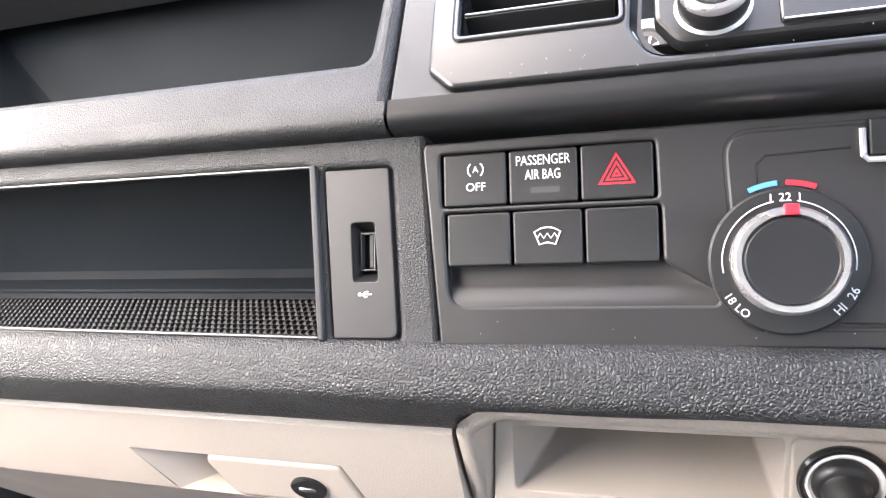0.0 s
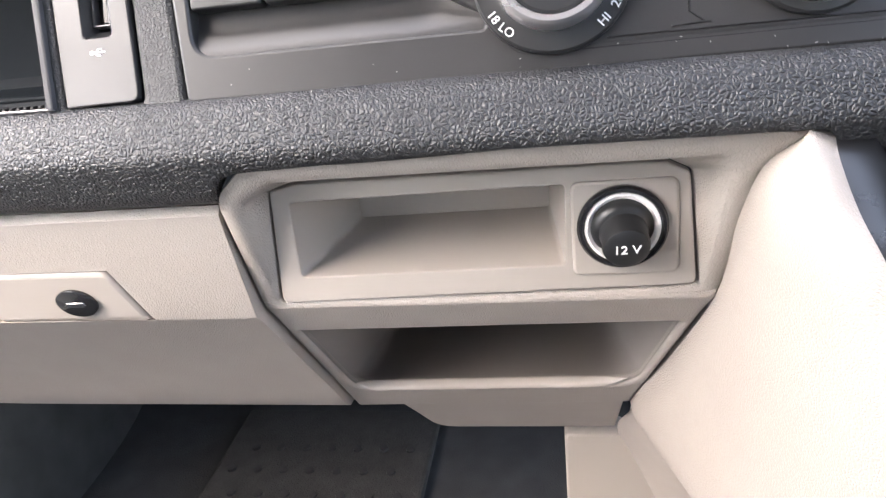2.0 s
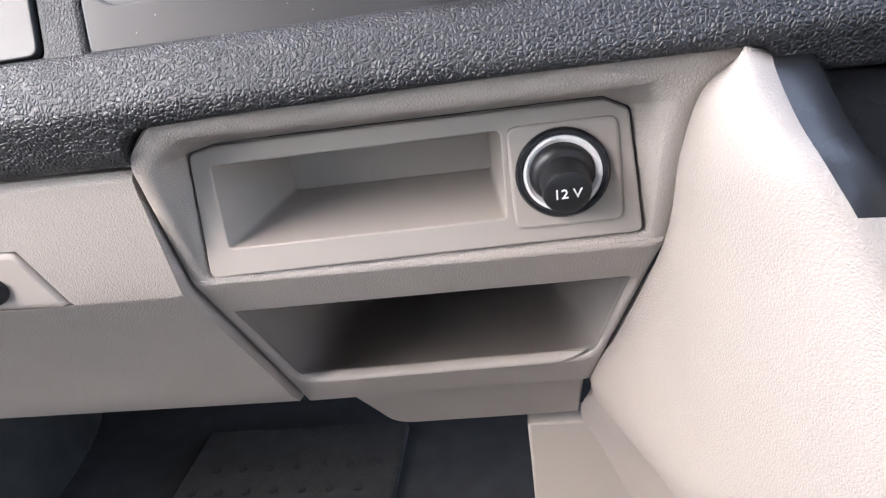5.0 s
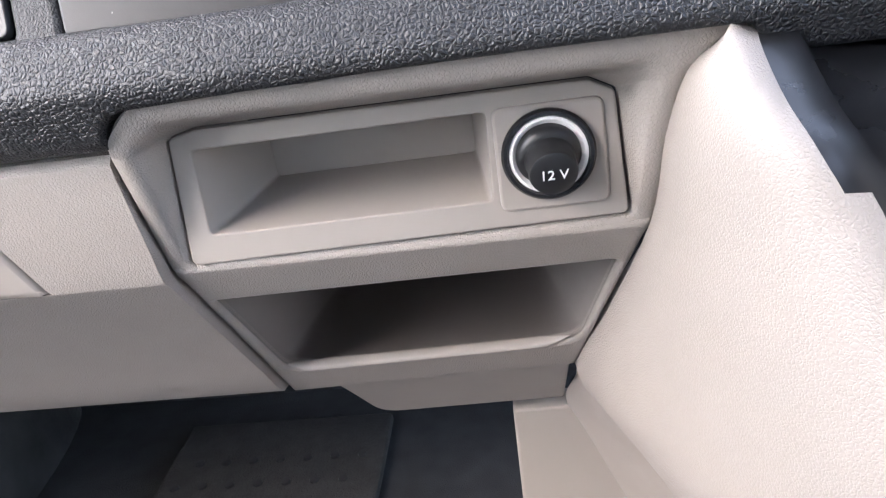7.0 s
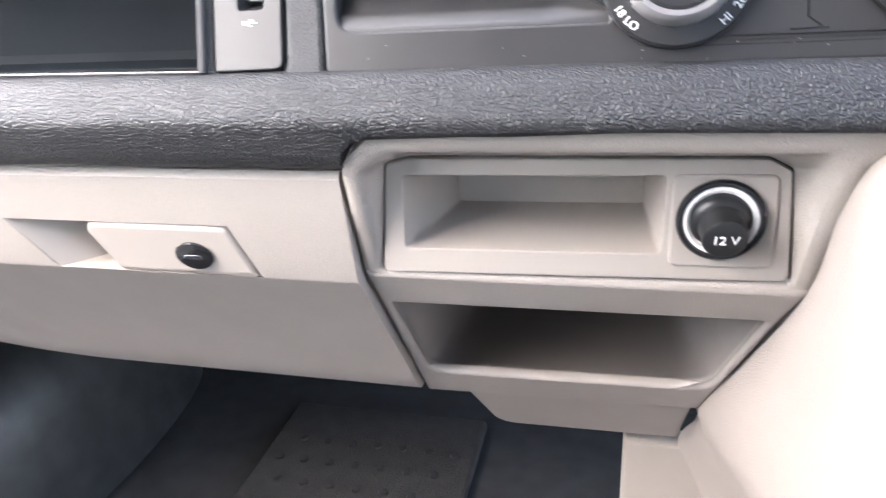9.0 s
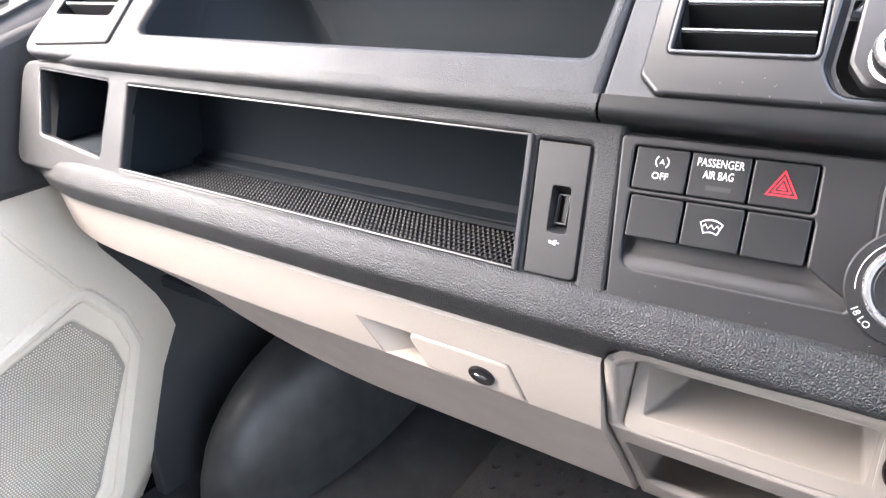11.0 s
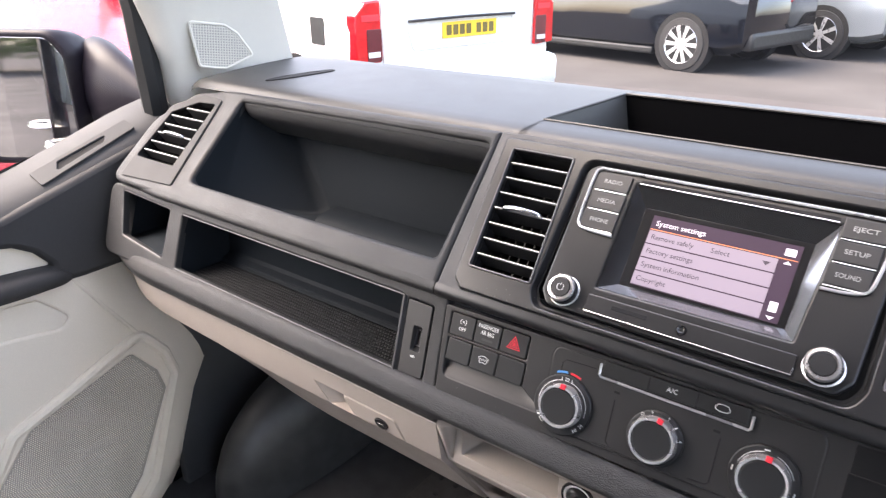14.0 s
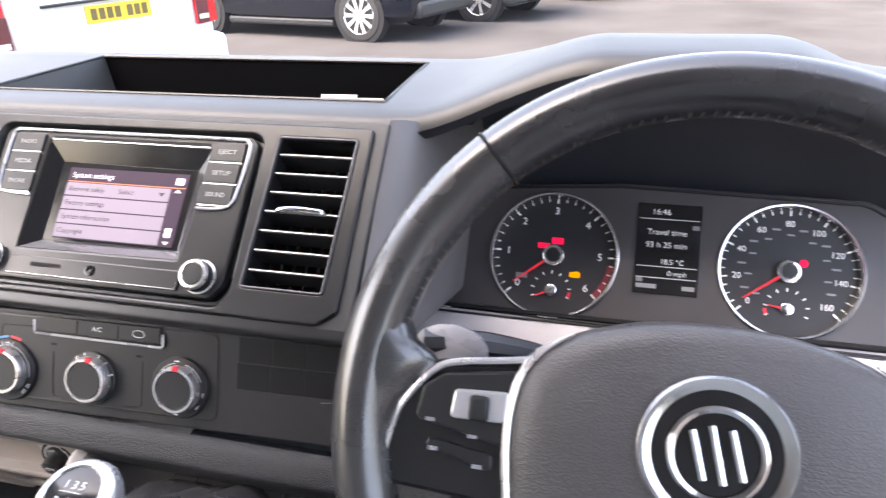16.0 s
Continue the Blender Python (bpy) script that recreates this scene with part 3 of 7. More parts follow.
def slant(x, z):
    """The two ends of the handle's recess lean outwards at the foot."""
    t = max(0.0, min(1.0, (HZ1 - z) / (HZ1 - HZ0)))
    return 0.021 * t if x == HX0 else 0.0106 * t if x == HX1 else 0.0


def glove_door():
    bm = bmesh.new()
    xs = sorted([x for x in steps(-0.845, -0.1985, 46) if not (HX0 - 0.003 < x < HX0 + 0.026 or HX1 - 0.003 < x < HX1 + 0.0135)] + [HX0, -0.328, HX1])
    prof = list(GLOVE)
    for z in (HZ0, HZ1):
        prof.append((glove_y(z), z))
    head, rest = prof[:2], sorted(prof[2:], key=lambda p: -p[1])
    prof = head + rest
    vs = [[bm.verts.new(glove_shape(x + slant(x, z), y, z)) for y, z in prof] for x in xs]
    for i in range(1, len(xs)):
        for j in range(1, len(prof)):
            mid_x, mid_z = (xs[i] + xs[i - 1]) / 2, (prof[j][1] + prof[j - 1][1]) / 2
            if HX0 < mid_x < HX1 and HZ0 < mid_z < HZ1 and j > 2:
                continue
            bm.faces.new((vs[i - 1][j - 1], vs[i][j - 1], vs[i][j], vs[i - 1][j]))
    end = [bm.verts.new(glove_shape(-0.1985, y, z)) for y, z in prof] + [bm.verts.new((-0.1985, 0.35, 0.82)), bm.verts.new((-0.1985, 0.34, 0.985))]
    bm.faces.new(end)
    return bm


part("door", glove_door(), BEIGE, glovebox, sharp=28)
yt, yb = glove_y(HZ1), glove_y(HZ0)
back = [(-0.338, yt + 0.038, HZ1 - 0.006), (-0.2570, yt + 0.038, HZ1 - 0.006), (-0.2470, yb + 0.030, HZ0 + 0.002), (-0.330, yb + 0.030, HZ0 + 0.002)]
mouth = [(HX0, yt, HZ1), (HX1, yt, HZ1), (HX1 + 0.0106, yb, HZ0), (HX0 + 0.021, yb, HZ0)]
bm = loft([[glove_shape(*p) for p in mouth], [glove_shape(*p) for p in back]], True)
bm.faces.new([bm.verts.new(glove_shape(*p)) for p in back])
part("handle_recess", bm, BEIGE_FINE, glovebox)
HANDLE = basis((0, (yt + yb) / 2 + 0.0008, (HZ0 + HZ1) / 2), (1, 0, 0), (0, yt - yb, HZ1 - HZ0))
handle = part("handle", plate([rpoly([(-0.3250, -0.0150), (-0.2466, -0.0147), (-0.2568, 0.0143), (-0.3330, 0.0143), (-0.3362, 0.0090)], [0.006, 0.001, 0.006, 0.003, 0.006])], 0.012, 0.0030, top=0.0012, seg=4), BEIGE_FINE, glovebox, "smooth beige pull handle", m=HANDLE)
lock = part("lock", lathe([(0.0088, 0.0), (0.0088, 0.0012), (0.0078, 0.0018), (0.0001, 0.0018)], 32), BLACK, handle, "round black lock barrel", m=at(-0.2783, -0.0025, 0.0012) @ Matrix.Diagonal((1.12, 0.86, 1, 1)))
part("keyhole", plate([rrect(-0.0046, -0.0012, 0.0046, 0.0012, 0.0008)], 0.0006, 0.0001, top=0.0022), CHROME, handle, "bright keyhole slot", m=at(-0.2783, -0.0025, 0.0012))

# ---- storage cubby ----
CUBBY_AT = Matrix.Translation((-0.001, 0.015, -0.005))
cubby = thing("storage_cubby", CUBBY_AT, "beige plastic storage cubby with two open shelves", "storage cubby")
INS = [(-0.1925, 0.9365), (-0.0215, 0.9408), (-0.0255, 0.9875), (-0.0345, 0.9922), (-0.176, 0.9912), (-0.187, 0.9885)]


def cubby_rim():
    """The padded surround: an outer edge, a proud rounded ridge and a slope down to the insert."""
    n = 6
    inner = rpoly(INS, [0.003, 0.003, 0.002, 0.004, 0.004, 0.003], n)
    ridge = rpoly([(-0.1960, 0.9338), (-0.0190, 0.9348), (-0.0165, 0.9925), (-0.0190, 0.9995), (-0.1775, 0.9990), (-0.1930, 0.9885)], [0.004, 0.004, 0.005, 0.005, 0.012, 0.012], n)
    outr = rpoly([(-0.2022, 0.9318), (-0.0140, 0.9325), (-0.0055, 0.9950), (0.0080, 1.0078), (-0.1840, 1.0058), (-0.1995, 0.9930)], [0.004, 0.004, 0.004, 0.002, 0.014, 0.014], n)

    def depth(z, top, low):
        t = max(0.0, min(1.0, (z - 0.933) / 0.07))
        return low + (top - low) * t

    rows = [[(x, depth(z, 0.2155, 0.2175), z) for x, z in inner], [(x, depth(z, 0.2135, 0.2152), z) for x, z in offset(inner, -0.0006)],
            [((x + X) / 2, depth(z, 0.2030, 0.2152), (z + Z) / 2) for (x, z), (X, Z) in zip(inner, ridge)],
            [(x, depth(z, 0.1915, 0.2157), z) for x, z in ridge], [(x * 0.5 + X * 0.5, depth(z, 0.1902, 0.2163), z * 0.5 + Z * 0.5) for (x, z), (X, Z) in zip(ridge, outr)],
            [(x, depth(z, 0.1912, 0.2168), z) for x, z in outr], [(x, depth(z, 0.1960, 0.2210), z) for x, z in offset(outr, -0.0008)], [(x, depth(z, 0.23, 0.23), z) for x, z in offset(outr, -0.001)]]
    return loft(rows, True)


part("rim", cubby_rim(), BEIGE, cubby, "grained padded rim", sharp=75)
INSERT = basis((0, 0.213, 0), (1, 0, 0), (0, 0, 1))
insert = part("insert", plate([rpoly([(x, z) for x, z in offset(INS, 0.0006)], 0.003), rpoly([(-0.1805, 0.9495), (-0.0715, 0.9515), (-0.0708, 0.9845), (-0.179, 0.983)], 0.002), circle(-0.050, 0.9675, 0.0135, 32)], 0.004, 0.0008, top=0.0), BEIGE_FINE, cubby, "smooth beige tray insert", m=INSERT)
f = rpoly([(-0.1805, 0.9495), (-0.0715, 0.9515), (-0.0708, 0.9845), (-0.179, 0.983)], 0.002)
b = rpoly([(-0.166, 0.9555), (-0.0775, 0.9565), (-0.0775, 0.980), (-0.166, 0.979)], 0.002)
bm = loft([[(x, z, -0.0005) for x, z in f], [(x, z, -0.048) for x, z in b]], True)
bm.faces.new([bm.verts.new((x, z, -0.048)) for x, z in b])
part("tray", bm, BEIGE_FINE, insert, m=Matrix())
# a shallow raised field round the socket
part("socket_field", plate([rpoly([(-0.0685, 0.9465), (-0.0285, 0.9470), (-0.0300, 0.986), (-0.0688, 0.9855)], 0.004), circle(-0.050, 0.9675, 0.0150, 32)], 0.002, 0.0012, top=0.0012), BEIGE_FINE, insert)

LOWC = basis((0, 0.2155, 0.9325), (1, 0, 0), (0, -0.58, 0.8146))
SLOT = [(-0.1950, -0.1175), (-0.0375, -0.1090), (-0.0243, -0.0225), (-0.1970, -0.0265)]
SLOT_R = [0.012, 0.018, 0.003, 0.003]
face = [(-0.2040, -0.1510), (-0.0378, -0.1415), (-0.0140, 0.0055), (-0.2018, 0.0035)]
part("lower_face", plate([rpoly(face, [0.002, 0.004, 0.001, 0.001]), rpoly(SLOT, SLOT_R, 6)], 0.005, 0.0030, seg=4), BEIGE, cubby, m=LOWC, sharp=60)
f = rpoly(SLOT, SLOT_R, 6)
drop = rpoly([(-0.1950, -0.1300), (-0.0380, -0.1220), (-0.0255, -0.0250), (-0.1960, -0.0290)], SLOT_R, 6)
bk = rpoly([(-0.172, -0.205), (-0.060, -0.200), (-0.060, -0.075), (-0.172, -0.077)], 0.010, 6)
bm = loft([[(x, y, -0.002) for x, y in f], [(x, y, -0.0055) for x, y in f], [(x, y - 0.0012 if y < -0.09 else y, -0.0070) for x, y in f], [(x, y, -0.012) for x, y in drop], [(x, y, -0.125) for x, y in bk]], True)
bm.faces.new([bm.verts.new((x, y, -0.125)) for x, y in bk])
# beige darkened in the base colour for the shade inside the shelf
part("lower_shelf", bm, surf("shaded_beige_shelf", (0.235, 0.210, 0.195), 0.55, var=0.05, grain=0.03, grain_scale=2600, bump=0.12, dist=0.0001), cubby, "deep lower shelf in beige darkened for its shade", m=LOWC, sharp=60)
lip_line = [(y, n) for y, n, _ in smooth_line([(-0.0030, 0.0002, 0), (-0.0008, 0.0004, 0), (0.0006, -0.0008, 0), (0.0010, -0.0030, 0), (0.0006, -0.0054, 0), (-0.0016, -0.0068, 0)], 3)]
part("lip", loft([[(x, -0.1175 + 0.0085 * (x + 0.195) / 0.1575 + rise + y * sc, n * sc - 0.002 * (1 - sc)) for y, n in lip_line] for x, rise, sc in ((-0.1935, 0.0065, 0.1), (-0.1905, 0.0034, 0.55), (-0.1870, 0.0010, 0.9), (-0.1830, 0.0, 1.0), (-0.12, 0.0, 1.0), (-0.0600, 0.0, 1.0), (-0.0540, 0.0006, 0.95), (-0.0480, 0.0028, 0.6), (-0.0420, 0.0066, 0.1))]), BEIGE_FINE, cubby, "rounded shelf lip", m=LOWC, sharp=80)
flap = [(-0.1650, -0.2190), (-0.0432, -0.2125), (-0.0405, -0.1450), (-0.1800, -0.1510)]
part("lower_flap", plate([rpoly(flap, [0.018, 0.001, 0.001, 0.001], 6)], 0.02, 0.002, top=-0.004), BEIGE_FINE, cubby, m=LOWC)

# ---- 12 volt socket ----
SOCKET = CUBBY_AT @ basis((-0.050, 0.2115, 0.9675), (1, 0, 0), (0, 0, 1))
socket = thing("power_socket", SOCKET, "black twelve volt power socket with an illuminated ring and cap", "power socket")
part("collar", lathe([(0.0165, -0.003), (0.0167, 0.0012), (0.0158, 0.0024), (0.0146, 0.0024), (0.0138, 0.001), (0.0138, -0.012)], 48, caps=False), BLACK, socket, "gloss black outer collar")
part("ring", lathe([(0.0140, 0.0002), (0.0139, 0.0016), (0.0128, 0.0018), (0.0112, 0.0004), (0.0112, -0.014)], 48, caps=False), surf("milky_ring", (0.72, 0.70, 0.68), 0.35, var=0.06, var_scale=200, bump=0), socket, "milky white ring")
cap = part("cap", lathe([(0.0116, -0.014), (0.0117, 0.0000), (0.0113, 0.0018), (0.0100, 0.0030), (0.0090, 0.0034), (0.0084, 0.0050), (0.0086, 0.0115), (0.0082, 0.0128), (0.0070, 0.0134), (0.0001, 0.0136)], 44), KEY, socket, "black rubber plug cap", m=pose(0.0, -0.0005, 0, 13, 3, 0))
words("12 V", 0.0052, at(0.0, 0.0, 0.0137), cap, WHITE_INK, "twelve_volt_lettering", width=0.0088)

# ---- air vents ----
DARK_METAL = surf("dark_satin_metal", (0.10, 0.10, 0.105), 0.45, metal=0.6, var=0.05, bump=0)
GREY_INK = plain("grey_key_ink", (0.30, 0.30, 0.30), 0.5)

SLAT_EDGE = surf("grey_slat_edge", (0.40, 0.40, 0.41), 0.35, metal=0.8, var=0.05, bump=0)


def air_vent(name, loop, m, label, n, tab, chrome_sides=True, back=0.05):
    """Slatted outlet that fills an opening: dark box, slats with bright front edges, upright vanes behind."""
    v = thing(name, m, label, "air vent", "dashboard air vents")
    f = rpoly(loop, 0.003)
    bm = loft([[(x, y, 0.001) for x, y in f], [(x, y, -back) for x, y in f]], True)
    bm.faces.new([bm.verts.new((x, y, -back)) for x, y in f])
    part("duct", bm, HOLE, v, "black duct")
    if chrome_sides:
        part("bright_frame", plate([offset(f, -0.0006) if area2(f) > 0 else offset(f, 0.0006), offset(f, 0.0011) if area2(f) > 0 else offset(f, -0.0011)], 0.004, 0.0006, top=0.0042), DARK_METAL, v, "thin dark frame")
    ys = [p[1] for p in loop]
    y0, y1 = min(ys), max(ys)

    def span(y):
        hit = []
        for (xa, ya), (xb, yb) in zip(loop, loop[1:] + loop[:1]):
            if min(ya, yb) <= y < max(ya, yb):
                hit.append(xa + (xb - xa) * (y - ya) / (yb - ya))
        return min(hit), max(hit)

    for k in range(n):
        y = y1 - (y1 - y0) * (k + 0.9) / (n + 0.8)
        a, b = span(y)
        a, b = a + 0.003, b - 0.003
        prof = [(y - 0.0012, 0.0005), (y + 0.0012, 0.0005), (y - 0.004, -0.016), (y - 0.006, -0.016)]
        sl = part("slat", loft([[(x, p, q) for p, q in prof] for x in (a, b)], True, True), KEY, v)
        mid = (a + b) / 2
        gaps = [(a, b)] if k != tab else [(a, mid - 0.020), (mid + 0.018, b)]
        for g0, g1 in gaps:
            part("bright_edge", tube([(g0, y, 0.0010), (g1, y, 0.0010)], 0.00045, 6), SLAT_EDGE, sl)
        if k == tab:
            w = min(0.018, (b - a) * 0.26)
            part("thumb_tab", tube(smooth_line([(mid - w - 0.004, y, 0.001), (mid - w, y + 0.001, 0.0045), (mid, y + 0.0016, 0.0055), (mid + w, y + 0.001, 0.0045), (mid + w + 0.004, y, 0.001)], 4), 0.0021, 8), CHROME, sl, "bright adjusting tab")
    xs = [p[0] for p in loop]
    for k in range(6):
        x = min(xs) + (max(xs) - min(xs)) * (k + 1) / 7
        part("vane", box(x - 0.0006, y0 + 0.006, -0.034, x + 0.0006, y1 - 0.006, -0.018, 0), KEY, v)
    return v


air_vent("air_vent", V1, UPPER, "black slatted air vent with silver edges beside the radio", 7, 3)
air_vent("air_vent", V2, UPPER, "black slatted air vent with silver edges near the steering wheel", 7, 3)
air_vent("air_vent", VENT_L, UPPER, "angled black slatted air vent at the dashboard end", 6, 3, False)
part("end_vent_panel", plate([rpoly([(-0.806, -0.146), (-0.684, -0.139), (-0.668, -0.004), (-0.712, 0.0), (-0.774, -0.026)], [0.004, 0.004, 0.006, 0.02, 0.02]), rpoly(VENT_L, 0.004)], 0.006, 0.0012, top=0.0025), surf("matt_vent_panel", (0.036, 0.036, 0.037), 0.65, spec=0.2, grain=0.1, grain_scale=2600, bump=0.25, dist=0.0001), upper_left, "satin vent panel")

# ---- radio ----
radio = thing("car_radio", UPPER, "black car radio with a lit menu screen and silver trim", "car radio")
bezel = rpoly([(-0.108, -0.136), (0.118, -0.136), (0.1275, -0.124), (0.1315, -0.006), (0.124, 0.0005), (-0.110, 0.0005), (-0.1175, -0.006), (-0.1165, -0.124)], 0.008)
rad_in = rpoly(RAD, 0.012)
part("dish", loft([[(x, y, 0.0025) for x, y in rad_in], [(x * 0.985 + 0.0001, y * 0.97 - 0.0022, -0.004) for x, y in rad_in], [(x * 0.972, y * 0.95 - 0.003, -0.004) for x, y in rad_in]], True), DASH_SMOOTH, radio, "dished surround")
DISP = [(-0.0700, -0.1095), (0.0828, -0.1078), (0.0908, -0.0125), (-0.0690, -0.0110)]
part("front", plate([bezel, rpoly(DISP, 0.001)], 0.006, 0.002, top=0.001), DASH_SMOOTH, radio, "satin black front")
SCR = [(-0.0560, -0.0995), (0.0745, -0.0985), (0.0765, -0.0285), (-0.0575, -0.0275)]
# brighter copy for the lower and right slopes: their reflection put into the material
SLOPE_GLINT = surf("reveal_glint_metal", (0.30, 0.30, 0.31), 0.10, metal=0.9, var=0.05, bump=0)
for a, b, c, d in ((0, 1, 0, 1), (1, 2, 1, 2), (2, 3, 2, 3), (3, 0, 3, 0)):
    bm = bmesh.new()
    bm.faces.new([bm.verts.new(p) for p in ((*DISP[a], 0.0005), (*DISP[b], 0.0005), (*SCR[b], -0.0085), (*SCR[a], -0.0085))])
    part("screen_reveal", bm, SLOPE_GLINT if a in (0, 1) else BLACK, radio)
part("screen_glass", plate([SCR], 0.002, 0.0001, top=-0.0082), BLACK, radio)
lit = lambda name, c, g: plain(name, c, 0.5, glow=g)
TITLE, ROW, TXT, TXT_DARK, RULE = lit("screen_title_bar", (0.045, 0.030, 0.045), 0.06), lit("screen_row_lilac", (0.22, 0.185, 0.222), 0.08), lit("screen_white_text", (0.75, 0.68, 0.75), 0.05), plain("screen_dark_text", (0.03, 0.02, 0.035), 0.5), lit("screen_orange_rule", (0.65, 0.22, 0.10), 0.07)
sx0, sx1, st, sb = -0.0470, 0.0690, -0.0325, -0.0965
scr = part("menu_screen", plate([[(sx0, sb), (sx1, sb), (sx1 + 0.001, st), (sx0 - 0.001, st)]], 0.0005, 0.0001, top=-0.0078), TITLE, radio, "lit menu screen")
part("rule", plate([[(sx0, -0.0455), (sx1, -0.0455), (sx1, -0.0449), (sx0, -0.0449)]], 0.0002, 0, top=-0.0075), RULE, scr)
words("System settings", 0.0068, at(sx0 + 0.003, -0.0395, -0.0075), scr, TXT, "title_text", "LEFT", 0.00005)
for k, txt in enumerate(("Remove safely", "Factory settings", "System information", "Copyright")):
    y1, y0 = -0.0464 - k * 0.0126, -0.0464 - (k + 1) * 0.0126 + 0.0011
    row = part("menu_field", plate([[(sx0, y0), (sx1 - 0.0135, y0), (sx1 - 0.0135, y1), (sx0, y1)]], 0.0002, 0, top=-0.0074), ROW, scr)
    words(txt, 0.0062, at(sx0 + 0.003, (y0 + y1) / 2, -0.0073), row, TXT_DARK, "row_text", "LEFT", 0.00004)
    if k == 0:
        words("Select", 0.0062, at(sx0 + 0.053, (y0 + y1) / 2, -0.0073), row, TXT_DARK, "row_text", "LEFT", 0.00004)
        part("drop_mark", plate([[(sx0 + 0.092, y1 - 0.004), (sx0 + 0.098, y1 - 0.004), (sx0 + 0.095, y1 - 0.0075)]], 0.0001, 0, top=-0.0073), TXT_DARK, row)
for y, up in ((-0.0480, 1), (-0.0935, -1)):
    part("scroll_arrow", plate([[(sx1 - 0.0095, y - 0.0014 * up), (sx1 - 0.0065, y + 0.0014 * up), (sx1 - 0.0035, y - 0.0014 * up)]], 0.0002, 0, top=-0.0073), TXT, scr)
part("scroll_thumb", plate([rrect(sx1 - 0.0095, -0.0885, sx1 - 0.0035, -0.0805, 0.0005)], 0.0002, 0, top=-0.0073), TXT, scr)
part("back_mark", plate([rrect(sx1 - 0.0105, -0.0425, sx1 - 0.0025, -0.0365, 0.0008)], 0.0002, 0, top=-0.0073), TXT, scr)
part("silver_trim", tube(smooth_line([(-0.0735, -0.0630, 0.002), (-0.095, -0.0620, 0.002), (-0.1055, -0.0590, 0.002), (-0.1083, -0.045, 0.002), (-0.1088, -0.012, 0.002), (-0.1055, -0.0040, 0.002), (-0.09, -0.0028, 0.002), (0.0, -0.0028, 0.002), (0.108, -0.0028, 0.002), (0.1225, -0.0045, 0.002), (0.1252, -0.014, 0.002), (0.1222, -0.046, 0.002), (0.1185, -0.0590, 0.002), (0.108, -0.0632, 0.002), (0.089, -0.0640, 0.002)], 5), 0.0013, 8), SILVER, radio, "silver trim line")
part("disc_slot", plate([rrect(-0.066, -0.0105, 0.0885, -0.0072, 0.0012)], 0.001, 0.0003, top=0.0013), HOLE, radio, "disc slot")
part("slot_edge", tube([(-0.066, -0.0108, 0.0016), (0.0885, -0.0112, 0.0016)], 0.0005, 6), SATIN, radio)
for side, labels in ((-1, ("RADIO", "MEDIA", "PHONE")), (1, ("EJECT", "SETUP", "SOUND"))):
    for k, txt in enumerate(labels):
        y1 = -0.0065 - k * 0.0186
        y0 = y1 - 0.0166
        skew = 0.0012 * k
        a, b = (-0.1048, -0.0735) if side < 0 else (0.0915 - skew, 0.1215 - skew)
        key = part("radio_key", plate([rrect(a, y0, b, y1, 0.0015)], 0.004, 0.0008, top=0.0032), KEY, radio)
        words(txt, 0.0052, at((a + b) / 2, (y0 + y1) / 2, 0.0033), key, GREY_INK, "key_lettering", width=0.0165)
        part("key_edge", tube([(a + 0.001, y0 - 0.0008, 0.0026), (b - 0.001, y0 - 0.0008, 0.0026)], 0.0004, 6), SATIN, key)
for x, y in ((-0.0955, -0.1205), (0.1065, -0.1195)):
    k = part("knob", lathe([(0.0138, -0.003), (0.0138, 0.001), (0.0122, 0.0018), (0.0122, 0.0100), (0.0112, 0.0118), (0.0092, 0.0122), (0.0088, 0.0108), (0.0001, 0.0104)], 40), SATIN, radio, "silver rotary knob", m=at(x, y))
    part("knob_face", lathe([(0.0087, 0.0105), (0.0080, 0.0122), (0.0001, 0.0124)], 32), KEY, k, "black knob face")
    part("knurl", lathe([(0.0126, 0.002), (0.0128, 0.0035), (0.0128, 0.0085), (0.0124, 0.0095)], 60, caps=False), KEY, k, "black knurled grip")
    if x < 0:
        part("power_mark", tube([(0.003 * math.sin(a), 0.003 * math.cos(a), 0.0126) for a in [0.6 + 5.1 * i / 14 for i in range(15)]], 0.0003, 5), WHITE_INK, k)
        part("power_mark", tube([(0, 0.0014, 0.0126), (0, 0.0036, 0.0126)], 0.0003, 5), WHITE_INK, k)
part("lower_strip", plate([rrect(-0.0735, -0.1325, 0.0895, -0.1165, 0.002)], 0.002, 0.001, top=0.0024), DASH_SMOOTH, radio, "raised strip below the screen")
part("strip_edge", tube([(-0.0725, -0.1318, 0.0028), (0.0885, -0.1318, 0.0028), (0.0890, -0.1265, 0.0028)], 0.0004, 6), SATIN, radio)
part("card_slot", plate([rrect(-0.0505, -0.1250, -0.0205, -0.1215, 0.0008)], 0.001, 0.0001, top=0.0027), HOLE, radio, "card slot")
part("aux_jack", lathe([(0.0042, 0.002), (0.0042, 0.0034), (0.0032, 0.0036), (0.0024, 0.0028), (0.0001, 0.0018)], 24), BLACK, radio, "round audio socket", m=at(0.0080, -0.1240))

# ---- push buttons ----
def push_button(x0, y0, x1, y1):
    b = thing("push_button", LOWER_MID @ at((x0 + x1) / 2, (y0 + y1) / 2), "black square push button on the control panel", "push button", "push buttons")
    w, h = (x1 - x0) / 2, (y1 - y0) / 2
    part("key_cap", plate([rrect(-w, -h, w, h, 0.0014)], 0.006, 0.0009, top=0.0006, seg=3), KEY, b)
    return b


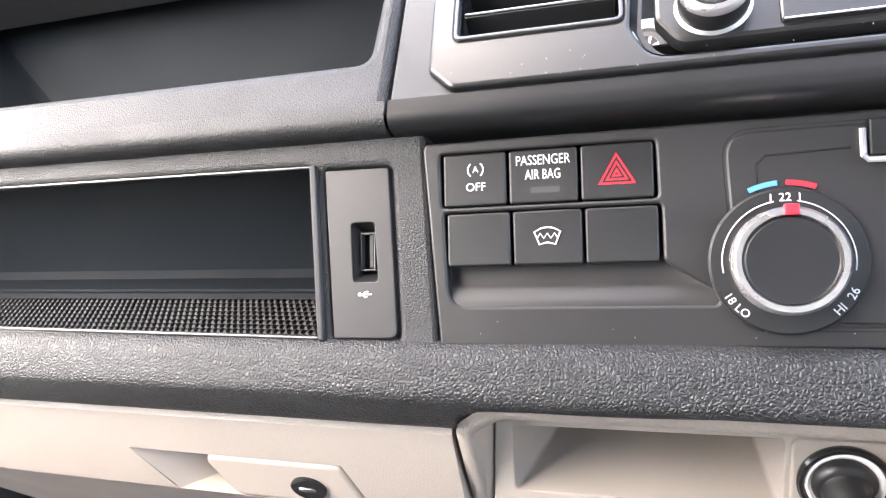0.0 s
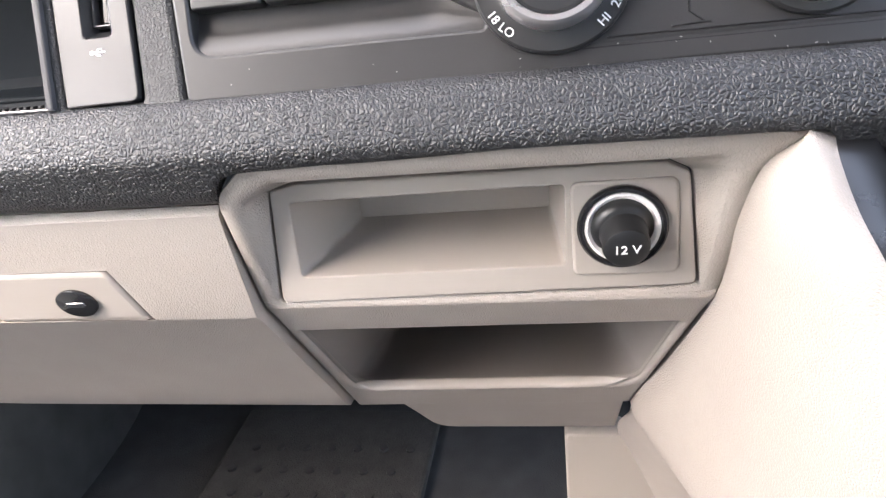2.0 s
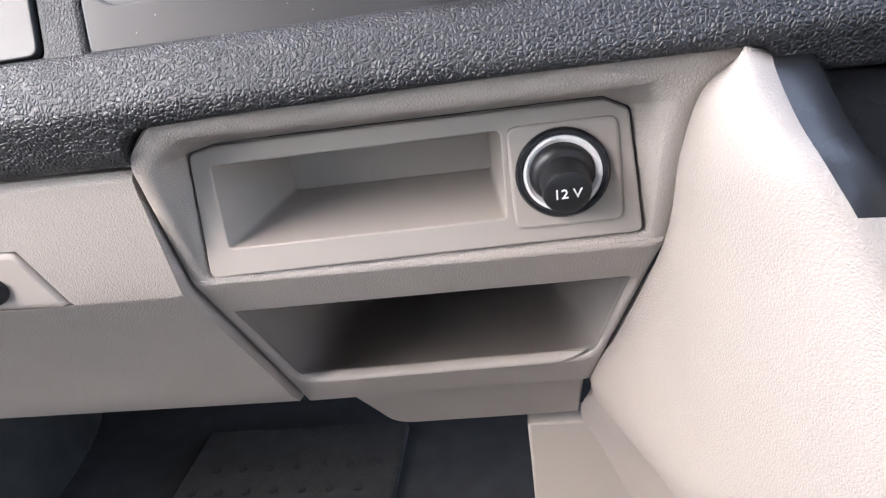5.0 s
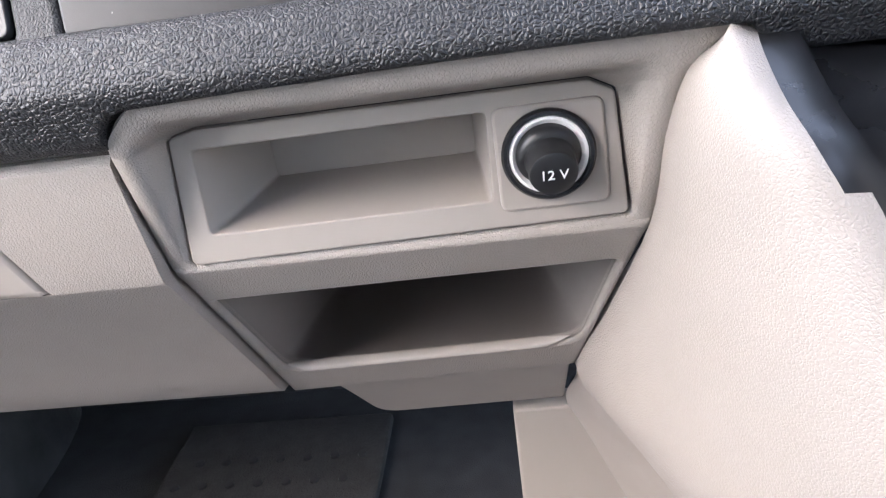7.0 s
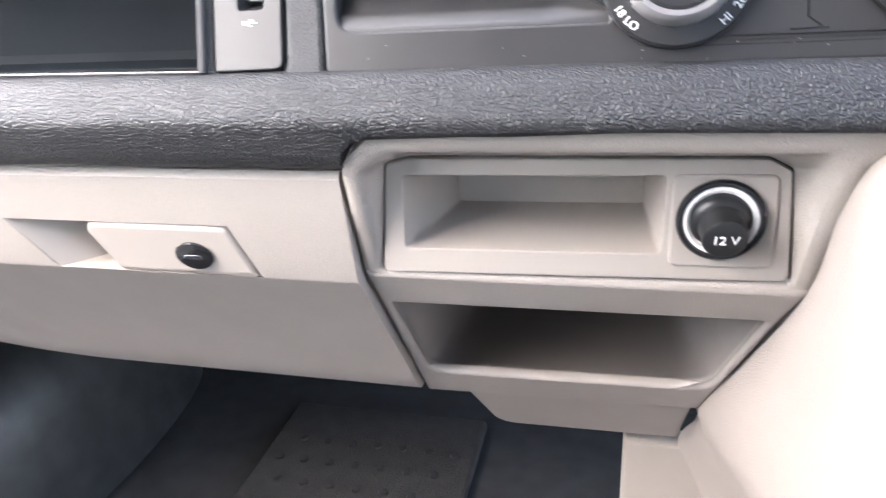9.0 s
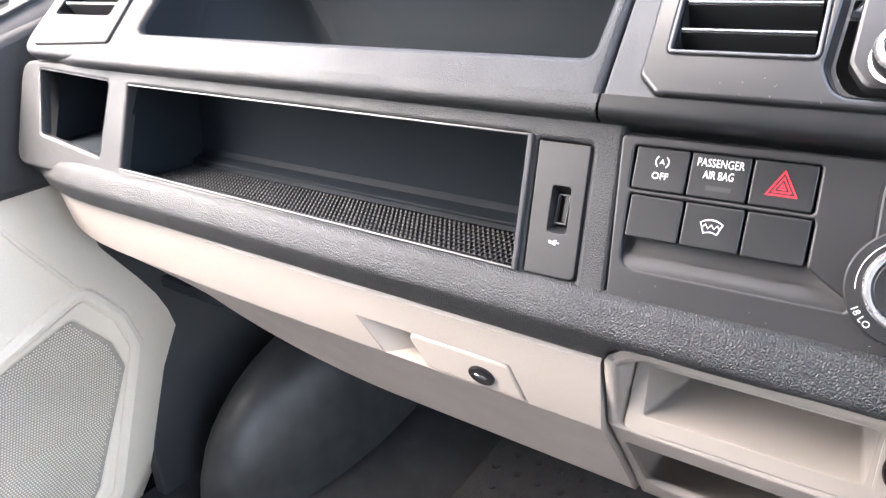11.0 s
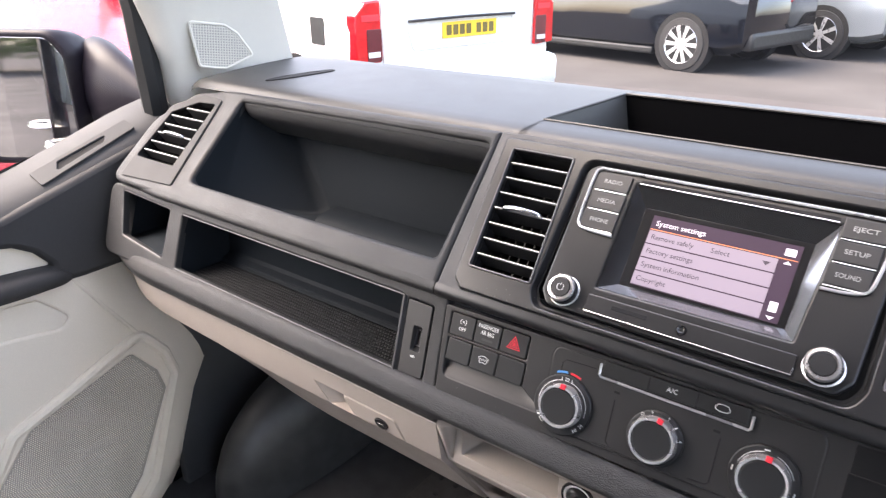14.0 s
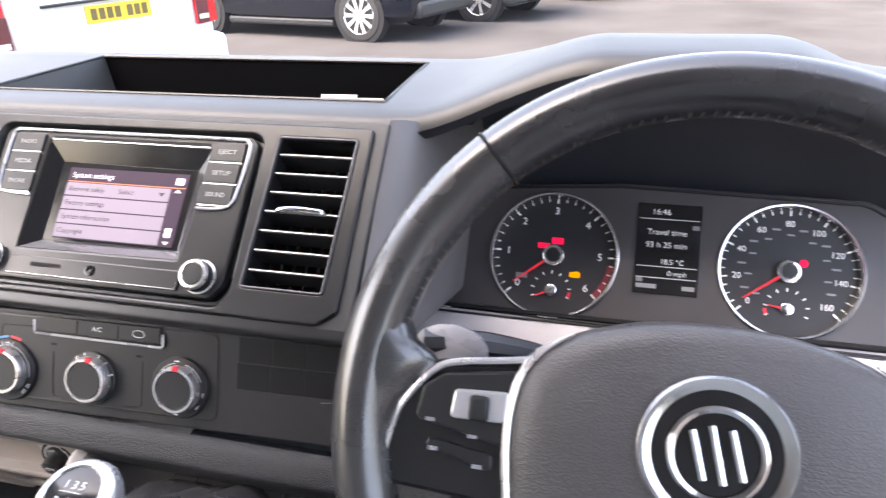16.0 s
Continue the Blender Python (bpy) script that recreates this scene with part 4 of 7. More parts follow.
BX, BTOP = (-0.2050, -0.1775, -0.1490, -0.1205), ((0.0582, 0.0797), (0.0335, 0.0551))
buttons = {}
for r, (y0, y1) in enumerate(BTOP):
    for c in range(3):
        sh = 0.0012 if r else 0
        buttons[r, c] = push_button(BX[c] + 0.0006 + sh, y0, BX[c + 1] - 0.0006 + sh, y1)
b = buttons[0, 0]
words("OFF", 0.0048, at(0.0005, -0.0032, 0.0007), b, WHITE_INK, "off_lettering")
words("A", 0.0036, at(0.0005, 0.0040, 0.0007), b, WHITE_INK, "letter")
for a0 in (-0.9, 2.24):
    part("mark_arc", tube([(0.0005 + 0.0032 * math.cos(a0 + 1.8 * i / 8), 0.0040 + 0.0032 * math.sin(a0 + 1.8 * i / 8), 0.0007) for i in range(9)], 0.0003, 5), WHITE_INK, b)
b = buttons[0, 1]
words("PASSENGER", 0.0056, at(0, 0.0062, 0.0007), b, WHITE_INK, "lettering_upper", width=0.0215)
words("AIR BAG", 0.0056, at(0, 0.0004, 0.0007), b, WHITE_INK, "lettering_lower", width=0.0140)
part("dim_bar", plate([rrect(-0.005, -0.0068, 0.0065, -0.0045, 0.0003)], 0.0002, 0, top=0.0007), surf("unlit_ink", (0.035, 0.035, 0.036), 0.6, bump=0), b)
b = buttons[0, 2]
b["label"] = "black hazard warning button with a red triangle"
for r0, r1 in ((0.0082, 0.0068), (0.0050, 0.0038), (0.0022, 0.0008)):
    tri = lambda r: [(r * math.cos(math.pi / 2 + 2 * math.pi * i / 3), -0.001 + r * math.sin(math.pi / 2 + 2 * math.pi * i / 3)) for i in range(3)]
    part("warning_triangle", plate([tri(r0), tri(r1)], 0.0003, 0, top=0.0008), RED_INK, b)
b = buttons[1, 1]
fan = [(-0.0052, 0.0022), (-0.0026, 0.0036), (0, 0.0040), (0.0026, 0.0036), (0.0052, 0.0022), (0.0032, -0.0028), (0, -0.0020), (-0.0032, -0.0028)]
part("screen_heat_mark", tube([(x, y, 0.0007) for x, y in fan], 0.00034, 5, True), WHITE_INK, b)
part("screen_heat_mark", tube([(-0.0042 + 0.0014 * i, 0.0006 + (0.0010 if i % 2 else -0.0010), 0.0007) for i in range(7)], 0.0003, 5), WHITE_INK, b)

# ---- heater controls ----
heater = thing("heater_controls", LOWER_MID, "black heater control unit with three silver-ringed rotary dials", "heater controls")
hv = rpoly([(-0.093, 0.008), (0.118, 0.009), (0.1185, 0.0815), (-0.0965, 0.0805)], 0.010, 6)
part("unit_face", plate([hv], 0.003, 0.0012, top=0.0012), PANEL, heater)
part("unit_groove", tube([(x, y, 0.0003) for x, y in offset(hv, -0.0007)], 0.0006, 5, True), HOLE, heater)
inner = [(-0.0855, 0.0455), (-0.0855, 0.0680), (-0.0825, 0.0710), (-0.055, 0.0720)]
part("groove", tube([(x, y, 0.0013) for x, y in inner], 0.0004, 5), HOLE, heater)
for p in ([(-0.040, 0.0120), (-0.028, 0.0125)], [(-0.0345, 0.052), (-0.0345, 0.016), (-0.030, 0.0125)], [(0.050, 0.052), (0.0495, 0.016), (0.047, 0.0135), (0.034, 0.013)], [(-0.060, 0.0105), (0.066, 0.0105)]):
    part("groove", tube([(x, y, 0.0013) for x, y in p], 0.0004, 5), HOLE if len(p) != 2 else DASH_SMOOTH, heater)
for i, (x, y, rr) in enumerate(((-0.0770, 0.0325, 0.0262), (0.0035, 0.0335, 0.0225), (0.0850, 0.0345, 0.0250))):
    dial = part("dial", lathe([(rr, -0.001), (rr, 0.0020), (rr - 0.0008, 0.0028), (0.0205, 0.0030), (0.0196, 0.0032)], 56), KEY, heater, "black dial plate", m=at(x, y, 0.0012))
    knob = part("dial_knob", lathe([(0.0192, 0.003), (0.0188, 0.0095), (0.0178, 0.0112), (0.0160, 0.0112), (0.0156, 0.0098)], 56, caps=False), SATIN, dial, "silver knob ring")
    part("dial_cap", lathe([(0.0157, 0.0085), (0.0155, 0.0100), (0.0145, 0.0108), (0.0001, 0.0106)], 48), KEY, dial, "black knob cap")
    part("pointer", box(-0.0024, 0.0156, 0.0085, 0.0024, 0.0196, 0.0121, 0.0006), RED_INK, dial, "red pointer", m=Matrix.Rotation(radians(-2 if i == 0 else -12 if i == 1 else -4), 4, "Z"))
    for a0, a1 in (((100, 190), (-10, 80)) if i == 0 else ((105, 150),) if i == 1 else ((100, 160), (20, 75))):
        part("scale_arc", tube([((rr - 0.0046) * math.cos(radians(a0 + (a1 - a0) * j / 16)), (rr - 0.0046) * math.sin(radians(a0 + (a1 - a0) * j / 16)), 0.0032) for j in range(17)], 0.00022, 5), WHITE_INK, dial)
    if i == 0:
        for xx in (-0.0047, 0.0047):
            part("scale_tick", tube([(xx, 0.0208, 0.0033), (xx, 0.0240, 0.0033)], 0.00025, 5), WHITE_INK, dial)
        words("22", 0.0042, at(0, 0.0226, 0.0031), dial, WHITE_INK, "temperature_lettering")
        for txt, a in (("18", 214), ("LO", 229), ("26", -30), ("HI", -47)):
            words(txt, 0.0042, at((rr - 0.0028) * math.cos(radians(a)), (rr - 0.0028) * math.sin(radians(a)), 0.0031, a + 90), dial, WHITE_INK, "temperature_lettering")
        for col, a0, a1 in ((BLUE_INK, 94, 114), (RED_INK, 68, 88)):
            lp = [((rr + 0.0012) * math.cos(radians(a0 + (a1 - a0) * j / 8)), (rr + 0.0012) * math.sin(radians(a0 + (a1 - a0) * j / 8))) for j in range(9)]
            lp += [((rr + 0.0030) * math.cos(radians(a1 - (a1 - a0) * j / 8)), (rr + 0.0030) * math.sin(radians(a1 - (a1 - a0) * j / 8))) for j in range(9)]
            part("colour_arc", plate([lp], 0.0006, 0, top=0.0006), col, dial)
    elif i == 1:
        for t_, a in (("O", 128), ("1", 105), ("2", 68), ("3", 45), ("4", 15)):
            words(t_, 0.0036, at((rr - 0.0018) * math.cos(radians(a)), (rr - 0.0018) * math.sin(radians(a)), 0.0031, a - 90), dial, WHITE_INK, "fan_lettering")
    else:
        for a in (95, 178, -10, -40, -95):
            part("air_mark", tube([((rr - 0.003) * math.cos(radians(a - 5 + 2 * j)), (rr - 0.003) * math.sin(radians(a - 5 + 2 * j)), 0.0033) for j in range(6)], 0.0005, 5), WHITE_INK, dial)
bar = part("key_bar", plate([rrect(-0.0495, 0.0685, 0.0665, 0.0815, 0.001)], 0.003, 0.0008, top=0.0032), KEY, heater, "row of flat keys")
part("bar_trim", tube([(-0.0515, 0.0780, 0.003), (-0.0515, 0.0685, 0.003), (-0.0500, 0.0670, 0.003), (0.0675, 0.0655, 0.003), (0.0690, 0.0670, 0.003), (0.0690, 0.0765, 0.003)], 0.0011, 7), SILVER, heater, "silver trim")
for x in (-0.0105, 0.0280):
    part("key_gap", tube([(x, 0.0690, 0.0033), (x, 0.0810, 0.0033)], 0.0004, 5), HOLE, bar)
words("A/C", 0.0055, at(0.0085, 0.0750, 0.0033), bar, WHITE_INK, "cooling_lettering")
part("recirculation_mark", tube([(0.047 + 0.0055 * math.cos(a) , 0.0742 + 0.0022 * math.sin(a) + (0.0012 if 0.6 < a < 2.5 else 0), 0.0034) for a in [2 * math.pi * j / 18 for j in range(18)]], 0.0003, 5, True), WHITE_INK, bar)
for x, y in ((-0.0340, 0.0585), (0.0465, 0.0560)):
    part("indicator_mark", plate([rrect(x - 0.0025, y - 0.001, x + 0.0025, y + 0.001, 0.0004)], 0.0004, 0, top=0.0015), HOLE, heater)

# ---- blank switches ----
BLANK = surf("black_blanking_plastic", (0.008, 0.008, 0.009), 0.5, grain=0.1, grain_scale=3000, bump=0.15, dist=0.0001, spec=0.25)
for r in range(2):
    for c in range(3):
        bx = thing("switch_blank", LOWER_MID @ at(0.1490 + c * 0.0285 - 0.001 * r, 0.0705 - r * 0.0215), "plain black blanking plate on the control panel", "switch blank", "switch blanks")
        part("blank_cap", plate([rrect(-0.0141, -0.0103, 0.0141, 0.0103, 0.0006)], 0.004, 0.0004, top=0.0012), BLANK, bx)
part("blank_edge", tube(smooth_line([(0.2215, 0.078, 0.001), (0.2205, 0.045, 0.001), (0.217, 0.037, 0.001), (0.205, 0.0345, 0.001)], 5), 0.0011, 6), DASH_SMOOTH, lower_mid)

# ---- USB panel ----
usb = thing("usb_panel", LOWER, "grey plastic socket panel with a USB port", "socket panel")
PORT = [(-0.2425, 0.0275), (-0.2310, 0.0277), (-0.2328, 0.0530), (-0.2436, 0.0530)]
part("panel_plate", plate([rpoly(UF, [0.001, 0.004, 0.002, 0.001]), rpoly(PORT, 0.0018)], 0.003, 0.0006, top=0.0004), PANEL, usb)
bm = loft([[(x, y, 0.0002) for x, y in rpoly(PORT, 0.0018)], [(x * 0.62 - 0.2373 * 0.38, y * 0.74 + 0.0410 * 0.26, -0.006) for x, y in rpoly(PORT, 0.0018)]], True)
part("port_funnel", bm, DASH_SMOOTH, usb)
part("port_shell", plate([rrect(-0.2410, 0.0325, -0.2340, 0.0490, 0.0003), rrect(-0.2404, 0.0331, -0.2346, 0.0484, 0.0002)], 0.006, 0.0001, top=-0.0035), DARK_METAL, usb, "metal port shell")
part("port_hole", plate([rrect(-0.2430, 0.0305, -0.2320, 0.0515, 0.0003)], 0.001, 0, top=-0.0070), HOLE, usb)
part("port_tongue", box(-0.2369, 0.0337, -0.0068, -0.2351, 0.0479, -0.0042, 0.0002), KEY, usb)
part("connector_mark", tube([(-0.2395, 0.0222, 0.0005), (-0.2340, 0.0223, 0.0005)], 0.0003, 5), WHITE_INK, usb)
part("connector_mark", tube([(-0.2380, 0.0222, 0.0005), (-0.2368, 0.0234, 0.0005), (-0.2355, 0.0234, 0.0005)], 0.00025, 5), WHITE_INK, usb)
part("connector_mark", tube([(-0.2386, 0.0222, 0.0005), (-0.2373, 0.0211, 0.0005), (-0.2360, 0.0211, 0.0005)], 0.00025, 5), WHITE_INK, usb)
part("connector_dot", lathe([(0.0008, 0), (0.0008, 0.0002), (0.0001, 0.0002)], 12), WHITE_INK, usb, m=at(-0.2395, 0.0222, 0.0004))
part("side_strip", box(-0.2595, 0.0022, -0.002, -0.2562, 0.0795, 0.0022, 0.001, m=at(-0.2580, 0.003) @ Matrix.Rotation(radians(3.2), 4, "Z") @ at(0.2580, -0.003)), surf("grey_edge_plastic", (0.045, 0.045, 0.048), 0.6, bump=0, spec=0.3), usb, "upright edge strip")

# ---- ribbed mat in the open shelf ----
mat = thing("shelf_mat", Matrix(), "black ribbed rubber mat lying on the open shelf", "rubber mat")
# black rubber sheet, darker than its ribs to paint the grooves' shade
part("mat_sheet", box(-0.652, 0.2255, 1.0100, -0.2625, 0.2882, 1.0122, 0.0004), surf("mat_groove_shade", (0.004, 0.004, 0.005), 0.8, spec=0.05, bump=0), mat)
vs, fs = [], []
for k in range(96):  # rows of short rubber ridges
    for j in range(11):
        x, y, n = -0.6490 + k * 0.0040 + 0.0004 * j, 0.2268 + j * 0.0055, len(vs)
        if x < -0.2650:
            for yy, h in ((y, 1.0121), (y + 0.0008, 1.0136), (y + 0.0036, 1.0136), (y + 0.0044, 1.0121)):
                vs += [(x - (0.0012 if h < 1.013 else 0.0006), yy, h), (x + (0.0012 if h < 1.013 else 0.0006), yy, h)]
            fs += [(n, n + 1, n + 3, n + 2), (n + 2, n + 3, n + 5, n + 4), (n + 4, n + 5, n + 7, n + 6), (n, n + 2, n + 4, n + 6), (n + 1, n + 7, n + 5, n + 3)]
bm = bmesh.new()
ribs = bpy.data.meshes.new("rib")
ribs.from_pydata(vs, [], fs)
bm.from_mesh(ribs)
bpy.data.meshes.remove(ribs)
tagged(part("rib", bm, surf("rib_rubber", (0.022, 0.0235, 0.026), 0.55, bump=0, spec=0.18), mat, sharp=15), kind="stuff")


# ---- gear console ----
console = thing("gear_console", CUBBY_AT, "beige grained console with a black top carrying the gear lever", "gear console")
SEAM = [(0.0095, 0.1925, 1.0078), (0.0030, 0.1935, 1.0025), (-0.0058, 0.1965, 0.9940), (-0.0105, 0.2040, 0.9720), (-0.0136, 0.2165, 0.9350), (-0.0255, 0.2580, 0.8740), (-0.0372, 0.3000, 0.8115)]
FOLD = SEAM + [(-0.0120, 0.2830, 0.7800), (0.0280, 0.2660, 0.7380), (0.0750, 0.2450, 0.6600)]
FOOT = [(-0.0372, 0.3005, 0.8110), (-0.0405, 0.3525, 0.7450), (-0.0080, 0.3530, 0.6680), (0.0400, 0.3530, 0.5700)]
EDGE = [(0.0118, 0.1915, 1.0055), (0.0098, 0.180, 1.0010), (0.0112, 0.165, 0.9900), (0.0150, 0.151, 0.9790), (0.0222, 0.139, 0.960), (0.032, 0.116, 0.915), (0.043, 0.092, 0.860), (0.053, 0.074, 0.80), (0.061, 0.064, 0.70), (0.063, 0.06, 0.50)]


def pod_side():
    S, E = smooth_line(FOLD, 5), smooth_line(EDGE, 5)
    cols = []
    for t, out in ((-0.12, -0.012), (0.0, 0.0), (0.02, 0.0025), (0.2, 0.006), (0.5, 0.010), (0.75, 0.0105), (0.9, 0.0075), (0.97, 0.0035), (1.0, 0.0), (1.04, -0.008)):
        cols.append([(a[0] + (b[0] - a[0]) * t - out * 0.75, a[1] + (b[1] - a[1]) * t - out * 0.5, a[2] + (b[2] - a[2]) * t + out * 0.2) for a, b in zip(S, E)])
    return loft(cols)


part("side_panel", pod_side(), BEIGE, console, "beige grained side", sharp=70)
part("foot_fillet", loft([[(x * (1 - k) + X * k, y * (1 - k) + Y * k + 0.006 * math.sin(math.pi * k), z * (1 - k) + Z * k) for (x, y, z), (X, Y, Z) in zip(smooth_line(FOOT, 5), smooth_line(FOLD[-4:], 5))] for k in (0.0, 0.2, 0.4, 0.6, 0.8, 0.93, 1.0)]), BEIGE_FINE, console, "smooth hollow between side and foot", sharp=70)
top = [[(x + d, y + e, z + f_) for x, y, z in smooth_line(EDGE, 5)] for d, e, f_ in ((-0.001, 0.002, -0.004), (0.0, 0.0, 0.0), (0.012, 0.004, 0.001), (0.017, 0.009, -0.004), (0.06, 0.018, -0.006), (0.20, 0.018, -0.006), (0.24, 0.022, -0.002), (0.25, 0.03, -0.02))]
part("top_panel", loft(top), surf("black_console_plastic", (0.009, 0.0092, 0.010), 0.30, spec=0.35, grain=0.1, grain_scale=2600, bump=0.15, dist=0.0001), console, "black plastic top panel", sharp=50)
part("front_panel", plate([rpoly([(-0.0775, 0.50), (0.06, 0.50), (0.03, 0.60), (-0.0380, 0.7470), (-0.0775, 0.7470)], 0.003)], 0.02, 0.002), BEIGE_FINE, console, "smooth beige lower panel", m=basis((0, 0.351, 0), (1, 0, 0), (0, 0, 1)))

gear = thing("gear_lever", pose(0.119, 0.090, 1.086, 18, 0, 0), "silver topped gear lever in a black leather gaiter", "gear lever")
knob = part("knob", lathe([(0.010, -0.062), (0.0125, -0.050), (0.0165, -0.036), (0.0215, -0.020), (0.0255, -0.0085), (0.0262, -0.004), (0.0246, 0.0005), (0.0225, 0.0028), (0.0205, 0.0036)], 44), surf("pale_metal_knob", (0.66, 0.65, 0.65), 0.28, metal=0.8, var=0.05, bump=0), gear, "silver knob")
part("knob_ring", lathe([(0.0208, 0.0030), (0.0200, 0.0046), (0.0182, 0.0050), (0.0172, 0.0040)], 44, caps=False), CHROME, knob, "chrome ring")
disc = part("shift_plate", lathe([(0.0176, 0.0036), (0.012, 0.0046), (0.0001, 0.0050)], 40), BLACK, knob, "gloss black gear plate")
words("1 3 5", 0.0072, at(0, 0.0045, 0.0050), disc, WHITE_INK, "gear_lettering")
words("2 4 6", 0.0072, at(-0.001, -0.0062, 0.0050), disc, WHITE_INK, "gear_lettering")
part("gear_gate", tube([(-0.0075, 0, 0.0052), (0.0078, 0, 0.0052)], 0.0003, 5), WHITE_INK, disc)
rows = []
for k in range(9):
    t = k / 8
    ring = []
    for a in range(36):
        th = 2 * math.pi * a / 36
        fold = 1 + 0.10 * math.sin(4 * th + 5 * t) * math.sin(math.pi * t) + 0.05 * math.sin(9 * th - 3 * t) * math.sin(math.pi * t)
        ring.append((0.012 * t + (0.014 + 0.056 * t ** 0.8) * fold * math.cos(th), 0.045 * t + (0.014 + 0.050 * t ** 0.8) * fold * math.sin(th), -0.055 - 0.10 * t + 0.012 * math.sin(3 * th) * math.sin(math.pi * t)))
    rows.append(ring)
part("gaiter", loft(rows, True), LEATHER, gear, "creased black leather gaiter", sharp=70)
part("gaiter_frame", tube([(0.012 + 0.074 * math.cos(2 * math.pi * k / 40), 0.045 + 0.066 * math.sin(2 * math.pi * k / 40), -0.155) for k in range(40)], 0.005, 8, True), SILVER, gear, "silver gaiter frame")

# ---- instrument hood, cluster ----
hood_parts = thing("instrument_hood", Matrix(), "dark binnacle round the instruments", "instrument hood")
xs = steps(0.238, 0.86, 40)


def front_y(x):
    return 0.366 + 0.02 * ease((x - 0.24) / 0.08)


under = []
for x in xs:
    zf = pad_z(x, front_y(x))
    under.append([(x, front_y(x), zf - 0.012), (x, front_y(x) + 0.004, zf - 0.020), (x, 0.43, zf - 0.018), (x, 0.50, zf - 0.034), (x, 0.515, 1.20), (x, 0.515, 1.08)])
part("hood_underside", loft(under), surf("hood_navy_plastic", (0.016, 0.018, 0.024), 0.5, grain=0.1, grain_scale=2500, bump=0.2, dist=0.0001), hood_parts, "dark hood lining", sharp=50)
cheek = [[(0.2385, 0.355 + 0.656 * (s - 0.019) + 0.002, 1.2485 + 0.754 * (s - 0.019)) for s in steps(0.019, -0.165, 8)],
         [(0.2500, 0.357 + 0.656 * (s - 0.019) + 0.006, 1.2475 + 0.754 * (s - 0.019)) for s in steps(0.019, -0.165, 8)],
         [(0.2700, 0.395 + 0.656 * (s - 0.019) * 0.8, 1.235 + 0.754 * (s - 0.019) * 1.02) for s in steps(0.019, -0.165, 8)],
         [(0.2800, 0.475 + 0.656 * (s - 0.019) * 0.5, 1.215 + 0.754 * (s - 0.019) * 1.05) for s in steps(0.019, -0.165, 8)],
         [(0.2830, 0.520, 1.215 + 0.754 * (s - 0.019) * 1.1) for s in steps(0.019, -0.165, 8)]]
# cheek's grey made paler than the dash to hold the side light
part("left_cheek", loft(cheek), surf("cheek_lit_grey", (0.098, 0.094, 0.094), 0.38, grain=0.1, grain_scale=2600, bump=0.2, dist=0.0001), hood_parts, "satin side cheek, its grey raised for the light on it", sharp=60)

cluster = thing("instrument_cluster", CLUSTER, "instrument cluster with two round dials and a lit display", "instrument cluster")
GAUGE = surf("gauge_black", (0.016, 0.016, 0.018), 0.5, grain=0.05, grain_scale=3000, bump=0.05)
FACE = surf("cluster_grey", (0.050, 0.046, 0.047), 0.40, grain=0.08, grain_scale=2600, bump=0.15, dist=0.0001)
part("face", plate([rpoly([(-0.125, -0.066), (0.34, -0.066), (0.35, 0.03), (0.27, 0.070), (0.06, 0.0735), (-0.07, 0.064), (-0.118, 0.02)], 0.02), circle(0, 0, 0.0575, 48), circle(0.208, 0.003, 0.0575, 48)], 0.004, 0.001), FACE, cluster, "grey cluster face")
rim_line = rpoly([(-0.108, -0.058), (0.30, -0.066), (0.345, 0.02), (0.268, 0.0665), (0.058, 0.0705), (-0.066, 0.062), (-0.110, 0.016)], 0.03, 6)
part("face_rim", tube([(x, y, 0.0008) for x, y in rim_line], 0.0016, 6, True), KEY, cluster, "thin raised line round the dials")
NEEDLE = plain("red_needle", (0.85, 0.04, 0.06), 0.4, glow=0.03)
GLOW_RED, GLOW_AMBER = plain("red_warning_light", (0.9, 0.01, 0.06), 0.4, glow=0.12), plain("amber_warning_light", (0.95, 0.28, 0.0), 0.4, glow=0.10)
INK = plain("pale_dial_ink", (0.80, 0.80, 0.80), 0.5, glow=0.03)
DIM = plain("grey_dial_ink", (0.22, 0.22, 0.23), 0.5)


def arc_bar(r0, r1, a0, a1, z, n=10):
    lp = [(r1 * math.cos(radians(a0 + (a1 - a0) * j / n)), r1 * math.sin(radians(a0 + (a1 - a0) * j / n))) for j in range(n + 1)]
    lp += [(r0 * math.cos(radians(a1 - (a1 - a0) * j / n)), r0 * math.sin(radians(a1 - (a1 - a0) * j / n))) for j in range(n + 1)]
    return plate([lp], 0.0003, 0, top=z)


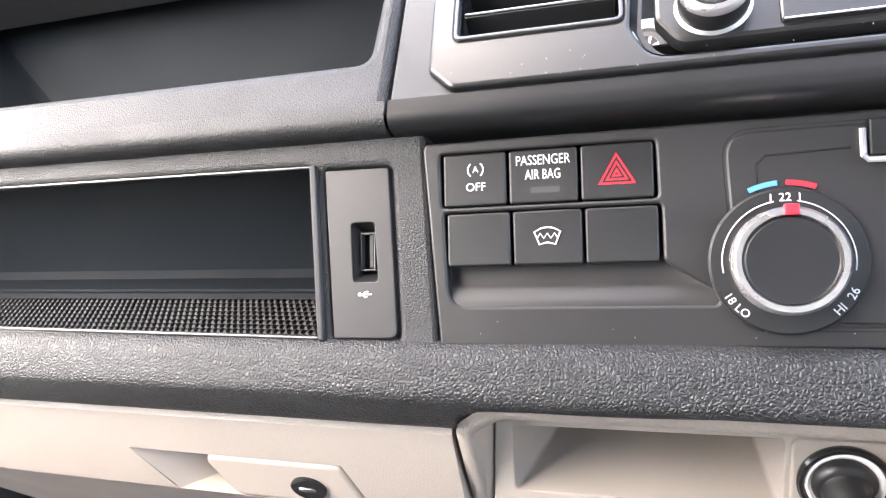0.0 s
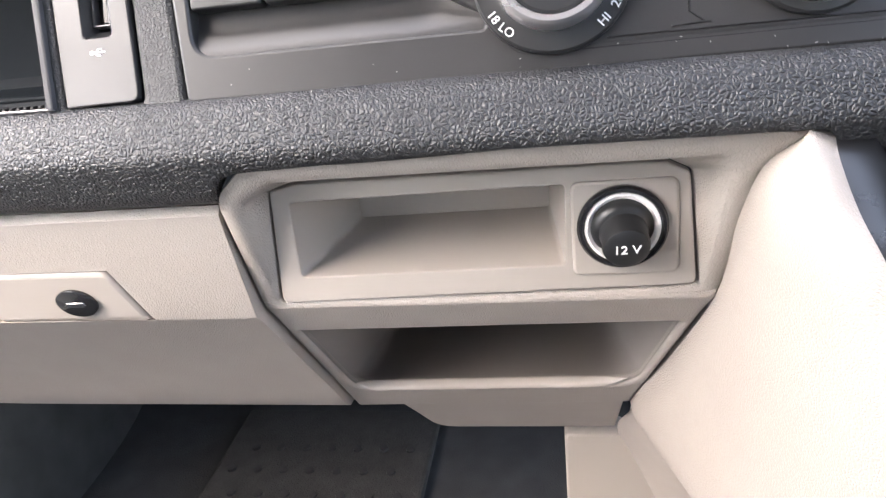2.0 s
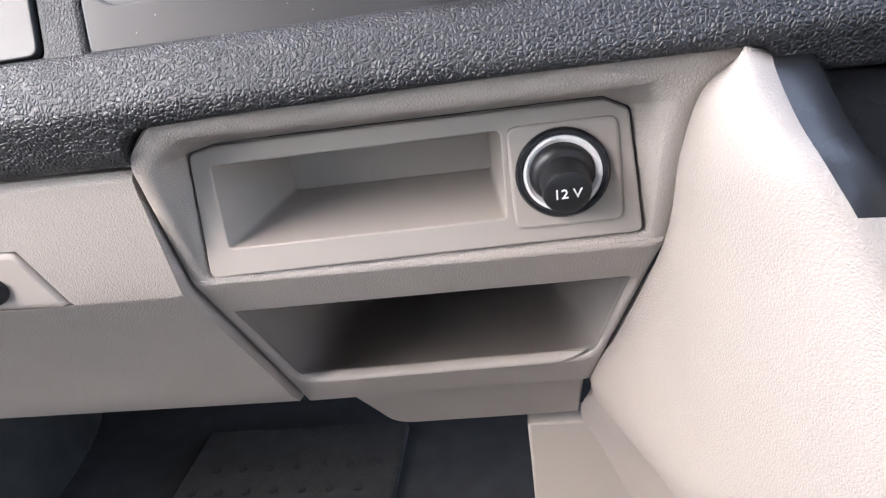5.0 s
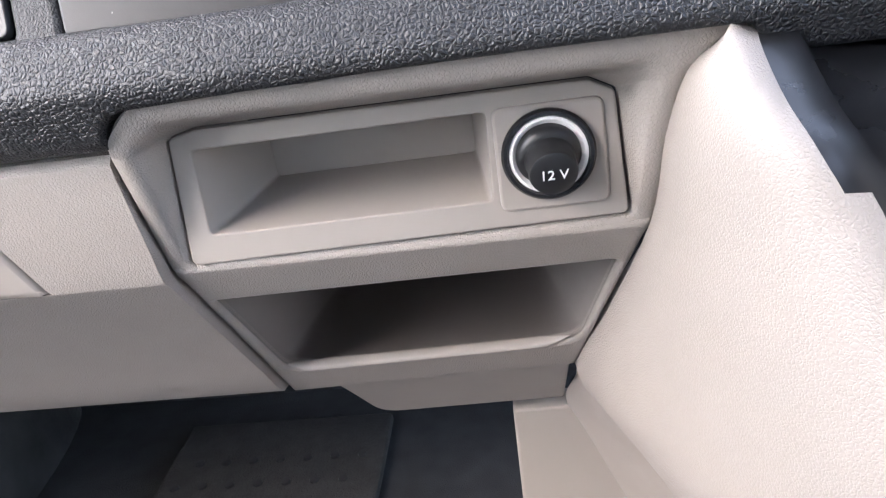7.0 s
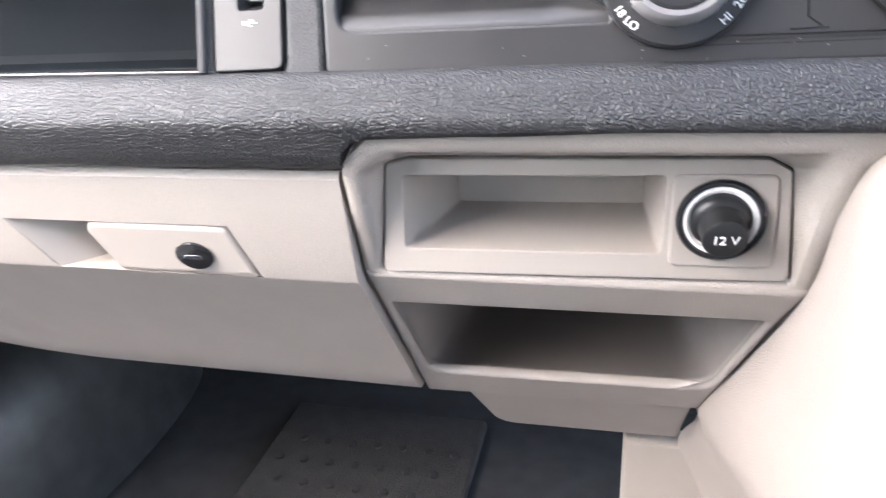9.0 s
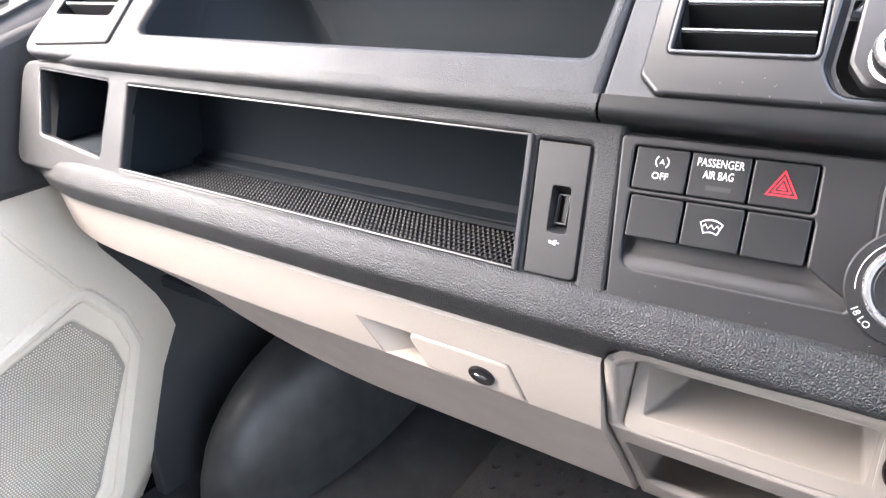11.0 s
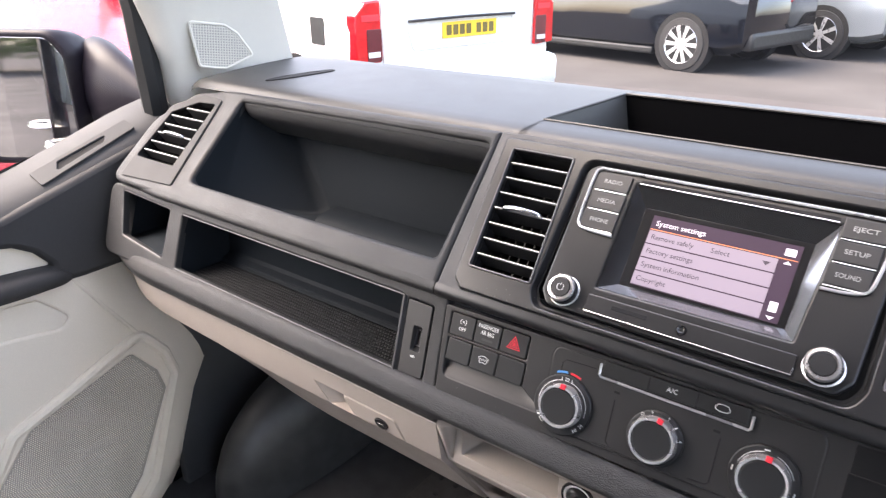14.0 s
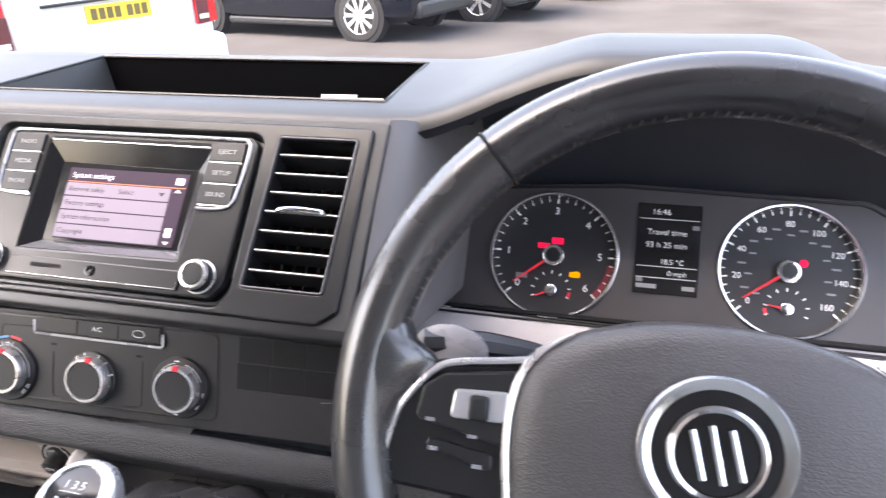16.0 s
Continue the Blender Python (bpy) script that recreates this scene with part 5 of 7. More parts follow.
def gauge(cx, cy, name, numbers, ticks, needle, red=None):
    g = part(name, lathe([(0.0585, -0.004), (0.0575, -0.0065), (0.0001, -0.0065)], 64, caps=False), GAUGE, cluster, "black round dial", m=at(cx, cy))
    part("chrome_ring", lathe([(0.0612, -0.001), (0.0612, 0.0018), (0.0600, 0.0030), (0.0585, 0.0028), (0.0572, 0.0005), (0.0568, -0.006)], 72, caps=False), CHROME, g, "chrome ring")
    for k in range(ticks + 1):
        a = radians(222 - 264 * k / ticks)
        big = k % 5 == 0 if ticks <= 30 else k % 4 == 0
        r0, r1, w = (0.0512 if big else 0.0530), 0.0560, 0.0007 if big else 0.00042
        part("tick", box(-w, r0, -0.0064, w, r1, -0.0060, 0), INK, g, m=Matrix.Rotation(a - math.pi / 2, 4, "Z"))
    for txt, f_, size in numbers:
        a = radians(222 - 264 * f_)
        words(txt, size, at(0.0435 * math.cos(a), 0.0435 * math.sin(a), -0.0062), g, INK, "dial_numeral", lift=0.0001)
    if red:
        part("red_zone", arc_bar(0.0515, 0.0560, 222 - 264 * red[0], 222 - 264 * red[1], -0.0061), plain("dark_red_ink", (0.20, 0.012, 0.03), 0.5), g)
    part("needle", plate([[(0.006, -0.0011), (0.046, -0.0005), (0.046, 0.0005), (0.006, 0.0011)]], 0.0012, 0.0003, top=-0.0015), NEEDLE, g, m=Matrix.Rotation(radians(needle), 4, "Z"))
    part("needle_hub", lathe([(0.0102, -0.006), (0.0102, -0.0010), (0.0092, 0.0), (0.0072, 0.0002), (0.0066, -0.0006), (0.0001, -0.0006)], 36), CHROME, g, "silver needle hub")
    part("needle_cap", lathe([(0.0066, -0.001), (0.0062, 0.0003), (0.0001, 0.0005)], 28), KEY, g)
    sub = part("small_gauge", lathe([(0.0056, -0.006), (0.0056, -0.0035), (0.0046, -0.0030), (0.0001, -0.0032)], 24), CHROME, g, "small gauge below", m=at(0, -0.0335))
    for k in range(9):
        a = radians(200 - 220 * k / 8)
        part("small_tick", box(-0.0005, 0.0160, -0.0064, 0.0005, 0.0190, -0.0060, 0), INK, sub, m=Matrix.Rotation(a - math.pi / 2, 4, "Z"))
    part("small_needle", plate([[(0.004, -0.0009), (0.016, -0.0004), (0.016, 0.0004), (0.004, 0.0009)]], 0.0008, 0, top=-0.0038), NEEDLE, sub, m=Matrix.Rotation(radians(205 if cx == 0 else 172), 4, "Z"))
    part("small_red_zone", arc_bar(0.0165, 0.0190, -20 if cx == 0 else 200, -2 if cx == 0 else 182, -0.0060, 5), RED_INK, sub)
    return g


tach = gauge(0, 0, "rev_counter", [(str(k), k / 6, 0.0098) for k in range(7)], 30, 218, (0.86, 1.0))
speed = gauge(0.208, 0.003, "speedometer", [(str(k * 20), k / 8, 0.0078) for k in range(9)], 32, 216)
for k in range(8):
    a = radians(222 - 264 * (k + 0.5) / 8)
    part("small_bar", box(-0.0035, -0.0009, -0.0063, 0.0035, 0.0009, -0.0060, 0), DIM, speed, m=at(0.0395 * math.cos(a), 0.0395 * math.sin(a)))
    a = radians(222 - 264 * (k + 0.05) / 8)
    part("small_bar", box(-0.003, -0.0008, -0.0063, 0.003, 0.0008, -0.0060, 0), DIM, speed, m=at(0.0335 * math.cos(a), 0.0335 * math.sin(a)))
part("warning_light", box(-0.0045, 0.0115, -0.0063, 0.0060, 0.0175, -0.0058, 0.0003), GLOW_RED, tach, "lit red warning light", m=at(0.002, 0))
part("warning_light", box(-0.0155, 0.0065, -0.0063, -0.0045, 0.0115, -0.0058, 0.0003), GLOW_RED, tach, "lit red warning light")
part("warning_light", plate([rpoly([(0.0165, -0.0195), (0.0265, -0.0195), (0.0265, -0.0150), (0.0235, -0.0135), (0.0165, -0.0150)], 0.001)], 0.0004, 0, top=-0.0059), GLOW_AMBER, tach, "lit amber engine light")
part("warning_light", lathe([(0.0035, -0.0063), (0.0035, -0.0058), (0.0001, -0.0058)], 20), GLOW_RED, speed, "lit red warning light", m=at(0.0125, 0.0085))
part("caption_bar", box(-0.0345, -0.0240, -0.0063, -0.0235, -0.0190, -0.0060, 0), DIM, tach)
mfd = part("display", plate([rrect(0.0750, -0.0285, 0.1320, 0.0560, 0.001)], 0.002, 0.0003, top=0.0010), BLACK, cluster, "black information display")
LCD = plain("display_text", (0.55, 0.56, 0.58), 0.5, glow=0.05)
for txt, x, y, size in (("16:46", 0.0960, 0.0480, 0.0078), ("Travel time", 0.1020, 0.0290, 0.0076), ("93 h 25 min", 0.1020, 0.0170, 0.0076), ("18.5 °C", 0.1080, 0.0015, 0.0068), ("0 mph", 0.1130, -0.0090, 0.0066)):
    words(txt, size, at(x, y, 0.0012), mfd, LCD, "display_lettering", lift=0.00005)
for y in (0.0415, -0.0030, -0.0135):
    part("display_rule", box(0.0770, y - 0.0003, 0.0010, 0.1300, y + 0.0003, 0.0013, 0), LCD, mfd)
for x0, x1, y in ((0.0775, 0.0955, -0.0215), (0.1180, 0.1290, -0.0215), (0.0775, 0.0830, -0.0160), (0.1240, 0.1300, 0.0350)):
    part("display_bar", box(x0, y - 0.002, 0.0010, x1, y + 0.002, 0.0013, 0), DIM, mfd)
part("reset_knob", lathe([(0.006, 0), (0.006, 0.006), (0.005, 0.008), (0.0001, 0.008)], 20), KEY, cluster, m=at(-0.098, -0.050))
part("reset_mark", box(-0.103, -0.060, 0.001, -0.093, -0.056, 0.003, 0.0005), WHITE_INK, cluster)

# shelf below the instruments, steering column
column = thing("steering_column", Matrix(), "black steering column cover with an indicator stalk", "steering column")
shelf = [[(x, 0.412, 1.050), (x, 0.402, 1.040), (x, 0.370, 1.030), (x, 0.335, 1.022), (x, 0.325, 1.008), (x, 0.335, 0.80)] for x in steps(0.235, 0.86, 20)]
part("cluster_shelf", loft(shelf), surf("satin_grey_plastic", (0.46, 0.43, 0.435), 0.35, grain=0.05, grain_scale=2400, bump=0.1), hood_parts, "satin grey shelf below the instruments", sharp=50)
part("knee_panel", box(0.225, 0.262, 0.72, 0.86, 0.33, 1.03, 0.01), BIN, hood_parts, "dark panel below the instruments")
part("shroud", loft([[(0.474 + w * math.cos(2 * math.pi * k / 24), y + 0.02 * math.sin(2 * math.pi * k / 24), zc + h * math.sin(2 * math.pi * k / 24)) for k in range(24)] for y, zc, w, h in ((0.40, 1.0, 0.085, 0.055), (0.30, 1.045, 0.085, 0.055), (0.20, 1.09, 0.07, 0.05), (0.17, 1.11, 0.06, 0.045))], True, True), DASH_SMOOTH, column, "black column shroud")
# black tube drawn for the shade in the gap over the shelf
part("shelf_gap", tube([(x, 0.4125, 1.0525) for x in steps(0.24, 0.86, 8)], 0.003, 6), HOLE, hood_parts, "dark strip standing in for the shaded gap above the shelf")
part("shelf_bead", tube([(x, 0.4085, 1.0480) for x in steps(0.24, 0.86, 8)], 0.0012, 6), KEY, hood_parts, "thin dark bead")
stalk = part("indicator_stalk", tube(smooth_line([(0.43, 0.255, 1.100), (0.37, 0.245, 1.118), (0.32, 0.232, 1.128), (0.298, 0.226, 1.130)], 5), [0.006 + 0.006 * min(1, k / 8) for k in range(16)], 10), DASH_SMOOTH, column, "black indicator stalk")
part("stalk_tip", lathe([(0.0001, -0.0070), (0.012, -0.0066), (0.0185, -0.0040), (0.0200, 0.0), (0.0185, 0.0040), (0.012, 0.0062), (0.0001, 0.0068)], 28, caps=False), surf("satin_grey_tip", (0.22, 0.21, 0.215), 0.30, bump=0), stalk, "pale flattened stalk end", m=pose(0.318, 0.226, 1.131, 52, 8, 0) @ Matrix.Diagonal((1.25, 0.75, 1, 1)))

# ---- steering wheel ----
wheel = thing("steering_wheel", WHEEL, "black leather steering wheel with silver spoke trim", "steering wheel")
R, r = 0.1925, 0.0178


def rim_arc(a0, a1, n, grow):
    rows = []
    for k in range(n + 1):
        a = radians(a0 + (a1 - a0) * k / n)
        c = Vector((R * math.cos(a), R * math.sin(a), 0.0))
        d = Vector((math.cos(a), math.sin(a), 0))
        rows.append([c + d * (r + grow) * 0.98 * math.cos(2 * math.pi * j / 18) + Vector((0, 0, (r + grow) * 1.08 * math.sin(2 * math.pi * j / 18))) for j in range(18)])
    return loft(rows, True)


part("rim_upper", rim_arc(50, 130.5, 40, 0.0), surf("perforated_leather", (0.018, 0.018, 0.019), 0.26, grain=0.15, grain_scale=700, bump=0.18, dist=0.0002, spec=0.9), wheel, "matt leather upper rim")
part("rim_lower", rim_arc(131.2, 409.3, 110, 0.0002), LEATHER, wheel, "smooth leather lower rim")
for a in (50, 130.8):
    part("rim_seam", tube([(math.cos(radians(a)) * (R + (r + 0.0003) * math.cos(2 * math.pi * j / 20)), math.sin(radians(a)) * (R + (r + 0.0003) * math.cos(2 * math.pi * j / 20)), r * 1.09 * math.sin(2 * math.pi * j / 20)) for j in range(20)], 0.0008, 5, True), HOLE, wheel)
bm = bmesh.new()
for k in range(150):
    a = radians(52 + 310 * k / 150)
    tube([((R - r * 0.93) * math.cos(a), (R - r * 0.93) * math.sin(a), 0.0075), ((R - r * 1.01) * math.cos(a + 0.006), (R - r * 1.01) * math.sin(a + 0.006), 0.0040)], 0.00032, 4, bm=bm)
tagged(part("stitching", bm, surf("grey_thread", (0.07, 0.07, 0.07), 0.8, bump=0), wheel), kind="stuff")
cover = [(x, y) for x, y, _ in smooth_line([(0.0, -0.105, 0), (0.060, -0.103, 0), (0.090, -0.085, 0), (0.1035, -0.03, 0), (0.1015, 0.020, 0), (0.080, 0.046, 0), (0.040, 0.0595, 0), (0.0, 0.0625, 0), (-0.040, 0.0595, 0), (-0.080, 0.046, 0), (-0.1015, 0.020, 0), (-0.1035, -0.03, 0), (-0.090, -0.085, 0), (-0.060, -0.103, 0), (0.0, -0.105, 0)], 5)[:-1]]
rings = []
for k_, z in ((1.0, -0.03), (1.0, 0.002), (0.985, 0.0075), (0.95, 0.0115), (0.85, 0.0150), (0.6, 0.0185), (0.3, 0.0200), (0.2, 0.0200)):
    rings.append([(x * k_, -0.012 + (y + 0.012) * k_, z) for x, y in cover])
bm = loft(rings, True)
bm.faces.new([bm.verts.new(p) for p in rings[-1]])
part("airbag_cover", bm, surf("airbag_vinyl", (0.066, 0.062, 0.061), 0.33, grain=0.1, grain_scale=480, kind="leather", bump=0.9, dist=0.00028), wheel, "grained grey-black airbag cover", sharp=50)
for sgn in (-1, 1):
    side_line = [(x * 1.012, -0.012 + (y + 0.012) * 1.012, 0.0060) for x, y in cover if x * sgn > 0.066 and -0.088 < y < 0.053]
    side_line.sort(key=lambda p: p[1])
    part("cover_trim", tube(side_line, [0.0026 * min(1.0, 0.25 + k / 4, 0.25 + (len(side_line) - 1 - k) / 4) for k in range(len(side_line))], 8), SATIN, wheel, "silver side trim")
badge = part("badge", lathe([(0.0385, 0.014), (0.0385, 0.0212), (0.0372, 0.0228), (0.0345, 0.0226), (0.0315, 0.0212), (0.0001, 0.0208)], 56), CHROME, wheel, "round badge with a chrome rim")
part("badge_field", lathe([(0.0318, 0.0200), (0.0312, 0.0218), (0.0001, 0.0224)], 48), BLACK, badge, "gloss black field")
part("badge_ring", lathe([(0.0242, 0.0222), (0.0240, 0.0238), (0.0225, 0.0246), (0.0205, 0.0238), (0.0203, 0.0222)], 48, caps=False), CHROME, badge, "chrome ring")
for x0, y0, x1, y1 in ((-0.0125, 0.011, -0.006, -0.013), (-0.0035, 0.014, 0.0035, -0.014), (0.006, 0.013, 0.0125, -0.011)):
    part("badge_bar", tube([(x0, y0, 0.0232), (x1, y1, 0.0232)], 0.0022, 8), CHROME, badge)
for sgn in (-1, 1):
    fx = lambda pts: [(x * -sgn, y) for x, y in pts]
    spoke = part("spoke", plate([rpoly(fx([(-0.182, -0.046), (-0.096, -0.050), (-0.094, 0.031), (-0.150, 0.027), (-0.176, 0.010)]), 0.006)], 0.014, 0.003, top=0.003), BLACK, wheel, "gloss black spoke")
    part("spoke_trim", tube(smooth_line([(x * -sgn, y, 0.004) for x, y in ((-0.1800, -0.0563), (-0.1785, -0.041), (-0.1755, -0.026), (-0.1700, -0.0043), (-0.1600, 0.0116), (-0.1495, 0.0226), (-0.1376, 0.0275), (-0.1089, 0.0315), (-0.0860, 0.0355))], 6), 0.0021, 8), SATIN, spoke, "silver spoke trim")
    edge_line = [(-0.1745, 0.078), (-0.1720, 0.067), (-0.1705, 0.0500), (-0.1650, 0.0365), (-0.1545, 0.0300), (-0.1500, 0.0240), (-0.1605, 0.0122), (-0.1708, -0.0040), (-0.1764, -0.026), (-0.1798, -0.045)]
    rows = []
    for (ex, ey), oy in zip(edge_line, (0.082, 0.073, 0.059, 0.049, 0.041, 0.031, 0.018, 0.0, -0.023, -0.046)):
        ox = -math.sqrt(R * R - oy * oy)
        rows.append([(-sgn * x, y, z) for x, y, z in ((ox, oy, 0.0178), (ox * 0.75 + ex * 0.25, oy * 0.75 + ey * 0.25, 0.0168), (ox * 0.4 + ex * 0.6, oy * 0.4 + ey * 0.6, 0.0120), (ex, ey, 0.0048), (ex, ey, -0.008))])
    part("spoke_root", loft(rows), LEATHER, wheel, "leather web from rim to spoke", sharp=70)
    pad = part("switch_pad", plate([rpoly(fx([(-0.1591, -0.0062), (-0.1075, -0.0158), (-0.1029, -0.0150), (-0.0985, 0.0262), (-0.1067, 0.0260), (-0.1435, 0.0209), (-0.1559, 0.0123)]), 0.004)], 0.006, 0.0015, top=0.006), KEY, spoke, "black switch pad")
    part("rocker_frame", plate([rpoly(fx([(-0.1384, -0.0033), (-0.1072, -0.0027), (-0.1060, 0.0145), (-0.1367, 0.0130)]), 0.003)], 0.003, 0.001, top=0.0085), SILVER, pad, "silver rocker frame")
    part("rocker", box(-0.1275 if sgn > 0 else 0.1165, -0.0030, 0.008, -0.1165 if sgn > 0 else 0.1275, 0.0110, 0.0112, 0.002), KEY, pad, "black rocker")
    part("lower_key", plate([rpoly(fx([(-0.1497, -0.0163), (-0.1519, -0.0208), (-0.1173, -0.0303), (-0.1126, -0.0290), (-0.1135, -0.0214)]), 0.002)], 0.004, 0.001, top=0.005), DASH_SMOOTH, spoke, "grey lower key")
    for x, y in ((-0.150, -0.006), (-0.125, -0.0125), (-0.147, -0.022), (-0.121, -0.0285)):
        part("key_mark", box(-sgn * x - 0.0028, y - 0.001, 0.005, -sgn * x + 0.0028, y + 0.001, 0.0064, 0), DIM, spoke)


# ---- passenger door ----
door = thing("passenger_door", Matrix(), "closed passenger door in dark plastic and pale beige trim with a speaker grille", "van door")
DX = -0.872


def dp(y, z, x=0.0):
    return (DX + x - 0.05 * (0.30 - y), y, z)


def door_piece(name, loop, material, proud, label="", r=0.01, bev=0.004, thick=0.03, holes=()):
    m = basis((DX, 0.30, 0), (0.05, 1.0, 0), (0, 0, 1))
    lp = rpoly([(y - 0.30, z) for y, z in loop], r)
    return part(name, plate([lp] + [rpoly([(y - 0.30, z) for y, z in h], 0.01) for h in holes], thick, bev, top=proud, seg=3), material, door, label, m=m)


DARK = surf("door_dark_grained", (0.045, 0.043, 0.043), 0.65, spec=0.25, grain=0.12, grain_scale=500, kind="leather", bump=0.6, dist=0.0002)
GREY_BEIGE = surf("door_pale_grained", (0.80, 0.71, 0.585), 0.6, var=0.03, grain=0.05, grain_scale=600, kind="leather", bump=0.4, dist=0.00012)
WELL = [(-0.9, 1.002), (0.095, 1.000), (0.133, 0.997), (0.150, 0.995), (0.128, 1.023), (0.104, 1.038), (0.074, 1.044), (-0.9, 1.05)]
door_piece("upper_card", [(-1.0, 0.966), (0.057, 0.971), (0.11, 0.968), (0.19, 0.965), (0.26, 0.968), (0.45, 1.02), (0.47, 1.175), (0.30, 1.148), (0.10, 1.085), (-0.1, 1.060), (-1.0, 1.055)], DARK, 0.014, "dark grained upper door card", [0.01, 0.01, 0.01, 0.01, 0.03, 0.03, 0.03, 0.03, 0.03, 0.03, 0.01], 0.010, holes=(WELL,))
part("arm_inlay", plate([rpoly([(y - 0.30, z) for y, z in ((-0.95, 0.98), (0.155, 0.98), (0.155, 1.03), (0.10, 1.06), (-0.95, 1.06))], 0.004)], 0.004, 0.001, top=-0.002), GREY_BEIGE, door, "beige inlay above the armrest", m=basis((DX, 0.30, 0), (0.05, 1.0, 0), (0, 0, 1)))
part("armrest", loft([[dp(p[0], p[1] + dz * sc, x * sc) for x, dz in ((0.0, -0.016), (0.034, -0.014), (0.040, -0.004), (0.040, 0.008), (0.034, 0.015), (0.0, 0.016))] for p, sc in zip(smooth_line([(-0.9, 0.984, 0), (-0.3, 0.985, 0), (0.03, 0.986, 0), (0.10, 0.985, 0), (0.14, 0.982, 0), (0.168, 0.974, 0)], 4), [1.0] * 12 + [0.98, 0.96, 0.93, 0.9, 0.85, 0.78, 0.68, 0.55, 0.4])]), DARK, door, "dark armrest edge", sharp=60)
RIDGE = [(0.250, 0.835), (0.286, 0.785), (0.298, 0.737), (0.228, 0.547), (0.15, 0.46), (-0.06, 0.46), (-0.03, 0.65), (0.007, 0.706), (0.038, 0.753), (0.131, 0.788)]
GR = [(0.232, 0.803), (0.270, 0.752), (0.279, 0.712), (0.207, 0.563), (0.13, 0.475), (-0.045, 0.475), (-0.012, 0.655), (0.025, 0.700), (0.062, 0.746)]
CUP = [(-0.5, 0.915), (0.042, 0.908), (0.140, 0.894), (0.155, 0.908), (0.117, 0.949), (0.052, 0.955), (-0.5, 0.955)]
door_piece("lower_card", [(-1.0, 0.45), (0.13, 0.45), (0.165, 0.47), (0.228, 0.547), (0.298, 0.737), (0.286, 0.785), (0.252, 0.835), (0.171, 0.968), (-1.0, 0.968)], GREY_BEIGE, 0.006, "pale beige lower door card", 0.008, 0.005, holes=(GR, CUP))
cup = rpoly(CUP, 0.012, 5)
part("pull_cup", loft([[dp(y, z, 0.004) for y, z in cup], [dp(y * 0.99, 0.934 + (z - 0.932) * 0.85, -0.012) for y, z in cup], [dp(y * 0.97, 0.940 + (z - 0.932) * 0.70, -0.040) for y, z in cup], [dp(y * 0.93, 0.942 + (z - 0.932) * 0.3, -0.048) for y, z in cup]], True, True), GREY_BEIGE, door, "beige pull recess", sharp=50)
front = [[dp(0.171, 0.966, 0.005), dp(0.252, 0.835, 0.005), dp(0.288, 0.785, 0.005), dp(0.300, 0.737, 0.005), dp(0.230, 0.547, 0.005), dp(0.165, 0.45, 0.005)],
         [dp(0.205, 0.966, 0.000), dp(0.285, 0.840, -0.001), dp(0.315, 0.785, -0.001), dp(0.325, 0.735, -0.001), dp(0.25, 0.535, 0.0), dp(0.19, 0.45, 0.0)],
         [dp(0.295, 0.955, -0.052), dp(0.362, 0.840, -0.066), dp(0.420, 0.758, -0.072), dp(0.445, 0.690, -0.072), dp(0.375, 0.560, -0.072), dp(0.29, 0.45, -0.072)],
         [dp(0.297, 0.955, -0.066), dp(0.364, 0.840, -0.080), dp(0.422, 0.758, -0.086), dp(0.447, 0.685, -0.086), dp(0.377, 0.555, -0.086), dp(0.292, 0.45, -0.086)]]
part("front_facet", loft(front), GREY_BEIGE, door, "turned beige front of the door card", sharp=50)
part("crease", tube([dp(0.171, 0.967, 0.005), dp(0.207, 0.904, 0.006), dp(0.25, 0.835, 0.006)], 0.003, 8), GREY_BEIGE, door)
part("grille_rim", tube([dp(y, z, 0.006) for y, z in rpoly(RIDGE, 0.02, 5)], 0.0095, 10, True), GREY_BEIGE, door, "raised grille surround")
mg = basis((DX, 0.30, 0), (0.05, 1.0, 0), (0, 0, 1))
grille = part("speaker_grille", plate([rpoly([(y - 0.30, z) for y, z in GR], 0.01)], 0.004, 0.001, top=0.003), surf("speaker_cloth_plastic", (0.38, 0.345, 0.295), 0.8, bump=0), door, "dotted pale speaker grille", m=mg)
bm = bmesh.new()
for k in range(100):
    z = 0.478 + k * 0.0033
    ys = []
    for (ya, za), (yb, zb) in zip(GR, GR[1:] + GR[:1]):
        if min(za, zb) <= z < max(za, zb):
            ys.append(ya + (yb - ya) * (z - za) / (zb - za))
    if len(ys) >= 2:
        a, b = min(ys) - 0.30 + 0.004, max(ys) - 0.30 - 0.004
        n = int((b - a) / 0.0033)
        for i in range(n):
            x = a + 0.0033 * (i + 0.5 * (k % 2))
            c = [bm.verts.new((x + dx, z + dz, h)) for dx, dz, h in ((-0.0013, 0, 0.0031), (0, -0.0013, 0.0031), (0.0013, 0, 0.0031), (0, 0.0013, 0.0031), (0, 0, 0.0048))]
            for p, q in ((0, 1), (1, 2), (2, 3), (3, 0)):
                bm.faces.new((c[p], c[q], c[4]))
tagged(part("grille_dot", bm, surf("grille_dot_plastic", (0.80, 0.71, 0.585), 0.6, bump=0), grille), kind="stuff")
SILL = surf("sill_grained_plastic", (0.052, 0.052, 0.053), 0.62, spec=0.24, grain=0.12, grain_scale=700, kind="leather", bump=0.4, dist=0.0002)
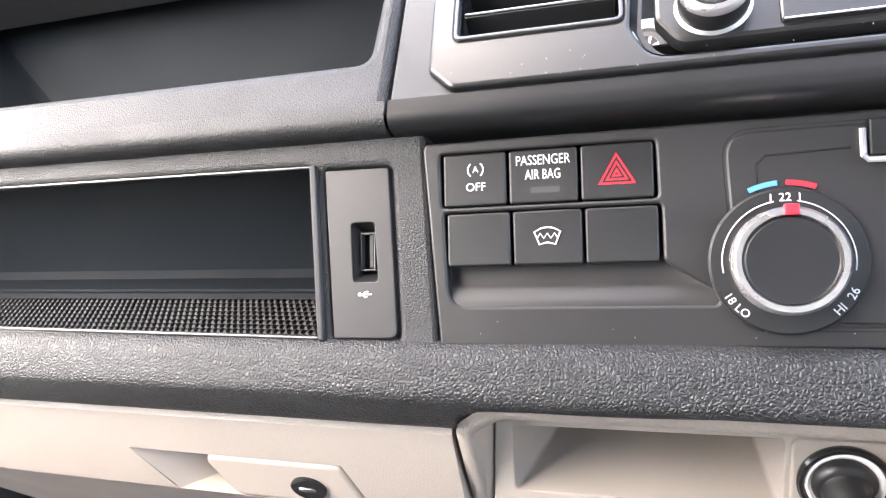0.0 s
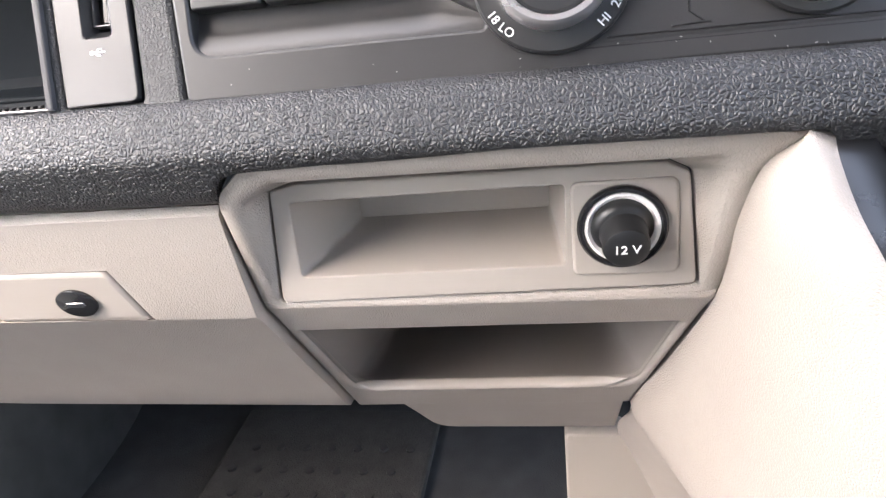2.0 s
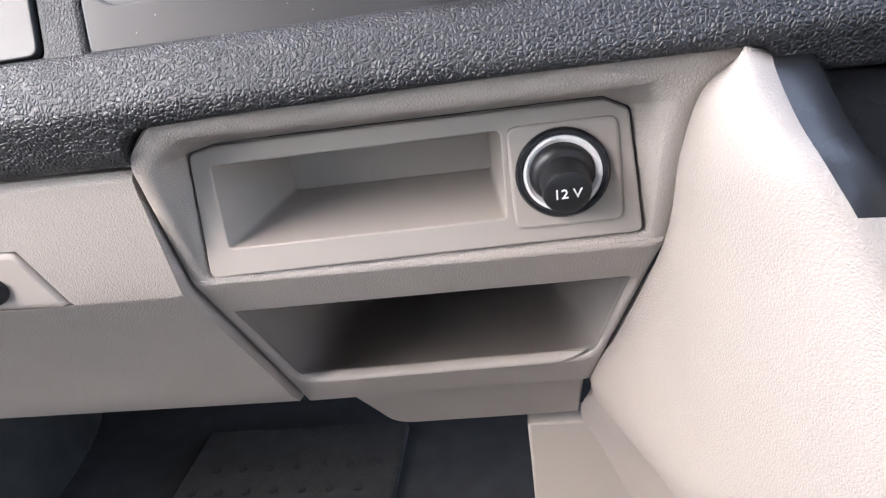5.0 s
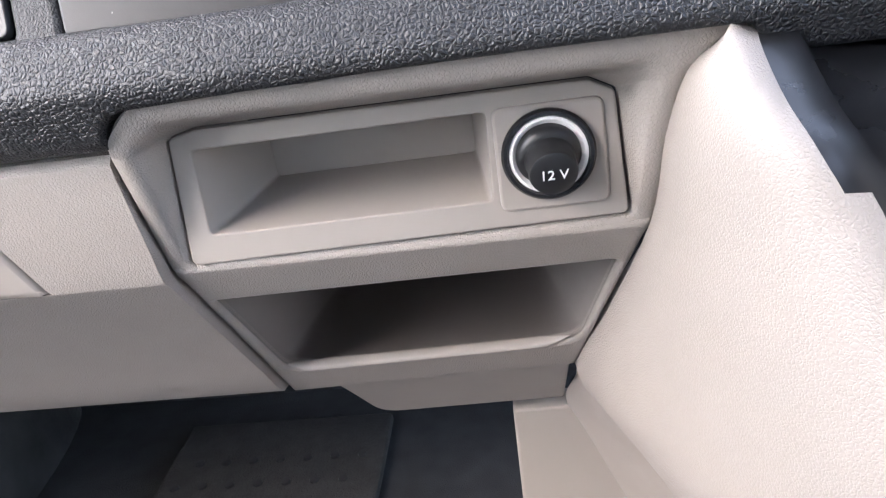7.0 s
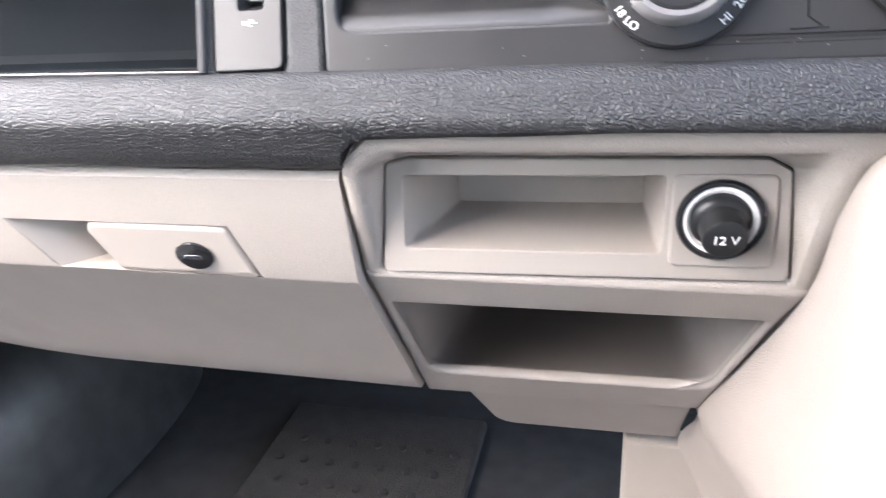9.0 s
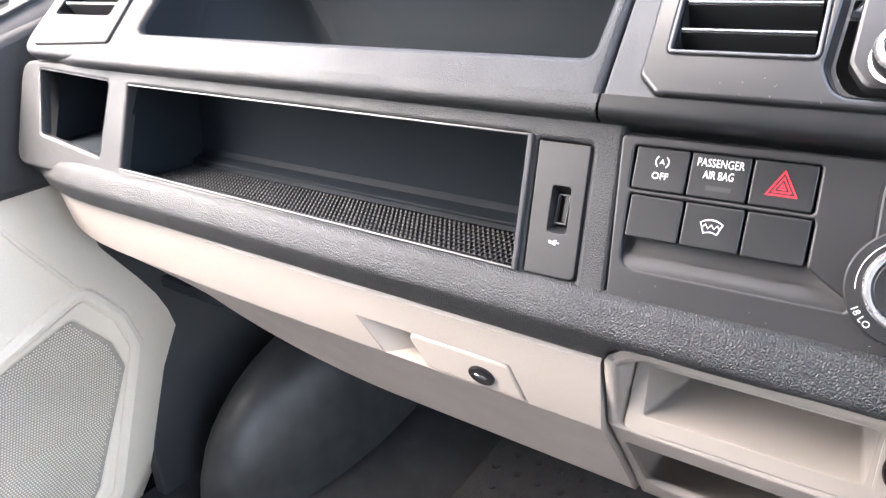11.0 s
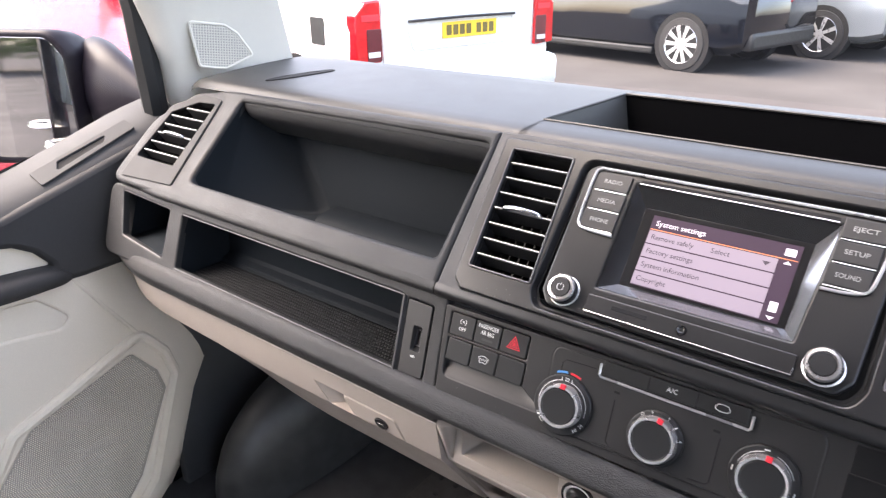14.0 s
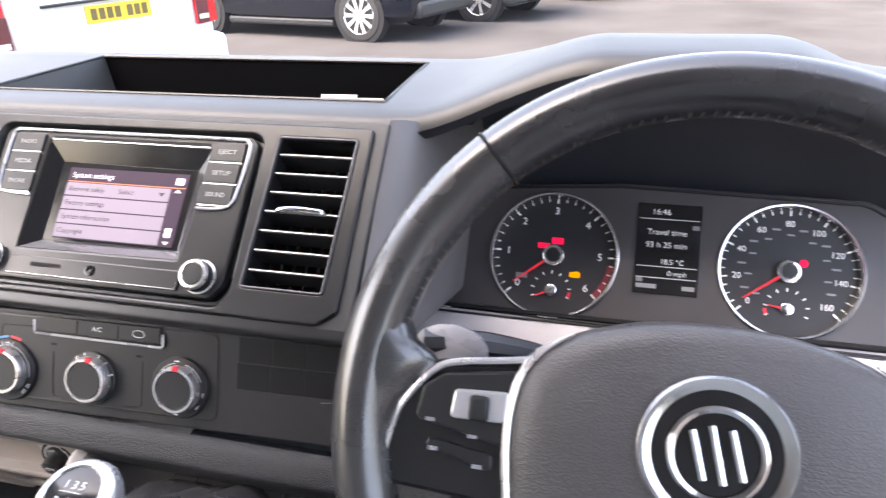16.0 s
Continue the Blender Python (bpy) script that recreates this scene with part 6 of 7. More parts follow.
sill = part("sill_strip", loft([[(-0.858 - s, y, z - 0.040), (-0.861 - s, y, z - 0.024), (-0.868 - s, y, z - 0.010), (-0.885 - s, y, z + 0.002), (-0.905 - s, y, z + 0.011), (-0.94 - s, y, z + 0.017)] for y, z, s in [(p[0], p[1], 0.05 * (0.30 - p[0])) for p in smooth_line([(0.45, 1.200, 0), (0.33, 1.174, 0), (0.22, 1.136, 0), (0.10, 1.100, 0), (-0.1, 1.083, 0), (-0.9, 1.075, 0)], 4)]]), SILL, door, "rounded grey door sill", sharp=60)
lid = part("sill_panel", plate([rpoly([(-0.080, -0.015), (0.080, -0.012), (0.080, 0.012), (-0.080, 0.016)], 0.004), rpoly([(-0.050, -0.006), (0.030, -0.005), (0.040, 0.005), (-0.040, 0.008)], 0.003)], 0.004, 0.001, top=0.005), surf("grey_sill_plastic", (0.052, 0.052, 0.053), 0.60, spec=0.22, grain=0.06, grain_scale=2400, bump=0.1), sill, "grey slotted sill panel", m=basis((-0.8905, 0.239, 1.1445), (0.045, 0.923, 0.34), (-0.86, 0.05, 0.5)))
part("sill_slot", plate([rrect(-0.056, -0.009, 0.046, 0.011, 0.003)], 0.002, 0, top=0.0025), HOLE, lid)
part("door_shell", loft([[(-0.935 - 0.05 * (0.42 - y), y, z) for z in (0.35, 0.6, 0.9, 1.10, zt)] for y, zt in ((0.50, 1.20), (0.3, 1.17), (0.1, 1.12), (-0.9, 1.07))]), BLACK_PAINT, door, "dark painted outer skin")
part("window_glass", loft([[(-0.93, 0.56, 1.20), (-0.93, 0.12, 1.12), (-0.985, -0.9, 1.07)], [(-0.80, 0.02, 1.80), (-0.80, -0.15, 1.84), (-0.84, -0.9, 1.84)]]), CLEAR, door, "clear side window").visible_shadow = False
part("window_frame", tube([(-0.925, 0.50, 1.19), (-0.885, 0.37, 1.40), (-0.80, 0.06, 1.80), (-0.80, -0.2, 1.85), (-0.84, -0.9, 1.85)], 0.020, 8), KEY, door, "black window frame")
part("division_bar", tube([(-0.895, 0.366, 1.17), (-0.888, 0.356, 1.34), (-0.88, 0.335, 1.50), (-0.84, 0.29, 1.62)], 0.020, 8), KEY, door, "black upright window bar")

# ---- windscreen pillar with tweeter grille ----
pillar = thing("windscreen_pillar", Matrix(), "pale cloth-grained windscreen pillar trim with a triangular tweeter grille", "pillar trim")
rows = []
for y, z, x in ((0.435, 1.19, -0.868), (0.425, 1.26, -0.862), (0.37, 1.42, -0.835), (0.12, 1.68, -0.775), (0.0, 1.88, -0.72)):
    rows.append([(x - 0.035, y - 0.045, z), (x - 0.010, y - 0.050, z), (x + 0.012, y - 0.02, z), (x + 0.034, y + 0.06, z - 0.004), (x + 0.060, y + 0.125, z - 0.01), (x + 0.068, y + 0.148, z - 0.012), (x + 0.045, y + 0.165, z - 0.015)])
part("pillar_skin", loft(rows), TRIM, pillar, "pale trim skin", sharp=70)
TW = basis((-0.8175, 0.4445, 1.283), (0.045, 0.083, -0.01), (-0.012, 0.0, 1))
tw = rpoly([(-0.030, -0.034), (0.012, -0.036), (0.056, -0.012), (0.030, 0.022), (0.010, 0.034), (-0.046, 0.036)], 0.008, 5)
tweeter = part("tweeter_grille", plate([tw, offset(tw, 0.004) if area2(tw) > 0 else offset(tw, -0.004)], 0.008, 0.002, top=0.008), TRIM, pillar, "pale meshed tweeter grille", m=TW)
part("grille_back", plate([tw], 0.004, 0.0, top=0.0035), surf("grille_shadow_grey", (0.28, 0.275, 0.26), 0.8, bump=0), tweeter)
for k in range(17):
    y = -0.032 + k * 0.0040
    xs_ = []
    for (xa, ya), (xb, yb) in zip(tw, tw[1:] + tw[:1]):
        if min(ya, yb) <= y < max(ya, yb):
            xs_.append(xa + (xb - xa) * (y - ya) / (yb - ya))
    if len(xs_) >= 2:
        part("grille_slat", box(min(xs_) + 0.004, y - 0.0008, 0.0045, max(xs_) - 0.004, y + 0.0008, 0.0070, 0), TRIM, tweeter)
for k in range(25):
    x = -0.042 + k * 0.0040
    ys_ = []
    for (xa, ya), (xb, yb) in zip(tw, tw[1:] + tw[:1]):
        if min(xa, xb) <= x < max(xa, xb):
            ys_.append(ya + (yb - ya) * (x - xa) / (xb - xa))
    if len(ys_) >= 2 and max(ys_) - min(ys_) > 0.010:
        part("grille_bar", box(x - 0.0009, min(ys_) + 0.004, 0.0045, x + 0.0009, max(ys_) - 0.004, 0.0068, 0), TRIM, tweeter)

# ---- door mirror ----
MIRROR = look((-1.150, 0.282, 1.190), (-0.562, -0.528, 1.244)) @ Matrix.Rotation(math.pi, 4, "Y")
mirror = thing("door_mirror", MIRROR, "black door mirror outside the passenger window reflecting the car park", "door mirror")
SHELL = surf("mirror_shell_purple_black", (0.011, 0.009, 0.014), 0.42, var=0.1, bump=0, spec=0.18)
mo = rpoly([(-0.10, -0.110), (0.062, -0.112), (0.080, -0.090), (0.078, 0.075), (0.055, 0.108), (-0.10, 0.112)], 0.03, 6)
rows = [[(x * s_ + sh, y * s_, -d) for x, y in mo] for s_, d, sh in ((0.93, -0.002, 0), (0.97, -0.004, 0), (1.03, 0.0, 0), (1.05, 0.02, 0.006), (1.00, 0.06, 0.014), (0.86, 0.10, 0.022), (0.62, 0.125, 0.03), (0.3, 0.14, 0.032))]
part("shell", loft(rows, True, True), SHELL, mirror, "dark gloss mirror shell", sharp=60, m=Matrix.Identity(4))
part("mirror_glass", plate([[(x * 0.93, y * 0.93) for x, y in mo]], 0.004, 0.0005, top=0.0030), plain("mirror_silver", (0.80, 0.80, 0.80), 0.015, 1.0), mirror, "mirror glass")
inv = MIRROR.inverted()
arm = []
for cx, cy, cz, hh, w in ((-1.125, 0.400, 1.190, 0.096, 0.050), (-1.085, 0.395, 1.192, 0.090, 0.048), (-1.03, 0.395, 1.192, 0.066, 0.038), (-0.985, 0.405, 1.188, 0.036, 0.030), (-0.93, 0.425, 1.180, 0.026, 0.026)):
    arm.append([inv @ Vector((cx - 0.5 * w * math.cos(a) * 0.4, cy + w * math.cos(a), cz + hh * math.sin(a))) for a in [2 * math.pi * k / 24 for k in range(24)]])
part("mirror_arm", loft(arm, True, True), SHELL, mirror, "dark wedge-shaped mirror foot", sharp=60)

# ---- cab floor, footwell ----
tagged(part("floor", box(-0.93, -1.4, 0.44, 0.95, 1.05, 0.46, 0), CARPET, None), "black carpeted cab floor", "floor", kind="structure")
fm = thing("floor_mat", Matrix(), "black rubber-studded carpet mat on the cab floor", "floor mat")
FM = surf("mat_felt", (0.026, 0.025, 0.025), 0.9, var=0.25, var_scale=40, grain=0.4, grain_scale=500, bump=1.0, dist=0.0015)
part("mat_sheet", box(-0.53, 0.05, 0.46, -0.25, 0.72, 0.475, 0.005), FM, fm, m=Matrix.Identity(4))
bm = bmesh.new()
for i in range(7):
    for j in range(14):
        x, y = -0.505 + 0.035 * i + (0.017 if j % 2 else 0), 0.12 + 0.04 * j
        lathe([(0.006, 0.0), (0.0055, 0.003), (0.0001, 0.004)], 8, bm, Matrix.Translation((x, y, 0.475)))
tagged(part("stud", bm, RUBBER, fm), kind="stuff")
fw = thing("footwell_lining", Matrix(), "black moulded footwell lining with a rounded wheel arch hump", "footwell lining")
rows = []
for k in range(13):
    ph = math.pi / 2 * k / 12
    rows.append([(-0.785 + 0.085 * math.cos(ph) ** 0.8 * math.cos(2 * math.pi * j / 32), 0.56 + 0.27 * math.cos(ph) * math.sin(2 * math.pi * j / 32), 0.46 + 0.225 * math.sin(ph) ** 0.8) for j in range(32)])
part("arch_hump", loft(rows, True), surf("black_moulded_liner", (0.030, 0.030, 0.030), 0.46, var=0.35, var_scale=30, grain=0.2, grain_scale=700, bump=0.4), fw, "rounded black hump", sharp=70)
part("bulkhead", box(-0.93, 0.80, 0.44, 0.95, 0.84, 1.10, 0.0), CARPET, fw, "black bulkhead lining")
part("side_lining", box(-0.925, 0.30, 0.44, -0.90, 0.82, 1.0, 0.004), surf("side_liner_plastic", (0.040, 0.041, 0.043), 0.6, var=0.2, var_scale=12, grain=0.2, grain_scale=700, bump=0.3), fw)
part("dash_underside", box(-0.83, 0.33, 0.815, -0.21, 0.80, 0.83, 0.002), BIN, fw)

# ---- cab shell ----
# roof, roof rails and rear wall are unseen, added to shape the cab's light
shell = thing("cab_shell", Matrix(), "van cab with an unseen grey roof and rear wall added to shape the light", "van cab", kind="structure")
part("roof", box(-0.90, -1.15, 1.90, 0.88, 0.12, 1.95, 0.01), surf("grey_unseen_roof", (0.34, 0.34, 0.33), 0.9, var=0.05, grain=0.1, grain_scale=900, bump=0.3), shell, "unseen grey roof added to shape the light")
# its grey is chosen to bounce light onto the dashboard's front
part("rear_wall", box(-0.97, -1.15, 0.44, 0.97, -1.10, 1.95, 0.01), surf("grey_bounce_wall", (0.30, 0.30, 0.29), 0.9, var=0.06, grain=0.1, grain_scale=900, bump=0.3), shell, "unseen grey rear wall added to bounce light forward")
side = part("outer_side", box(-1.03, -4.2, 0.40, -0.985, -0.92, 1.95, 0.01), BLACK_PAINT, shell, "dark painted van side")
part("outer_roof", box(-1.03, -4.2, 1.955, 0.98, -1.16, 1.99, 0.02), BLACK_PAINT, shell, "dark painted load bay roof")
part("outer_side", box(0.985, -4.2, 0.40, 1.03, -0.92, 1.95, 0.01), BLACK_PAINT, shell, "dark painted van side")
part("tail_panel", box(-0.98, -4.2, 0.40, 0.98, -4.16, 1.95, 0.01), BLACK_PAINT, shell, "dark painted tail")
part("bonnet", loft([[(x, y - 0.16 * (x / 0.95) ** 2, z) for y, z in ((1.24, 0.985), (1.5, 0.94), (1.8, 0.87), (1.98, 0.79), (2.06, 0.66), (2.08, 0.42))] for x in steps(-0.95, 0.95, 12)]), BLACK_PAINT, shell, "dark painted bonnet", sharp=60)
for y, z in ((-0.62, 0.99), (-1.25, 0.99)):
    part("door_pull", tube(smooth_line([(-0.985, y + 0.09, z), (-1.055, y + 0.06, z), (-1.06, y - 0.06, z), (-0.99, y - 0.09, z)], 4), 0.014, 8), CHROME, shell, "chrome outer door handle")
part("left_roof_rail", box(-0.90, -1.12, 1.84, -0.84, 0.0, 1.92, 0.01), TRIM, shell)
part("right_roof_rail", box(0.84, -1.12, 1.84, 0.90, 0.0, 1.92, 0.01), TRIM, shell)
part("right_pillar", tube([(0.88, 0.42, 1.2), (0.80, 0.0, 1.90)], 0.04, 10), TRIM, shell)
part("right_sill", box(0.90, -1.12, 0.40, 0.95, 0.9, 0.62, 0.01), GREY_BEIGE, shell, "pale door sill")
part("scuttle", box(-0.93, 1.04, 0.90, 0.95, 1.25, 1.02, 0.02), BLACK_PAINT, shell)
ws = part("windscreen", loft([[(x, 1.12 - 0.10 * (x / 0.85) ** 2, 1.165), (x * 0.93, 0.62 - 0.08 * (x / 0.85) ** 2, 1.53), (x * 0.86, 0.12, 1.92)] for x in steps(-0.85, 0.85, 10)]), CLEAR, None)
tagged(ws, "clear raked windscreen", "windscreen", kind="structure")
ws.visible_shadow = False
defr = thing("demister_slot", Matrix(), "narrow black demister slot in the dashboard top", "demister slot")
oval = [(-0.634 + 0.052 * math.cos(a) * 0.40 + 0.009 * math.sin(a), 0.450 + 0.052 * math.cos(a) * 0.92 - 0.005 * math.sin(a)) for a in [2 * math.pi * k / 32 for k in range(32)]]
bm = loft([[(x, y, pad_z(x, y) - 0.004) for x, y in oval], [(x, y, pad_z(x, y) + 0.0012) for x, y in oval], [(-0.634 + (x + 0.634) * 0.9, 0.450 + (y - 0.450) * 0.96, pad_z(x, y) + 0.0014) for x, y in oval]], True)
bm.faces.new([bm.verts.new((-0.634 + (x + 0.634) * 0.9, 0.450 + (y - 0.450) * 0.96, pad_z(x, y) + 0.0010)) for x, y in oval])
part("slot", bm, HOLE, defr)


# ---- vehicles ----
def wheel_parts(parent, x, y, rad, side, n=10):
    m = Matrix.Translation((x, y, rad)) @ Matrix.Rotation(radians(-90 * side), 4, "X")
    w = part("wheel", lathe([(rad * 0.70, -0.10), (rad * 0.93, -0.10), (rad, -0.07), (rad, 0.07), (rad * 0.94, 0.10), (rad * 0.72, 0.105), (rad * 0.70, 0.09)], 40, caps=False), RUBBER, parent, "black tyre with an alloy rim", m=m)
    part("rim", lathe([(rad * 0.72, 0.098), (rad * 0.70, 0.106), (rad * 0.66, 0.09), (rad * 0.64, 0.03)], 40, caps=False), CHROME, w, "alloy rim")
    part("rim_back", lathe([(rad * 0.65, 0.03), (0.001, 0.03)], 32), HOLE, w)
    part("hub", lathe([(rad * 0.17, 0.03), (rad * 0.17, 0.095), (0.001, 0.10)], 20), SILVER, w)
    for k in range(n):
        a = 2 * math.pi * k / n
        bm = bmesh.new()
        pts = [(rad * 0.12, -0.020), (rad * 0.68, -0.032), (rad * 0.68, 0.026), (rad * 0.12, 0.020)]
        plate([pts], 0.03, 0.004, top=0.094, bm=bm, m=Matrix.Rotation(a, 4, "Z"))
        part("spoke", bm, SILVER, w)
    return w


def car(name, label, paint, m, length=4.6, width=1.82, height=1.62, rad=0.335, base=2.75, tail=0.85, category="car", wheel_kind=10):
    """A parked car; its rear axle lies over the origin and it faces +x."""
    c = thing(name, m, label, category, "parked cars")
    w, x0, x1 = width / 2, -tail, length - tail

    def ring(x, zlo, belt, roof, wb, wr):
        return [(x, -wb * 0.86, zlo), (x, -wb, zlo + 0.10), (x, -wb, (zlo + belt) / 2), (x, -wb * 0.985, belt), (x, -wr, roof - 0.06), (x, -wr * 0.85, roof), (x, 0, roof + 0.015), (x, wr * 0.85, roof), (x, wr, roof - 0.06), (x, wb * 0.985, belt), (x, wb, (zlo + belt) / 2), (x, wb, zlo + 0.10), (x, wb * 0.86, zlo), (x, 0, zlo)]

    belt = height * 0.60
    st = [(x0, 0.42, belt - 0.06, belt - 0.02, w * 0.86, w * 0.80), (x0 + 0.06, 0.30, belt, belt + 0.06, w * 0.95, w * 0.84), (x0 + 0.30, 0.24, belt, height - 0.12, w, w * 0.80), (x0 + 0.7, 0.22, belt, height - 0.02, w, w * 0.80), (x0 + 1.9, 0.20, belt - 0.01, height, w, w * 0.81), (x1 - 1.75, 0.20, belt - 0.03, height - 0.06, w, w * 0.78), (x1 - 1.0, 0.22, belt - 0.06, belt + 0.05, w, w * 0.85), (x1 - 0.35, 0.24, belt - 0.12, belt - 0.06, w * 0.97, w * 0.80), (x1, 0.32, belt - 0.28, belt - 0.26, w * 0.80, w * 0.6)]
    part("body", loft([ring(*s) for s in st], True, True), paint, c, sharp=40)
    part("sill", box(rad + 0.1, -w + 0.01, 0.17, base - rad - 0.1, w - 0.01, 0.27, 0.03), KEY, c, "black lower sill")
    for sgn in (-1, 1):
        bm = bmesh.new()
        loft([[(x, sgn * (w * 0.998 + 0.002), belt + 0.02), (x + 0.02, sgn * (w * (0.985 - 0.155) + 0.012), height - 0.10)] for x in (x0 + 0.45, x0 + 1.4, x0 + 2.2, x1 - 1.45)], bm=bm)
        part("side_window", bm, CAR_GLASS, c, "dark side glass")
        for x in (0, base):
            part("wheel_arch", lathe([(rad * 1.16, -0.16), (rad * 1.16, 0.006), (0.001, 0.006)], 32), HOLE, c, m=Matrix.Translation((x, sgn * w, rad)) @ Matrix.Rotation(radians(-90 * sgn), 4, "X"))
            wheel_parts(c, x, sgn * (w - 0.085), rad, sgn, wheel_kind)
        part("tail_lamp", box(x0 - 0.005, sgn * w * 0.62 - 0.12, belt + 0.02, x0 + 0.24, sgn * w * 0.80 + 0.06, belt + 0.26, 0.03), LAMP_RED, c, "red tail lamp")
        part("reflector", box(x0 - 0.02, sgn * w * 0.66 - 0.13, 0.44, x0 + 0.12, sgn * w * 0.66 + 0.13, 0.475, 0.008), LAMP_RED, c, "red bumper reflector")
    part("rear_bumper", box(x0 - 0.03, -w * 0.88, 0.30, x0 + 0.15, w * 0.88, 0.52, 0.05), KEY, c, "black rear bumper")
    return c


HEAD = 166.7  # all the parked cars face the same way
car("estate_car", "dark blue-black car parked in a row with alloy wheels", BLACK_PAINT, pose(-2.80, 9.64, 0, 0, 0, HEAD), wheel_kind=10)
car("grey_car", "silver-grey car parked beyond the dark car", GREY_PAINT, pose(-1.62, 11.76, 0, 0, 0, HEAD), wheel_kind=7)
car("grey_car", "silver-grey car parked at the far end of the row", GREY_PAINT, pose(-0.30, 15.0, 0, 0, 0, HEAD), wheel_kind=7)
red = car("red_car", "red hatchback parked facing the passenger door", RED_PAINT, pose(-6.3, 2.1, 0, 0, 0, -21), height=1.60, length=4.2)
for sgn in (-1, 1):
    lamp = part("headlamp", box(3.06, sgn * 0.66 - 0.16, 0.74, 3.34, sgn * 0.66 + 0.16, 0.90, 0.05), plain("lamp_lens", (0.55, 0.56, 0.58), 0.08), red, "clear headlamp")
    part("lamp_bowl", lathe([(0.055, 0.0), (0.05, 0.01), (0.02, 0.004), (0.0001, 0.004)], 24), CHROME, lamp, m=Matrix.Translation((3.342, sgn * 0.66, 0.82)) @ Matrix.Rotation(radians(90), 4, "Y"))
part("front_bumper", box(3.05, -0.78, 0.30, 3.40, 0.78, 0.62, 0.08), RED_PAINT, red, "red front bumper")
part("grille", box(3.30, -0.45, 0.62, 3.385, 0.45, 0.76, 0.02), KEY, red, "black front grille")
fp = part("number_plate", box(3.395, -0.26, 0.44, 3.415, 0.26, 0.55, 0.004), plain("white_plate", (0.75, 0.75, 0.72), 0.4), red, "white number plate with dark bars")
for k in range(7):
    y = -0.225 + 0.060 * k + (0.03 if k > 3 else 0)
    part("plate_bar", box(3.413, y, 0.46, 3.4175, y + 0.045, 0.53, 0), KEY, fp)
car("grey_car", "grey car standing behind, seen in the door mirror", GREY_PAINT, pose(-4.2, -9.5, 0, 0, 0, 80))
car("white_car", "white car standing far behind, seen in the door mirror", WHITE_PAINT, pose(-6.4, -15.0, 0, 0, 0, 80))

# white van, tail towards the camera
van = thing("white_van", pose(-2.93, 3.96, 0, 0, 0, HEAD + 0.3), "white panel van seen from behind with red tail lamps", "van", "parked cars")
W = 0.945


def van_ring(x, zlo, inset, top):
    pts = rpoly([(-W + inset, zlo), (W - inset, zlo), (W - inset + 0.0, 0.95), (W - inset - 0.13, top), (-W + inset + 0.13, top), (-W + inset, 0.95)], [0.05, 0.05, 0.5, 0.16, 0.16, 0.5], 5)
    return [(x, y, z) for y, z in pts]


part("body", loft([van_ring(0.0, 0.46, 0.05, 1.90), van_ring(0.04, 0.42, 0.012, 1.94), van_ring(0.12, 0.40, 0.0, 1.96), van_ring(3.4, 0.38, 0.0, 1.97), van_ring(4.3, 0.40, 0.04, 1.3), van_ring(4.9, 0.45, 0.2, 1.0)], True, True), WHITE_PAINT, van, sharp=40)
part("tailgate", plate([rpoly([(-0.70, 0.66), (0.70, 0.66), (0.72, 1.0), (0.64, 1.88), (-0.64, 1.88), (-0.72, 1.0)], 0.05, 5)], 0.03, 0.012, top=0.012), WHITE_PAINT, van, "white tailgate", m=basis((0, 0, 0), (0, -1, 0), (0, 0, 1)))
part("rear_window", plate([rpoly([(-0.60, 1.28), (0.60, 1.28), (0.55, 1.80), (-0.55, 1.80)], 0.06, 5)], 0.01, 0.004, top=0.017), CAR_GLASS, van, "dark rear window", m=basis((0, 0, 0), (0, -1, 0), (0, 0, 1)))
part("bumper", loft([[(-0.10 + ox, sgn_y, z) for sgn_y in steps(-W + 0.03, W - 0.03, 12)] for ox, z in ((0.10, 0.68), (0.02, 0.665), (0.0, 0.63), (0.0, 0.48), (0.03, 0.42), (0.12, 0.40))]), WHITE_PAINT, van, "white rear bumper", sharp=50)
part("bumper_corner", box(-0.08, -W + 0.0, 0.42, 0.25, -W + 0.06, 0.66, 0.025), WHITE_PAINT, van)
part("bumper_corner", box(-0.08, W - 0.06, 0.42, 0.25, W - 0.0, 0.66, 0.025), WHITE_PAINT, van)
